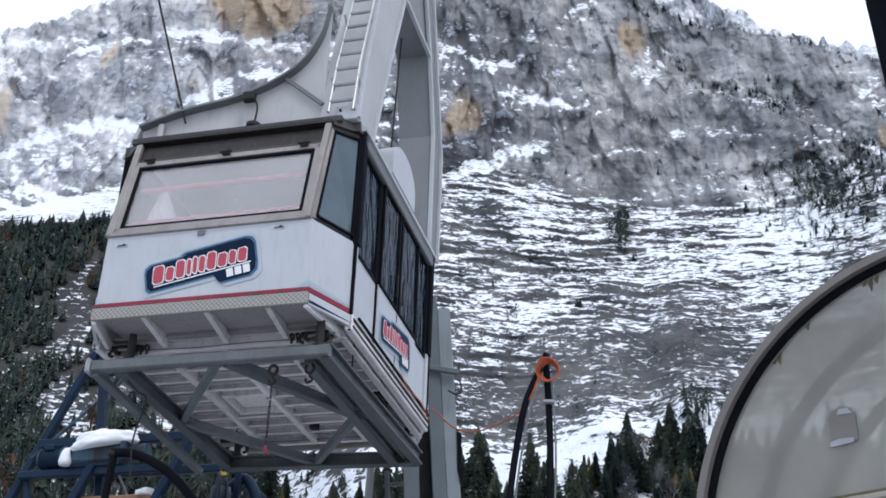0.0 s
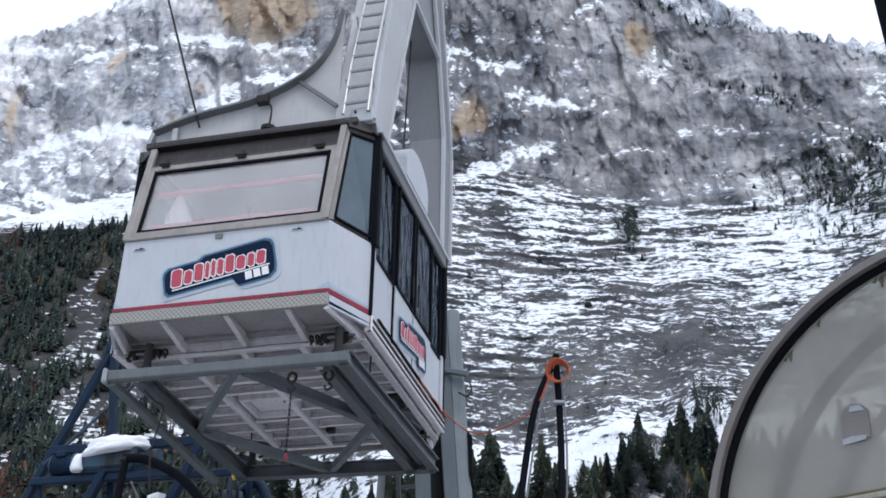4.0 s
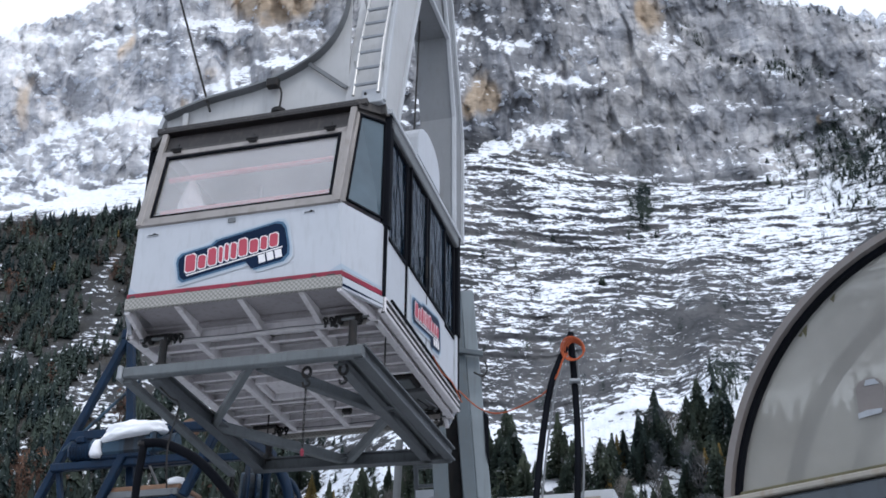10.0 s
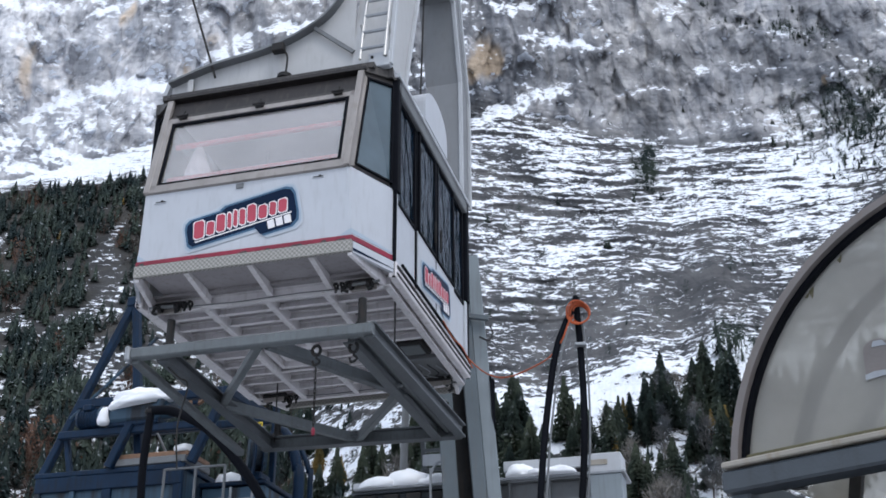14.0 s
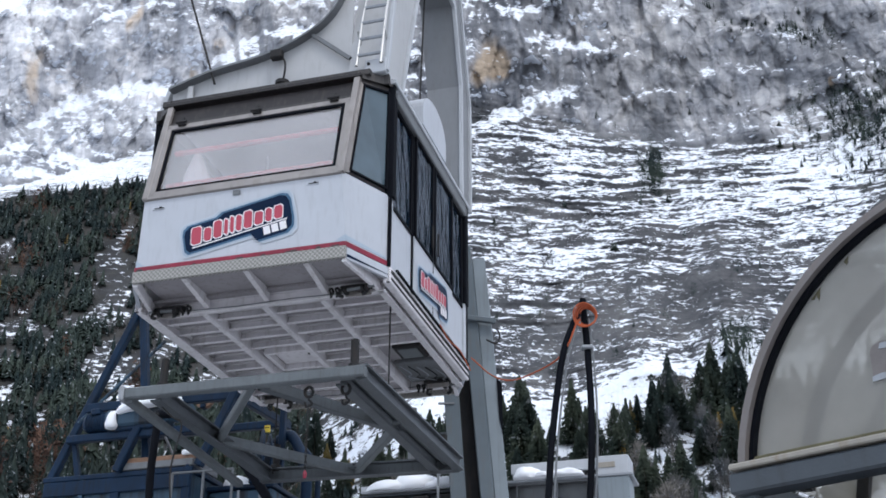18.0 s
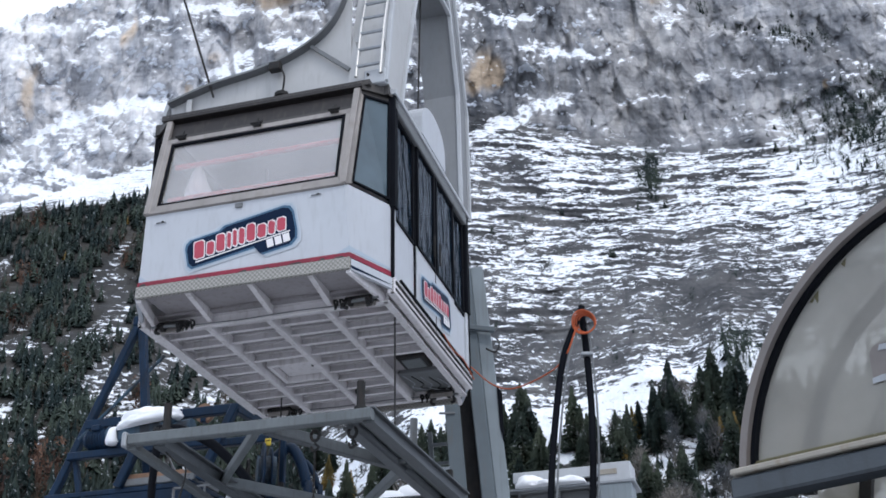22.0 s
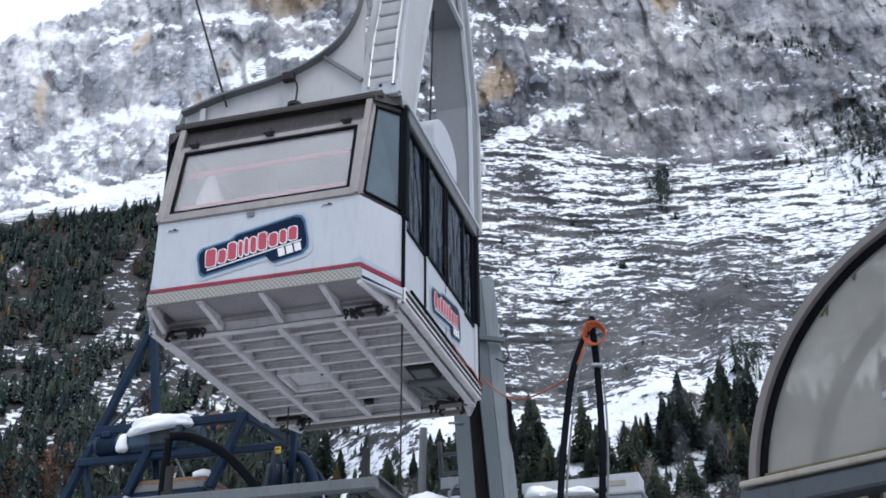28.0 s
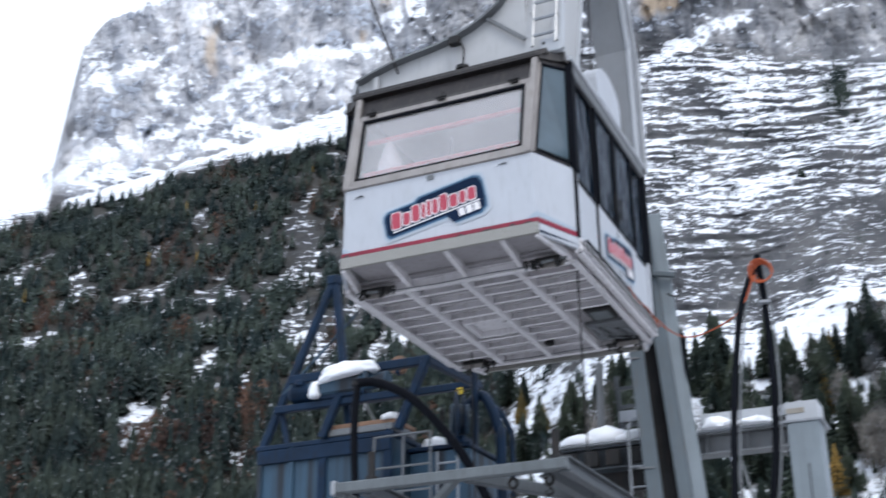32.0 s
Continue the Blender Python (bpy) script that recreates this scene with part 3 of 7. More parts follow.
def wood_edge(az):
    """Upper edge of the wooded spur."""
    return line(az, (-75, 11), (-50, 15), (-38, 20.2), (-32, 22.6), (-28, 24.2), (-25.8, 24.9), (-23.7, 26.1), (-19.6, 27.1), (-15.9, 28.0), (-12.5, 25.5), (-9.5, 19.5), (-6, 18.0), (-3, 18.2), (0, 18.6), (3.8, 18.3), (6.2, 19.1), (8, 19.8), (10.2, 19.4), (12, 20.5), (15, 19.6), (60, 17))


def cliff_foot(az):
    return line(az, (-60, 20), (-30, 24), (-16, 29.5), (-8, 32), (0, 32.1), (4, 31.3), (7, 30.4), (11.8, 29.5), (18.3, 29.2), (23, 30.2), (60, 26))


def distance(az, el):
    """How far the mountain stands off in a direction, without its relief."""
    we, cf, top = wood_edge(az), cliff_foot(az), skyline(az)
    right = smooth(-15, -2, az)
    low = np.clip((el - 8) / np.maximum(we - 8, 1), 0, 1)
    mid = np.clip((el - we) / np.maximum(cf - we, 0.5), 0, 1)
    high = np.clip((el - cf) / np.maximum(top - cf, 0.5), 0, 1)
    r_l = 430 + 370 * low ** 1.2 + 100 * mid + 80 * high
    r_r = 300 + 135 * low + 400 * mid ** 0.9 + 100 * high
    return r_l * (1 - right) + r_r * right


def facets(az, el, su, sv, seed):
    """Broken planes: every block of rock stands forward or back and tilts its own way."""
    u, v = az / su, el / sv
    u, v = u + 0.3 * (fbm(u * 1.3, v * 1.3, None, 2, seed + 5) - 0.5) + 0.22 * v, v + 0.3 * (fbm(u * 1.3, v * 1.3, None, 2, seed + 6) - 0.5)
    iu, iv = np.floor(u).astype(np.int64), np.floor(v).astype(np.int64)
    tot, out, z0 = np.full(u.shape, 1e-9), np.zeros(u.shape), np.zeros_like(iu)
    for a in (-1, 0, 1):
        for b in (-1, 0, 1):
            ci, cj = iu + a, iv + b
            du, dv = u - ci - lattice(ci, cj, z0, seed), v - cj - lattice(ci, cj, z0, seed + 1)
            val = 0.5 * (lattice(ci, cj, z0, seed + 2) - 0.5) + 1.7 * (lattice(ci, cj, z0, seed + 3) - 0.5) * du + 1.9 * (lattice(ci, cj, z0, seed + 4) - 0.35) * dv
            w = np.exp(-45 * (du * du + dv * dv))
            out, tot = out + w * val, tot + w
    return out / tot


# shelves on the cliffs: line (azimuth, elevation), depth in metres, height in degrees
SHELVES = (
    (((-0.8, 30.4), (1.0, 31.1), (3.1, 31.8), (5.8, 32.4)), 18, 0.65),
    (((7.6, 31.9), (9.8, 32.2), (11.4, 31.8)), 9, 0.22),
    (((10.8, 31.6), (11.8, 32.3), (13.0, 32.5)), 14, 0.45),
    (((13.3, 32.9), (15.5, 32.7), (16.7, 32.1)), 11, 0.32),
    (((9.4, 36.1), (10.9, 35.2), (11.9, 35.8)), 17, 0.60),
    (((11.8, 36.6), (13.7, 34.7), (15.7, 34.0), (17.6, 33.6)), 7, 0.20),
    (((16.7, 34.1), (18.8, 33.1), (20.3, 31.9), (22.6, 30.6)), 8, 0.22),
    (((5.9, 37.5), (6.8, 38.2), (8.7, 39.0)), 12, 0.40),
    (((2.4, 35.9), (3.4, 36.2), (4.5, 36.6)), 13, 0.45),
    (((-1.0, 37.2), (2.6, 35.8)), 10, 0.50),
    (((2.9, 34.8), (6.0, 34.3), (9.6, 33.6)), 12, 0.45),
    (((-15.8, 36.1), (-13.9, 36.3), (-11.9, 36.2), (-10.0, 36.3), (-7.4, 36.4)), 20, 0.42),
    (((-14.3, 33.0), (-12.6, 33.8), (-11.6, 34.7), (-7.3, 35.5)), 14, 0.42),
    (((-22.8, 29.1), (-20.5, 30.7), (-18.8, 31.0), (-16.9, 31.6), (-13.6, 32.0)), 26, 0.75),
    (((-24.6, 34.3), (-23.1, 33.4), (-22.1, 32.5)), 12, 0.45),
    (((-23.5, 34.3), (-20.9, 34.6), (-19.5, 35.1)), 11, 0.32),
    (((-18.0, 35.3), (-15.7, 35.9)), 9, 0.28),
    (((-19.9, 36.7), (-17.1, 37.6)), 9, 0.32),
    (((-20.7, 34.1), (-18.5, 35.0)), 9, 0.30),
    (((-29.8, 25.2), (-27.4, 26.6), (-22.4, 28.4)), 15, 0.60),
    (((-29.0, 29.4), (-26.5, 30.2), (-24.6, 31.6)), 10, 0.35),
)


def shelf(az, el, wob, pts):
    """How high a spot lies over a shelf's line, and how far the shelf reaches there."""
    ends = smooth(pts[0][0] - 0.25, pts[0][0] + 0.5, az) * smooth(pts[-1][0] + 0.25, pts[-1][0] - 0.5, az)
    return el + wob - line(az, *pts), ends


def relief(az, el):
    r = distance(az, el)
    a = np.radians(az)
    x, y = r * np.sin(a), r * np.cos(a)
    h = r * np.tan(np.radians(el))
    cf = cliff_foot(az)
    steep = smooth(-0.6, 1.2, el - cf)
    wood = smooth(0.3, -0.6, el - wood_edge(az))
    # beds of uneven thickness: the slope climbs in risers and treads that roll and dip gently
    dip = 0.05 * x + 34 * (fbm(x * 0.007, y * 0.007, h * 0.005, 3, 11) - 0.5) * 2
    out = np.zeros_like(r)
    for per, amp, sd, fine in ((24.0, 9.0, 2, 0.016), (11.0, 5.0, 4, 0.03), (4.6, 2.3, 6, 0.06)):
        s = (h + dip + (1.6 * per) * (fbm(x * fine, y * fine, h * fine * 0.5, 4, 20 + sd, 0.55) - 0.5)) / per
        s = s + 0.9 * (vnoise(s * 0.8, az * 0.06, None, 90 + sd) - 0.5)
        f = s - np.floor(s)
        tread = np.floor(s) + smooth(0.58, 1.0, f) - s
        gate = smooth(0.34, 0.58, fbm(x * fine * 0.8, y * fine * 0.8, h * fine * 1.3, 3, 40 + sd))
        out += amp * tread * gate * (1 - 0.75 * steep) * (1 - 0.75 * wood)
    # buttresses and gullies on the cliffs
    ridge = 1 - np.abs(2 * fbm(az * 0.30 + 0.05 * el, el * 0.16, None, 3, 60) - 1)
    out += -40 * (ridge - 0.72) * (0.15 + 0.85 * steep) * (1 - 0.8 * wood)
    out += 13 * (fbm(x * 0.02, y * 0.02, h * 0.016, 4, 70, 0.5) - 0.5) * (0.7 + 0.4 * steep)
    out += 5 * (fbm(x * 0.09, y * 0.09, h * 0.04, 4, 80, 0.6) - 0.5) * (0.5 + 0.5 * steep)
    # upright clefts
    for f, amp, sd in ((0.014, 10.0, 100), (0.045, 5.0, 110)):
        c = np.abs(2 * fbm(x * f, y * f, h * f * 0.28, 2, sd) - 1)
        out += -amp * (c - 0.22) * (0.1 + 0.9 * steep) * (1 - 0.8 * wood)
    rocky = (0.10 + 0.90 * steep) * (1 - 0.85 * wood)
    out += rocky * (16 * facets(az, el, 1.7, 2.9, 200) + 8.0 * facets(az, el, 0.62, 1.3, 230) + 2.4 * facets(az, el, 0.33, 0.5, 260) + 1.0 * facets(az, el, 0.16, 0.22, 290))
    wob = 0.9 * (fbm(az * 1.7, el * 1.1, None, 4, 17) - 0.5)
    for pts, deep, high in SHELVES:
        d, ends = shelf(az, el, wob, pts)
        out += deep * ends * (smooth(-0.05, high, d) - smooth(high, high + 2.6, d))
    return r + out


NU, NV = 900, 640
# columns past 25.5 degrees lie out of view, added for the side window reflections
az_1 = np.concatenate([np.linspace(-75, -40, 40)[:-1], np.linspace(-40, 25.5, NU - 72), np.linspace(25.5, 115, 34)[1:]])
NU = len(az_1)
v_1 = np.linspace(0, 1, NV)
AZ = np.repeat(az_1[:, None], NV, 1)
TOP = skyline(az_1)[:, None]
EL = -1.0 + (9 + 1.0) * np.minimum(v_1 / 0.05, 1)[None, :] + np.clip((v_1 - 0.05) / 0.95, 0, 1)[None, :] * (TOP - 9)
RR = relief(AZ, EL)
RR = RR * smooth(-1, 9, EL) + (1 - smooth(-1, 9, EL)) * np.minimum(RR, 160 + 0 * RR) + 0.0
ar = np.radians(AZ)
X, Y, Z = RR * np.sin(ar), RR * np.cos(ar), RR * np.tan(np.radians(EL)) + 1.6
Z = np.where(EL < 0.2, -3.0, Z)
# a summit plateau falls away behind the skyline
for k, (back, drop) in enumerate(((14, 2), (60, 4), (260, 60))):
    X = np.concatenate([X, (X[:, NV - 1:NV] + back * np.sin(ar[:, -1:]))], 1)
    Y = np.concatenate([Y, (Y[:, NV - 1:NV] + back * np.cos(ar[:, -1:]))], 1)
    Z = np.concatenate([Z, Z[:, NV - 1:NV] - drop], 1)
pad = lambda q: np.concatenate([q, q[:, -1:], q[:, -1:], q[:, -1:]], 1)
cf_a, we_a = cliff_foot(AZ), wood_edge(AZ)
DD = distance(AZ, EL) + 0.35 * (RR - distance(AZ, EL))


WA = 2.4 * (fbm(AZ * 0.9, EL * 0.5, None, 4, 33) - 0.5)
WE = 1.6 * (fbm(AZ * 0.7, EL * 0.9, None, 4, 34) - 0.5)


def spot(az0, el0, wa, we):
    return np.exp(-(((AZ + WA - az0) / wa) ** 2 + ((EL + WE - el0) / we) ** 2))


def glade(az, el):
    """Open ground in the wood: a rocky band and a few streaks that climb to the right."""
    def oval(a0, e0, wa, we, tilt=0.0):
        return np.exp(-(((az - a0) / wa) ** 2 + ((el - e0 - tilt * (az - a0)) / we) ** 2))
    g = 0.75 * oval(-14.2, 19.6, 4.8, 3.0, 0.08) + 0.8 * oval(-17.8, 23.6, 1.1, 0.9) + 0.75 * oval(-25.5, 20.3, 3.4, 0.38, 0.12)
    g = g + 0.8 * oval(-22.0, 17.2, 1.2, 0.7) + 0.85 * oval(-27.6, 15.2, 1.8, 0.9) + 0.7 * oval(-27.5, 23.6, 2.0, 0.30, 0.25) + 0.55 * oval(-18.5, 15.4, 2.2, 0.7) + 0.5 * oval(-20.5, 21.2, 3.0, 0.8, 0.2)
    g = g + 1.3 * oval(-30.8, 20.9, 1.6, 0.32, 0.8) + 1.2 * oval(-28.1, 20.0, 1.0, 0.32, 0.5) + 1.1 * oval(-28.4, 23.2, 1.6, 0.28, 0.45) + 1.0 * oval(-23.0, 20.2, 1.3, 0.25, 0.3)
    g = g + 0.7 * oval(-24.8, 14.4, 1.5, 0.7, 0.2) + 0.7 * oval(-20.0, 12.8, 1.6, 0.6, 0.2) + 0.7 * oval(-29.5, 12.0, 2.0, 0.7, 0.2) + 0.6 * oval(-32.5, 17.5, 2.5, 0.5, 0.2) + 0.6 * oval(-37, 13.5, 3.0, 0.6, 0.2)
    return g + 3.0 * (fbm(az * 0.75 + 0.25 * el, (el - 0.42 * az) * 1.8, None, 4, 57) - 0.475)


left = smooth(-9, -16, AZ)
wooded_l = smooth(-6, -10, AZ)
glade_a = smooth(0.35, 0.8, glade(AZ, EL))
on_wood = smooth(0.25, -0.35, EL - we_a + 0.8 * (fbm(AZ * 1.5, EL * 1.5, None, 3, 90) - 0.5))
strata = smooth(0.0, 0.6, EL - we_a) * smooth(0.8, -0.8, EL - cf_a)
cliff = smooth(-0.5, 0.8, EL - cf_a)
# snow lies by the true lie of the ground
P = np.stack([X[:, :NV], Y[:, :NV], Z[:, :NV]], -1)
NN = np.cross(np.gradient(P, axis=0), np.gradient(P, axis=1))
flat_a = np.abs(NN[..., 2]) / np.maximum(np.linalg.norm(NN, axis=-1), 1e-6)
flat_a = (flat_a + np.roll(flat_a, 1, 1) + np.roll(flat_a, -1, 1) + np.roll(flat_a, 1, 0) + np.roll(flat_a, -1, 0)) / 5
drift = fbm(AZ * 0.45, EL * 0.9, None, 4, 171) - 0.5
snow_a = (1 - cliff) * 1.25 * (flat_a - 0.80) + cliff * (1.7 * (flat_a - 0.50) - 0.13 * smooth(5, 10, AZ) + 0.07 * left) + 0.45 * drift + strata * (0.16 * smooth(22.5, 27.0, EL) - 0.08) - 0.40 * on_wood * wooded_l * (1 - 0.95 * glade_a) + 0.22 * on_wood * (1 - wooded_l)
snow_a += 0.34 * smooth(0.9, 0.1, np.abs(EL - we_a - 1.0)) * left + 0.40 * smooth(1.5, 0.4, np.abs(EL - we_a + 0.6)) * smooth(-4, -1, AZ) - 0.14 * smooth(2.8, 0.6, np.abs(EL - we_a - 2.6)) * smooth(-4, 0, AZ)
snow_a += 0.10 * smooth(2.2, 0.3, np.abs(EL - cf_a + 1.1)) * smooth(-2, 2, AZ)
wob_a = 0.9 * (fbm(AZ * 1.7, EL * 1.1, None, 4, 17) - 0.5)
for pts, deep, high in SHELVES:
    d, ends = shelf(AZ, EL, wob_a, pts)
    snow_a += (0.02 + 0.004 * deep) * ends * smooth(-0.10, 0.08, d) * smooth(1.25 * high, 0.6 * high, d)
snow_a = np.where(cliff > 0.3, np.minimum(snow_a, 0.16 + 0.10 * left), snow_a)
# couloirs, snow fields and bare slabs
snow_a += 0.5 * spot(16.2, 33.9, 0.22, 0.9) + 0.5 * spot(11.4, 36.8, 0.22, 0.8) + 0.6 * spot(21.9, 33.4, 0.25, 0.6) + 0.30 * spot(18.6, 28.8, 1.6, 0.45) + 0.10 * spot(17.5, 26.0, 3.0, 1.5) + 0.22 * spot(4.6, 24.9, 1.6, 0.6)
snow_a += -0.28 * spot(8.4, 33.2, 3.0, 1.0) - 0.30 * spot(9.8, 31.2, 2.0, 0.9) - 0.26 * spot(14.5, 31.4, 2.4, 1.3) - 0.2 * spot(15, 35.6, 3.5, 1.4) - 0.2 * spot(20, 33.8, 2.0, 1.5) - 0.15 * spot(4.5, 38.6, 2.5, 1.0)
snow_a += -0.20 * spot(10.2, 23.6, 2.4, 0.6) - 0.18 * spot(4.4, 22.0, 2.2, 0.6) - 0.15 * spot(1.6, 20.9, 2.0, 0.5) - 0.14 * spot(8.0, 21.4, 2.6, 0.5) - 0.16 * spot(8.8, 26.0, 1.6, 0.7) - 0.14 * spot(1.5, 26.8, 2.0, 0.4)
snow_a += 0.45 * spot(-5.5, 13.5, 5.0, 4.0) + 0.12 * spot(-0.5, 36.5, 4, 2.0) + 0.14 * spot(4.5, 34.0, 4.0, 0.8) + 0.3 * smooth(0.5, 0.1, TOP - EL) * (1 - smooth(8, 11, AZ))
ochre_a = 1.5 * spot(-10.6, 38.1, 2.6, 1.15) + 1.2 * spot(10.4, 37.2, 1.1, 0.9) + 1.3 * spot(1.0, 33.9, 1.3, 0.8) + 1.0 * spot(18.7, 31.6, 0.5, 0.4) + 0.7 * spot(-17.9, 35.1, 0.5, 0.9) + 0.6 * spot(-23.0, 31.5, 0.6, 1.6) + 0.7 * spot(-15.4, 32.9, 0.5, 0.8) + 0.6 * spot(-13.8, 34.6, 0.5, 0.6) + 0.9 * spot(22.6, 31.7, 0.8, 0.6)
# left cliff paler in place of haze; spots hold rock tone and painted shadow
haze_pale_a = cliff * (0.46 + 0.46 * left + 0.08 * spot(15.5, 35.5, 2.6, 1.3) + 0.08 * spot(14, 32.4, 2.6, 1.6) - 0.20 * spot(8.6, 33.0, 3.0, 0.9) - 0.22 * spot(9.7, 31.3, 1.6, 0.8) - 0.2 * spot(16.5, 31.7, 0.5, 0.6) - 0.12 * spot(4.0, 38.4, 1.5, 0.8) + 0.5 * (fbm(AZ * 0.9 + 0.2 * EL, EL * 0.7, None, 4, 140) - 0.5)) + 0.04 * strata
haze_pale_a = np.clip(haze_pale_a, 0, 1)
snow_a = snow_a - 0.28 * np.clip(ochre_a, 0, 1)
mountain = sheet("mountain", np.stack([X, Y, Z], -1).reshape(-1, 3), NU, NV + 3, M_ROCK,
                 {"wall": np.stack([pad(ar) * 780, 0.25 * pad(DD), pad(DD * np.tan(np.radians(EL)))], -1), "snow": pad(snow_a), "ochre": pad(ochre_a), "pale": pad(haze_pale_a), "cliff": pad(cliff), "wood": pad(on_wood * (0.25 + wooded_l * (0.55 - 0.55 * glade_a)))})
tagged(mountain, "grey banded limestone mountain wall with snow on its ledges", "mountain", kind="structure")

# a summit ridge farther back, made paler by the same haze lift
az_2 = np.linspace(9, 40, 260)
v_2 = np.linspace(0, 1, 40)
A2, V2 = np.repeat(az_2[:, None], 40, 1), np.repeat(v_2[None, :], 260, 0)
top2 = line(az_2, (9, 40.2), (11.2, 39.3), (12.3, 38.95), (13.9, 38.8), (16.5, 37.9), (17.2, 36.95), (19, 36.4), (21.2, 35.75), (22.9, 35.3), (28, 34.4), (40, 30))[:, None] + 0.9 * (fbm(A2 * 2.5, A2 * 0, None, 5, 9) - 0.5)
E2 = 26 + V2 * (top2 - 26)
R2 = 1500 + 260 * V2 + 190 * (fbm(A2 * 1.2, E2 * 1.2, None, 5, 14) - 0.5)
a2 = np.radians(A2)
far_ridge = sheet("far_ridge", np.stack([R2 * np.sin(a2), R2 * np.cos(a2), R2 * np.tan(np.radians(E2)) + 1.6], -1).reshape(-1, 3), 260, 40, M_ROCK,
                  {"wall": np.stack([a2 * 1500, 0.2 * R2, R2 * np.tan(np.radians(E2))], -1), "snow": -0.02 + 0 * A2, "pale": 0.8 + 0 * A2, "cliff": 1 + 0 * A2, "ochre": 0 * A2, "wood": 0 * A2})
tagged(far_ridge, "distant pale rock ridge dusted with snow", "mountain ridge", kind="structure")

# ground: one sheet out to the horizon, unseen, toned for the bounced light
gx = np.concatenate([np.linspace(-4500, -160, 12), np.linspace(-140, 140, 60), np.linspace(160, 4500, 12)])
GX, GY = np.meshgrid(gx, gx, indexing="ij")
GZ = 0.05 * (fbm(GX * 0.2, GY * 0.2, None, 4, 31) - 0.5) - 3.05 * smooth(60, 140, np.hypot(GX, GY))
M_GROUND = paint("snowy_gravel", (0.40, 0.40, 0.41), 0.9, vary=0.3, scale=1.2, dirt=0.7, dirt_col=(0.16, 0.15, 0.14), bump=0.6, fine=8)
ground = sheet("ground", np.stack([GX, GY, GZ], -1).reshape(-1, 3), len(gx), len(gx), M_GROUND)
tagged(ground, "unseen valley floor in a snow and gravel tone for bounced light", "ground", kind="structure")


# ---- woods ----
def spruce_arrays(rng, tiers, spokes, slim):
    """Triangles of one conifer, 1 high: tiers of drooping, ragged branch fans round a stem."""
    tri = []
    for t in range(tiers):
        f = t / (tiers - 1)
        z0 = 0.10 + 0.80 * f
        rad = slim * (1 - f) ** 0.85 + 0.018
        k = max(4, int(spokes * (1 - 0.5 * f)))
        off = rng.random() * 6.28
        for j in range(k):
            g = off + 6.283 * (j + 0.4 * rng.random()) / k
            w = 6.283 / k * (0.42 + 0.25 * rng.random())
            q = rad * (0.65 + 0.55 * rng.random())
            zt = z0 + 0.16 + 0.05 * rng.random()
            zb = z0 - 0.02 - 0.05 * rng.random()
            tip = (q * math.cos(g), q * math.sin(g), zb)
            lft = (0.55 * q * math.cos(g - w), 0.55 * q * math.sin(g - w), z0 + 0.045)
            rgt = (0.55 * q * math.cos(g + w), 0.55 * q * math.sin(g + w), z0 + 0.045)
            top = (0.0, 0.0, min(1.0, zt))
            tri += [(top, lft, tip), (top, tip, rgt)]
    return np.array(tri, np.float32)


def fir_arrays(rng, tiers, spokes, slim):
    """A finer conifer for the nearer trees: each branch is a row of small drooping sprays."""
    tri = []
    for t in range(tiers):
        f = (t + 0.5 * rng.random()) / tiers
        z0 = 0.07 + 0.90 * f
        rad = (slim * (1 - f) ** 0.9 + 0.012) * (0.8 + 0.35 * rng.random())
        k = max(5, int(spokes * (1 - 0.55 * f)))
        off = rng.random() * 6.28
        for j in range(k):
            g = off + 6.283 * (j + 0.6 * rng.random()) / k
            q = rad * (0.6 + 0.5 * rng.random())
            dx, dy = math.cos(g), math.sin(g)
            for s in range(3):
                a0 = q * (0.12 + 0.30 * s)
                a1 = a0 + q * 0.38
                za = z0 - 0.10 * a0 - 0.012 * s
                w = (0.016 + 0.010 * rng.random()) * (30.0 / tiers) ** 0.5
                dr = 0.02 + 0.02 * rng.random()
                tri.append(((dx * a0 - dy * w, dy * a0 + dx * w, za), (dx * a0 + dy * w, dy * a0 - dx * w, za), (dx * a1, dy * a1, za - dr)))
                tri.append(((dx * a0, dy * a0, za + 0.018), (dx * a1, dy * a1, za - 0.005), (dx * (a0 + a1) / 2, dy * (a0 + a1) / 2, za - dr * 1.3)))
    return np.array(tri, np.float32)


def broom_arrays(rng, count, wide, low=0.25, long=1.0):
    """Triangles of one leafless or thin-leaved crown: many small sprays in an uneven ball, 1 high."""
    tri = []
    for _ in range(count):
        g, u = rng.random() * 6.283, rng.random() ** 0.5
        z = low + (1 - low) * rng.random()
        prof = math.sin(math.pi * min(1, (z - low) / (1 - low) * 0.85 + 0.15)) ** 0.7
        q = wide * u * prof
        c = np.array((q * math.cos(g), q * math.sin(g), z))
        d = (rng.normal(size=3) * 0.035 + np.array((0.02 * math.cos(g), 0.02 * math.sin(g), 0.05))) * long
        s = rng.normal(size=3) * 0.022 / long ** 1.6
        tri.append((c - s, c + s, c + d))
    for k in range(7):
        g = 6.283 * k / 7 + rng.random()
        e = np.array((wide * 0.6 * math.cos(g), wide * 0.6 * math.sin(g), 0.7 + 0.2 * rng.random()))
        b0 = np.array((0, 0, 0.12 + 0.04 * k))
        s = np.array((-math.sin(g), math.cos(g), 0)) * 0.012
        tri += [(b0 - s, b0 + s, e)]
    tri += [((-0.02, 0, 0), (0.02, 0, 0), (0, 0, 0.75)), ((0, -0.02, 0), (0, 0.02, 0), (0, 0, 0.75))]
    return np.array([[list(p) for p in t] for t in tri], np.float32)


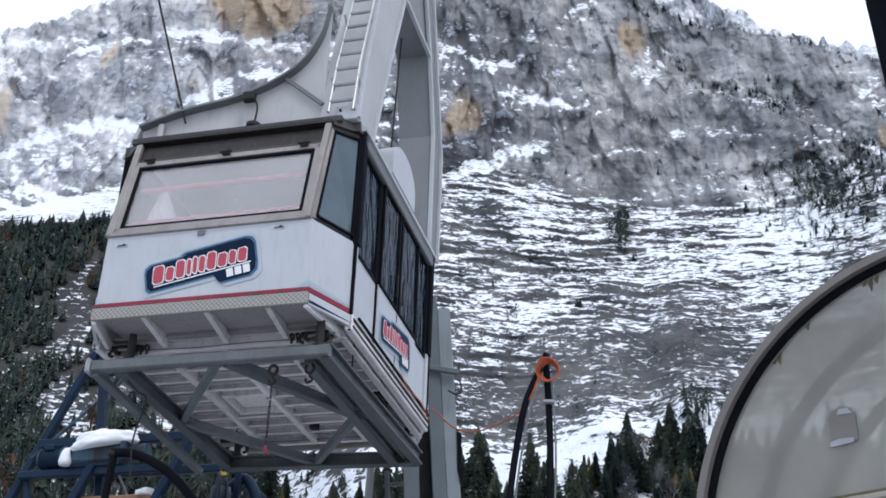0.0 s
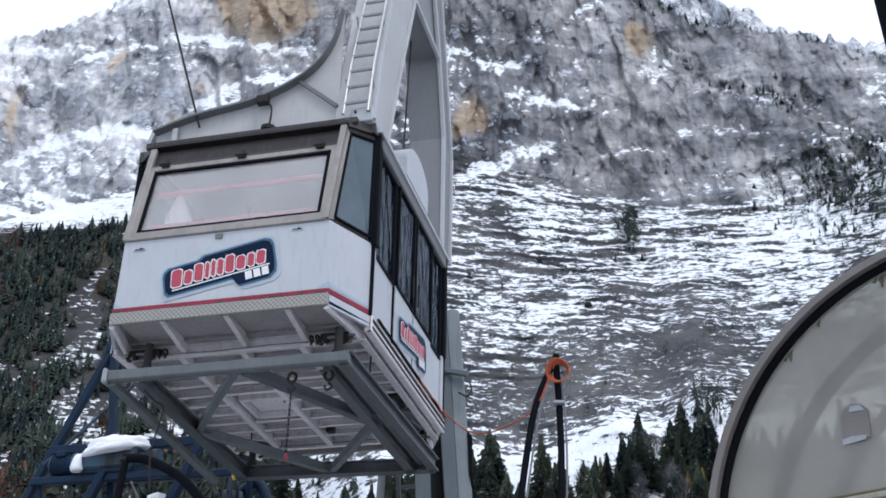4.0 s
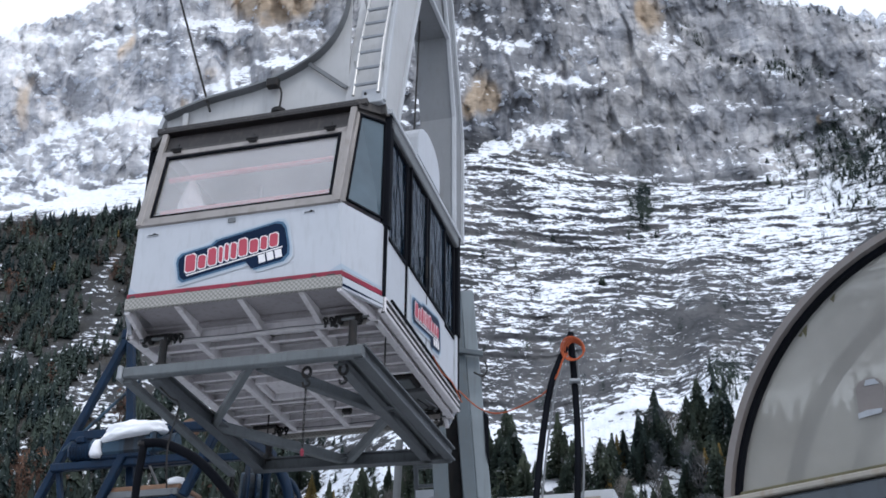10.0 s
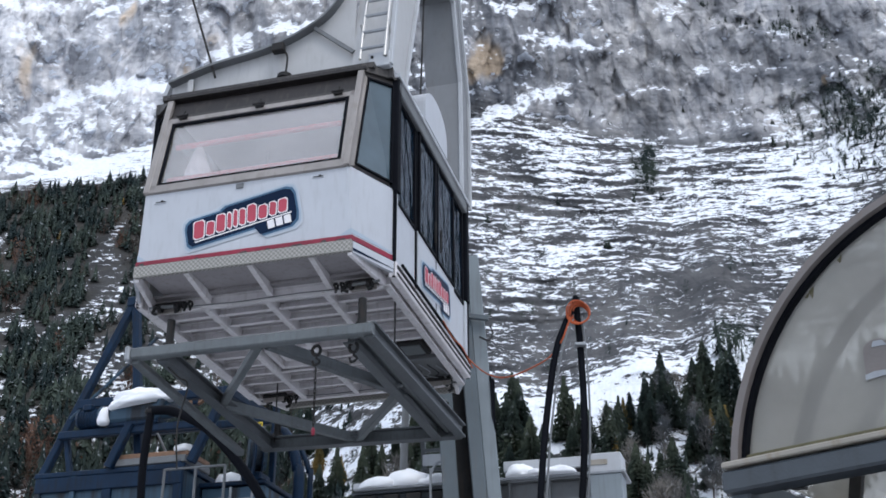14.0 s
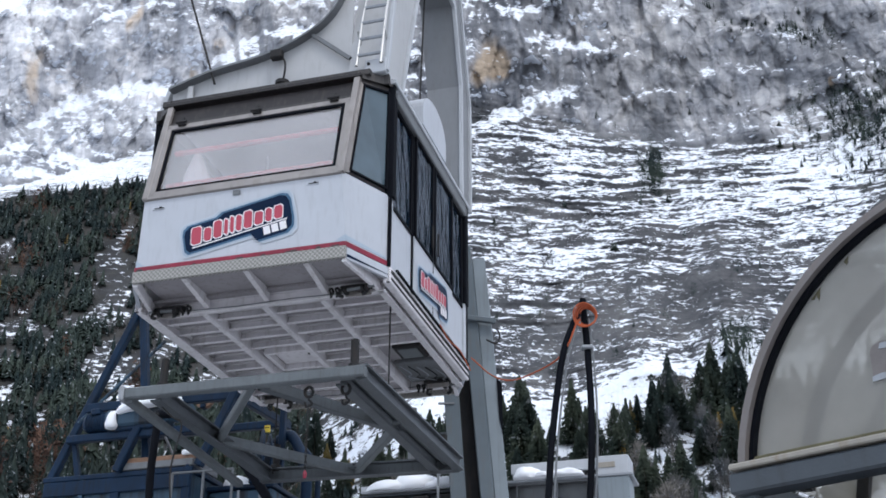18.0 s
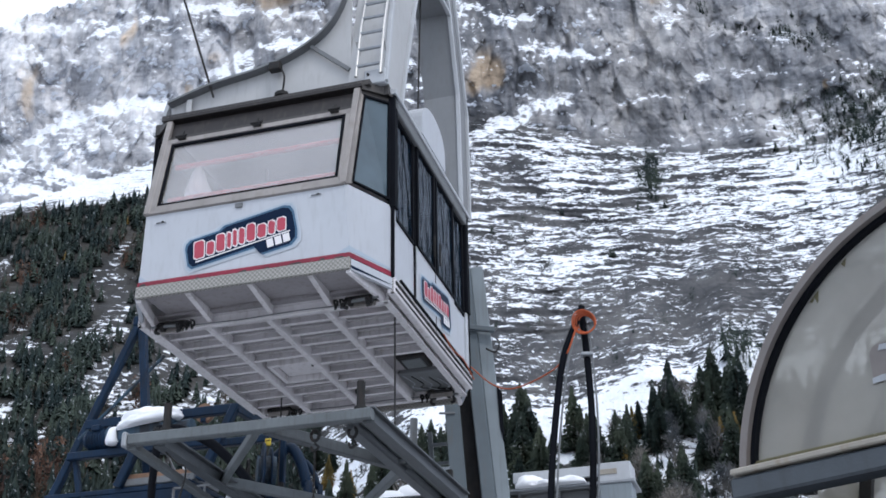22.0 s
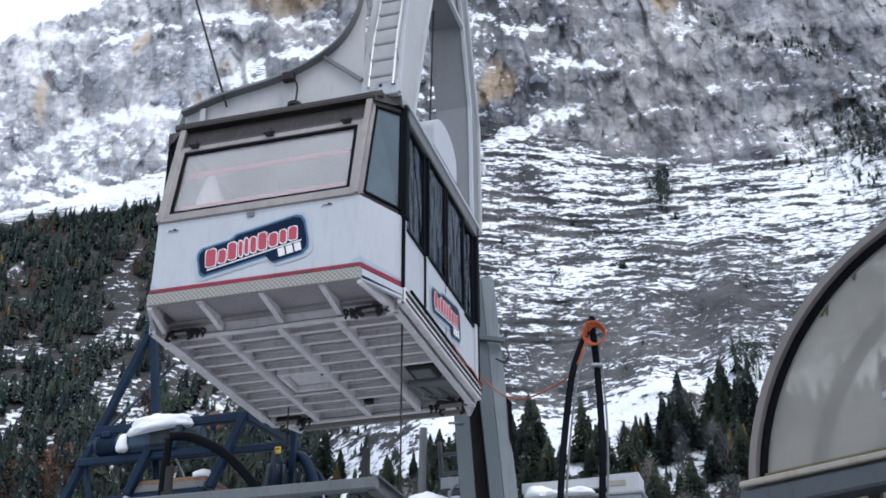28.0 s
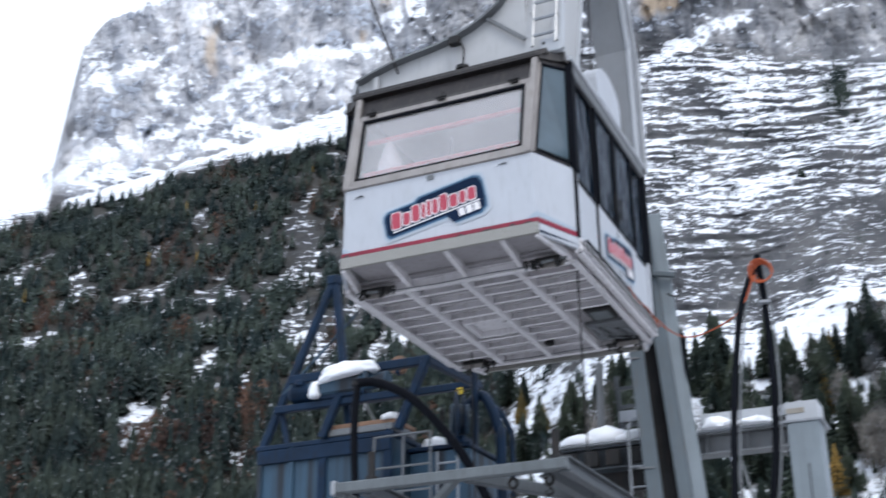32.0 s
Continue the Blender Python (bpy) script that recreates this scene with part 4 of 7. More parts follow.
def tri_mesh(name, tris, material):
    n = len(tris)
    me = bpy.data.meshes.new(name)
    me.vertices.add(n * 3)
    me.vertices.foreach_set("co", tris.astype(np.float32).ravel())
    me.loops.add(n * 3)
    me.loops.foreach_set("vertex_index", np.arange(n * 3, dtype=np.int32))
    me.polygons.add(n)
    me.polygons.foreach_set("loop_start", np.arange(0, n * 3, 3, dtype=np.int32))
    me.update(calc_edges=True)
    me.materials.append(material)
    return me


def scatter(name, label, spots, shapes, material, tall, seed, grow=0.0):
    """One object of many trees, too many to count."""
    rng = np.random.default_rng(seed)
    az, el = np.array([s[0] for s in spots]), np.array([s[1] for s in spots])
    r = relief(az, el)
    a = np.radians(az)
    pos = np.stack([r * np.sin(a), r * np.cos(a), r * np.tan(np.radians(el)) + 0.6], -1)
    out = []
    for i, p in enumerate(pos):
        h = tall * (1.0 + grow * min(1.0, max(0.0, (17.5 - float(el[i])) / 6.0))) * (0.45 + 0.45 * rng.random() + 0.35 * rng.random() ** 3)
        t = shapes[rng.integers(len(shapes))]
        g = rng.random() * 6.283
        c, s = math.cos(g), math.sin(g)
        w = h * (0.85 + 0.35 * rng.random())
        m = np.array([[c * w, s * w, 0], [-s * w, c * w, 0], [0, 0, h]], np.float32)
        out.append(t @ m + p.astype(np.float32))
    ob = new(name, tri_mesh(name, np.concatenate(out), material))
    return tagged(ob, label, "forest", kind="stuff")


rng0 = np.random.default_rng(7)
SLIM = [spruce_arrays(rng0, int(rng0.integers(7, 11)), 6, 0.17 + 0.15 * rng0.random()) for _ in range(14)]
BROOM = [broom_arrays(rng0, 80, 0.26 + 0.12 * rng0.random(), 0.12) for _ in range(8)]
spots_f, spots_l, spots_r, spots_b, spots_s, spots_u, spots_v = [], [], [], [], [], [], []
caz, cel = rng0.uniform(-42, -8, 60000), rng0.uniform(8.5, 28.2, 60000)
near_edge = smooth(2.6, 1.4, wood_edge(caz) - cel)
# no trees on the glades; small ones crowd their rims
open_c = smooth(0.25, 0.7, glade(caz, cel) - 0.25 * near_edge)
keep = (cel < wood_edge(caz) - 0.12) & (rng0.random(60000) < 0.06 + 0.94 * (1 - open_c))
brown = fbm(caz * 0.35, cel * 0.6, None, 3, 58)
chosen = np.nonzero(keep)[0][:8600]
for i in chosen.tolist():
    az, el, q = float(caz[i]), float(cel[i]), rng0.random()
    bare_share = 0.03 + 0.45 * float(smooth(0.50, 0.66, brown[i])) + 0.95 * math.exp(-((az + 24.2) / 2.2) ** 2 - ((el - 13.0) / 0.8) ** 2)
    if q > 0.994:
        spots_l.append((az, el))
    elif q < bare_share:
        (spots_r if (math.sin(az * 3.1) + math.sin(el * 2.3 + az)) > 0.3 or (abs(az + 24.2) < 2.5 and el < 14.2) else spots_b).append((az, el))
    else:
        spots_f.append((az, el))
# grey undergrowth along the foot of the rock wall
uaz = rng0.uniform(-9, 24.5, 6000)
uel = line(uaz, (-9, 19), (0, 17.2), (6, 16.6), (11.5, 18.3), (25, 17.3)) - 9.0 * rng0.random(6000) ** 0.8
ukeep = rng0.random(6000) < 1.7 * (fbm(uaz * 0.9, uel * 1.3, None, 3, 61) - 0.22)
for az, el in list(zip(uaz[ukeep].tolist(), uel[ukeep].tolist()))[:1700]:
    (spots_u if rng0.random() < 0.62 else spots_v).append((az, el))
while len(spots_s) < 900:
    az, el = rng0.uniform(-3, 24.5), rng0.uniform(19.5, 31.5)
    f = float(1.0 * np.exp(-((az - 9.2) / 0.55) ** 2 - ((el - 28.6) / 0.9) ** 2) + 0.9 * np.exp(-((az - 19.8) / 2.6) ** 2 - ((el - 29.6) / 1.6) ** 2) + 0.6 * np.exp(-((az - 0.3) / 0.5) ** 2 - ((el - 32.3) / 0.5) ** 2) + 0.006 + 0.5 * np.exp(-((az - 12.5) / 0.5) ** 2 - ((el - 20.6) / 0.7) ** 2))
    if rng0.random() < f:
        spots_s.append((az, el))
ridge_az = np.linspace(11.5, 24, 80) + rng0.normal(size=80) * 0.12
for (a0, e0), (a1, e1), k in (((11.9, 36.5), (13.7, 34.8), 26), ((13.7, 34.8), (17.4, 33.7), 34), ((16.8, 34.1), (18.9, 33.1), 34), ((20.2, 31.9), (22.5, 30.7), 26), ((7.6, 39.2), (12.9, 38.0), 30)):
    spots_s += [(a0 + (a1 - a0) * f + 0.15 * g, e0 + (e1 - e0) * f + 0.16 * q) for f, g, q in zip(rng0.random(k).tolist(), rng0.normal(size=k).tolist(), rng0.normal(size=k).tolist())]
spots_s += [(float(9.2 + 0.35 * rng0.normal()), float(28.5 + 0.55 * rng0.normal())) for _ in range(70)]
spots_s += [(float(a), float(skyline(np.array([a]))[0]) - 0.05) for a in ridge_az] + [(float(17.4 + rng0.normal() * 0.9), float(33.9 + rng0.normal() * 0.35)) for _ in range(40)]
scatter("spruce_forest", "dense dark spruce forest covering the steep slope", [s for s in spots_f if s[1] > 14.0 + 2.5 * math.sin(40 * s[0]) ** 2], SLIM, M_FIR, 15.0, 1)
scatter("spruce_forest", "tall spruce forest low on the slope, coloured darker for shade", [s for s in spots_f if s[1] <= 14.0 + 2.5 * math.sin(40 * s[0]) ** 2 and math.sin(900 * s[0]) > -0.35], [spruce_arrays(rng0, 13, 8, 0.15 + 0.014 * k) for k in range(8)], M_FIR_SHADE, 25.0, 9)
scatter("larch_trees", "scattered yellow autumn larches on the slope", spots_l, SLIM, M_LARCH, 11.0, 2)
scatter("russet_thicket", "russet leafless broadleaf thicket on the slope", spots_r, BROOM, M_RUSSET, 15.0, 3, 0.4)
scatter("leafless_wood", "grey brown leafless wood among the spruces", spots_b, BROOM, M_BROWN, 11.0, 5, 0.4)
scatter("undergrowth", "grey leafless bushes dusted with snow", spots_u, BROOM, M_BARE, 5.0, 6)
scatter("young_spruces", "low dark young spruces on the snowy slope", spots_v, SLIM, M_FIR, 8.0, 7)
scatter("cliff_spruces", "small dark spruces clinging to the rock ledges", spots_s, SLIM[:4] + BROOM + BROOM, M_FIR, 9.0, 4)


def tree_kind(name, crown, material, height, label):
    t = thing(name, pose(0, 0, 0), label, "tree", "trees at the foot of the rock wall")
    c = new("crown", tri_mesh("crown", crown * height, material))
    c.parent = t
    part("trunk", tube([(0, 0, -1.5), (0.05, 0, height * 0.4), (0, 0.04, height * 0.93)], height * 0.013, 6, taper=[1, 0.7, 0.15]), M_BARK, t)
    return t


rng1 = np.random.default_rng(21)
FIRS = [tree_kind("spruce_tree", fir_arrays(rng1, 30, 15, 0.21 + 0.025 * k), M_FIRN, 21.0, "tall dark green spruce on the snowy slope") for k in range(5)]
LARCH = tree_kind("larch_tree", fir_arrays(rng1, 22, 13, 0.26), M_LARCH, 14.0, "golden yellow autumn larch among spruces")
BARES = [tree_kind("bare_tree", broom_arrays(rng1, 650, 0.25, 0.2, 2.2), M_BARE, 14.0, "leafless grey broadleaf tree with snow on twigs") for _ in range(2)]


planted, spots_w, firs = [], [], 0
for k in range(470):
    az = rng1.uniform(-13, 24.5)
    crest = float(line(np.array([az]), (-20, 17.2), (-10, 16.6), (-4, 16.0), (0.5, 16.4), (3, 16.9), (6, 16.4), (8, 17.4), (11.2, 18.6), (13, 17.4), (25, 17.5))[0])
    el = crest + 0.1 - (abs(rng1.normal()) * 0.9 if k % 3 == 0 else 8.0 * rng1.random())
    if az < -3 and rng1.random() < 0.6:
        continue
    if az > 7 and el < 15.8 and rng1.random() < 0.40:
        continue
    if az > 7 and el < 15.8 and rng1.random() < 0.40:
        kind = BARES[rng1.integers(2)]
    elif 8.0 < az < 10.6 and el > 14.0 and rng1.random() < 0.35:
        kind = BARES[rng1.integers(2)]
    elif rng1.random() < 0.12 and az > -4:
        kind = BARES[rng1.integers(2)]
    elif rng1.random() < 0.03:
        kind = LARCH
    else:
        kind = FIRS[rng1.integers(5)]
        firs += 1
        if firs > 235:
            spots_w.append((az, el))
            continue
    planted.append((kind, az, el, rng1.uniform(0.62, 1.25)))
scatter("spruce_stand", "close stand of dark spruces at the foot of the rock wall", spots_w, [fir_arrays(rng1, 18, 9, 0.15 + 0.02 * k) for k in range(4)], M_FIRN, 13.5, 8)
planted += [(LARCH, 11.9, 16.0, 1.05), (LARCH, -6.1, 14.6, 0.9), (LARCH, -5.2, 14.2, 0.7), (BARES[0], 9.0, 15.6, 0.9), (BARES[1], 9.6, 13.4, 0.95), (FIRS[0], 11.7, 18.0, 0.75), (FIRS[1], 12.4, 18.4, 0.8), (FIRS[2], 10.9, 17.6, 0.7), (FIRS[3], 13.2, 17.4, 0.9)]
plant_r = relief(np.array([p[1] for p in planted]), np.array([p[2] for p in planted]))
seen_kind = set()
for (kind, az, el, size), r in zip(planted, plant_r.tolist()):
    a = radians(az)
    m = Matrix.Translation((r * math.sin(a), r * math.cos(a), r * math.tan(radians(el)) + 1.6)) @ pose(0, 0, 0, 0, 0, rng1.uniform(0, 360))
    if kind in seen_kind:
        copy_thing(kind, m).scale = (size, size, size)
    else:
        kind.matrix_world = m @ Matrix.Diagonal((size, size, size, 1))
        seen_kind.add(kind)


# ---- the cable-car cabin ----
def bars(corners, w, t, material, name, parent, label=""):
    """Frame bars along the sides of a four-cornered opening."""
    c = [Vector(p) for p in corners]
    nrm = (c[1] - c[0]).cross(c[3] - c[0]).normalized()
    bm = None
    for i in range(4):
        a, b = c[i], c[(i + 1) % 4]
        d = (b - a).normalized() * (w * 0.5)
        bm = beam(a - d, b + d, w, t, up=nrm, bm=bm)
    return part(name, bm, material, parent, label)


def emblem(parent, place, width, turn_deg):
    """Slanted print: a navy patch with a soft blue rim, ten pink bars edged in white, a white rule and three small white bars."""
    t = new("emblem", None)
    k = width / 1.25

    def plate(pts, z, material, nm):
        b = bmesh.new()
        vs = [b.verts.new((x * k, y * k, z)) for x, y in pts]
        f = b.faces.new(vs)
        r = bmesh.ops.extrude_face_region(b, geom=[f])
        bmesh.ops.translate(b, vec=(0, 0, -0.0025), verts=[v for v in r["geom"] if isinstance(v, bmesh.types.BMVert)])
        return b, material, nm

    def patch(g):
        o = [(-0.62, -0.15), (0.14, -0.15), (0.20, -0.26), (0.56, -0.26), (0.64, -0.2), (0.66, -0.1), (0.66, 0.10), (0.63, 0.17), (0.56, 0.20), (-0.14, 0.20), (-0.22, 0.16), (-0.58, 0.16), (-0.64, 0.12), (-0.66, 0.06), (-0.66, -0.1)]
        return [(x + g * (1 if x > 0 else -1), y + g * (1 if y > -0.02 else -1)) for x, y in o]

    made = [plate(patch(0.062), 0.0015, M_BLUE3, "print_rim"), plate(patch(0.046), 0.003, M_BLUE2, "print_rim"), plate(patch(0.024), 0.006, M_BLUE1, "print_rim"), plate(patch(0.0), 0.009, M_NAVY, "print_ground")]
    x = -0.585
    for w, h in ((0.92 * bw, 0.96 * bh) for bw, bh in ((0.135, 0.215), (0.10, 0.165), (0.11, 0.215), (0.05, 0.205), (0.05, 0.215), (0.075, 0.20), (0.11, 0.215), (0.11, 0.165), (0.085, 0.165), (0.11, 0.165))):
        sl = 0.22
        for grow, z, mt, nm in ((0.011, 0.012, M_PRINTW, "print_edge"), (0.0, 0.015, M_PINK, "print_bar")):
            c = 0.028
            y0, y1, s1 = -0.075 - grow, -0.075 + h + grow, sl * h * 0.6
            made.append(plate([(x - grow + c, y0), (x + w + grow - c * 0.5, y0), (x + w + grow, y0 + c), (x + w + grow + s1, y1 - c), (x + w + grow + s1 - c, y1), (x - grow + s1 + c * 0.5, y1), (x - grow + s1, y1 - c), (x - grow, y0 + c)], z, mt, nm))
        x += w + 0.024 + 0.08 * w
    made.append(plate([(-0.58, -0.115), (0.60, -0.115), (0.60, -0.10), (-0.58, -0.10)], 0.012, M_PRINTW, "print_rule"))
    for n in range(3):
        made.append(plate([(0.30 + n * 0.10, -0.225), (0.38 + n * 0.10, -0.225), (0.38 + n * 0.10, -0.125), (0.30 + n * 0.10, -0.125)], 0.012, M_PRINTW, "print_bar"))
    t.parent = parent
    t.matrix_basis = place @ pose(0, 0, 0, 0, 0, turn_deg)
    for b, mt, nm in made:
        part(nm, b, mt, t)
    return t


cabin = thing("cable_car_cabin", pose(-2.04, 14.27, 7.28, 0, 0, YAW), "white boxy cable-car cabin with red stripe and dark side windows, hanging", "cable car")
ZW, ZR = 0.877, 2.3


def front(x, s, sg=-1):
    """A point of the leaning front (or rear) above the waist: s from the waist up to the roof."""
    return Vector((x * (1.183 + 0.016 * s), sg * (2.27 - 0.36 * s), ZW + (ZR - ZW) * s))


for sg in (-1, 1):
    q = lambda *c: list(c) if sg < 0 else list(c)[::-1]
    lo = [(-1.237, sg * 2.2, 0), (1.237, sg * 2.2, 0), (1.183, sg * 2.27, ZW), (-1.183, sg * 2.27, ZW)]
    part("end_panel", slab(q(*lo), 0.05), M_WHITE, cabin, "white painted end panel")
    for z0, z1, mt, nm in ((0.0, 0.055, M_RED, "red_stripe"),):
        stripe = part(nm, block((0, sg * 2.207, (z0 + z1) / 2), (2.49, 0.03, z1 - z0), 0.006), mt, cabin, "worn red stripe")
        for x, w, h in ((-1.18, 0.09, 0.03), (-0.52, 0.05, 0.018), (0.02, 0.10, 0.022), (0.30, 0.06, 0.02), (0.62, 0.16, 0.022), (0.93, 0.07, 0.028), (1.12, 0.12, 0.02)):
            part("chip", slab([(x - w / 2, sg * 2.2245, 0.002), (x + w / 2, sg * 2.2245, 0.002), (x + 0.35 * w, sg * 2.2245, h), (x - 0.2 * w, sg * 2.2245, 0.8 * h)], 0.002), M_FRAME, stripe, "bare chipped metal")
    for x0, x1 in ((-1.235, -1.13), (1.235, 1.10)):
        fade = [(x0, sg * 2.2095, 0.058), (x1, sg * 2.2095, 0.058), (x0 + 0.6 * (x1 - x0), sg * 2.2125, 0.095), (x0, sg * 2.2155, 0.135)]
        part("print_fade", slab(fade if (sg < 0) == (x0 < 0) else fade[::-1], 0.004), M_BLUE2, cabin)
    part("tread_strip", block((0, sg * 2.215, -0.075), (2.50, 0.05, 0.14), 0.008), M_TREAD, cabin, "patterned metal chequer plate edge")
    # window end
    g0, g1 = 0.065, 0.715
    pane = [front(-0.885, g0, sg), front(0.915, g0, sg), front(0.895, g1, sg), front(-0.895, g1, sg)]
    outp = Vector((0, sg * 0.97, 0.245))
    gl = part("window_pane", slab(q(*[p - outp * 0.012 for p in pane]), 0.012), M_WINF, cabin, "milky light grey window pane")
    gl.visible_shadow = False
    bars([p + outp * 0.004 for p in pane], 0.035, 0.03, M_DARK, "window_seal", cabin)
    ring = [front(-0.935, 0.03, sg), front(0.965, 0.03, sg), front(0.945, 0.755, sg), front(-0.945, 0.755, sg)]
    bars(ring, 0.075, 0.045, M_LFRAME, "window_frame", cabin, "grey-brown metal window frame")
    for xs in (-1, 1):
        a, b = front(xs * 0.985, 0, sg), front(xs, 0, sg)
        c, d = front(xs, 1, sg), front(xs * 0.985, 1, sg)
        part("corner_post", beam(front(xs * 0.992, -0.01, sg), front(xs * 0.992, 1.0, sg), 0.075, 0.06, up=outp), M_LFRAME, cabin)
    part("waist_rail", beam(front(-1, 0.0, sg), front(1, 0.0, sg), 0.06, 0.045, up=outp), M_LFRAME, cabin)
    band = [front(-0.97, 0.79, sg), front(0.97, 0.79, sg), front(0.97, 0.99, sg), front(-0.97, 0.99, sg)]
    part("louvre_band", slab(q(*[p - outp * 0.03 for p in band]), 0.03), M_BAND, cabin, "dark grey ventilation band above window")
    part("louvre_band", slab(q(*[p - outp * 0.012 for p in (front(-0.97, 0.775, sg), front(0.97, 0.775, sg), front(0.97, 0.83, sg), front(-0.97, 0.83, sg))]), 0.03), M_FRAME, cabin)
    for k in range(3):
        xk = -0.8 + k * 0.8
        p = front(xk, 0.765, sg) + outp * 0.035
        hg = part("hinge", block(p, (0.10, 0.05, 0.035), 0.008), M_OLD, cabin)
        part("hinge_pin", tube([p + Vector((-0.07, sg * 0.025, 0.02)), p + Vector((0.07, sg * 0.025, 0.02))], 0.016, 8), M_OLD, hg)
        part("hinge_arm", beam(p + Vector((0, sg * 0.02, 0)), p + Vector((0, -sg * 0.03, 0.11)), 0.02, 0.02), M_OLD, hg)
    for xk, zk in ((-1.0, 0.74), (0.85, 0.78)):
        lt = part("latch_plate", block((xk, sg * 2.262, zk), (0.15, 0.008, 0.035), 0.003), M_WHITE, cabin)
        part("latch", block((xk + 0.01, sg * 2.272, zk), (0.12, 0.012, 0.010), 0.003), M_STEEL, lt)
        part("latch_knob", block((xk + 0.03, sg * 2.276, zk + 0.004), (0.03, 0.018, 0.018), 0.004), M_OLD, lt)
    part("vent_plate", block((-0.05, sg * 2.272, 0.80), (0.09, 0.012, 0.06), 0.004), M_STEEL, cabin)
    # bevelled corners
    for xs in (-1, 1):
        o = (lambda *c: list(c)) if sg * xs < 0 else (lambda *c: list(c)[::-1])
        e0, e1 = Vector((xs * 1.237, sg * 2.2, 0)), Vector((xs * 1.5, sg * 1.6, 0))
        w0, w1 = Vector((xs * 1.183, sg * 2.27, ZW)), Vector((xs * 1.5, sg * 1.6, ZW))
        t0, t1 = front(xs, 1, sg), Vector((xs * 1.5, sg * 1.6, ZR))
        part("corner_panel", slab(o(e0, e1, w1, w0), 0.04), M_WHITE, cabin, "white bevelled corner panel")
        nn = Vector((xs * 0.915, sg * 0.4, 0))
        stripe = [bilin((e0, e1, w1, w0), s, t) + nn * 0.006 for s, t in ((0, 0), (1, 0), (1, 0.065), (0, 0.065))]
        part("red_stripe", slab(o(*stripe), 0.01), M_RED, cabin)
        fade = [bilin((e0, e1, w1, w0), s, t) + nn * 0.005 for s, t in ((0.0, 0.085), (1, 0.085), (1, 0.11), (0.5, 0.13), (0.0, 0.15))]
        part("print_fade", slab(o(*fade), 0.008), M_BLUE2, cabin)
        low = [e0 + nn * 0.02 + Vector((0, 0, -0.02)), e1 + nn * 0.02 + Vector((0, 0, -0.02)), e1 + nn * 0.02 + Vector((0, 0, -0.15)), e0 + nn * 0.02 + Vector((0, 0, -0.15))]
        part("corner_skirt", slab(o(*low)[::-1], 0.04), M_WHITE, cabin)
        part("corner_skirt_stripe", slab(o(*[p + nn * 0.006 + Vector((0, 0, dz)) for p, dz in zip(low, (-0.08, -0.09, 0.04, 0.02))])[::-1], 0.01), M_NAVY, cabin)
        up4 = (w0, w1, t1, t0)
        win = [bilin(up4, s, t) for s, t in ((0.16, 0.05), (0.93, 0.05), (0.93, 0.95), (0.2, 0.95))]
        pn = part("corner_window", slab(o(*[p - nn * 0.012 for p in win]), 0.012), M_WINC, cabin, "tinted corner window")
        pn.visible_shadow = False
        bars(win if sg * xs < 0 else win[::-1], 0.028, 0.03, M_DARK, "window_seal", cabin)
        part("corner_window_frame", slab(o(*[bilin(up4, s, t) for s, t in ((0, 0), (0.16, 0.03), (0.2, 0.97), (0, 1))]), 0.04), M_LFRAME, cabin)
        part("corner_window_frame", slab(o(*[bilin(up4, s, t) for s, t in ((0.1, 0.95), (1, 0.95), (1, 1), (0, 1))]), 0.04), M_FRAME, cabin)
        part("door_post", beam((xs * 1.5, sg * 1.57, ZW - 0.02), (xs * 1.5, sg * 1.57, 2.36), 0.12, 0.10, up=(1, 0, 0)), M_DARK, cabin, "black upper corner post")
        part("white_post", beam((xs * 1.485, sg * 1.555, -0.02), (xs * 1.485, sg * 1.555, ZW - 0.02), 0.09, 0.07, up=(1, 0, 0)), M_WHITE, cabin, "white lower corner post")
        part("post_seal", beam((xs * 1.515, sg * 1.605, -0.20), (xs * 1.515, sg * 1.605, ZW), 0.030, 0.04, up=(1, 0, 0)), M_DARK, cabin, "thin black seal")

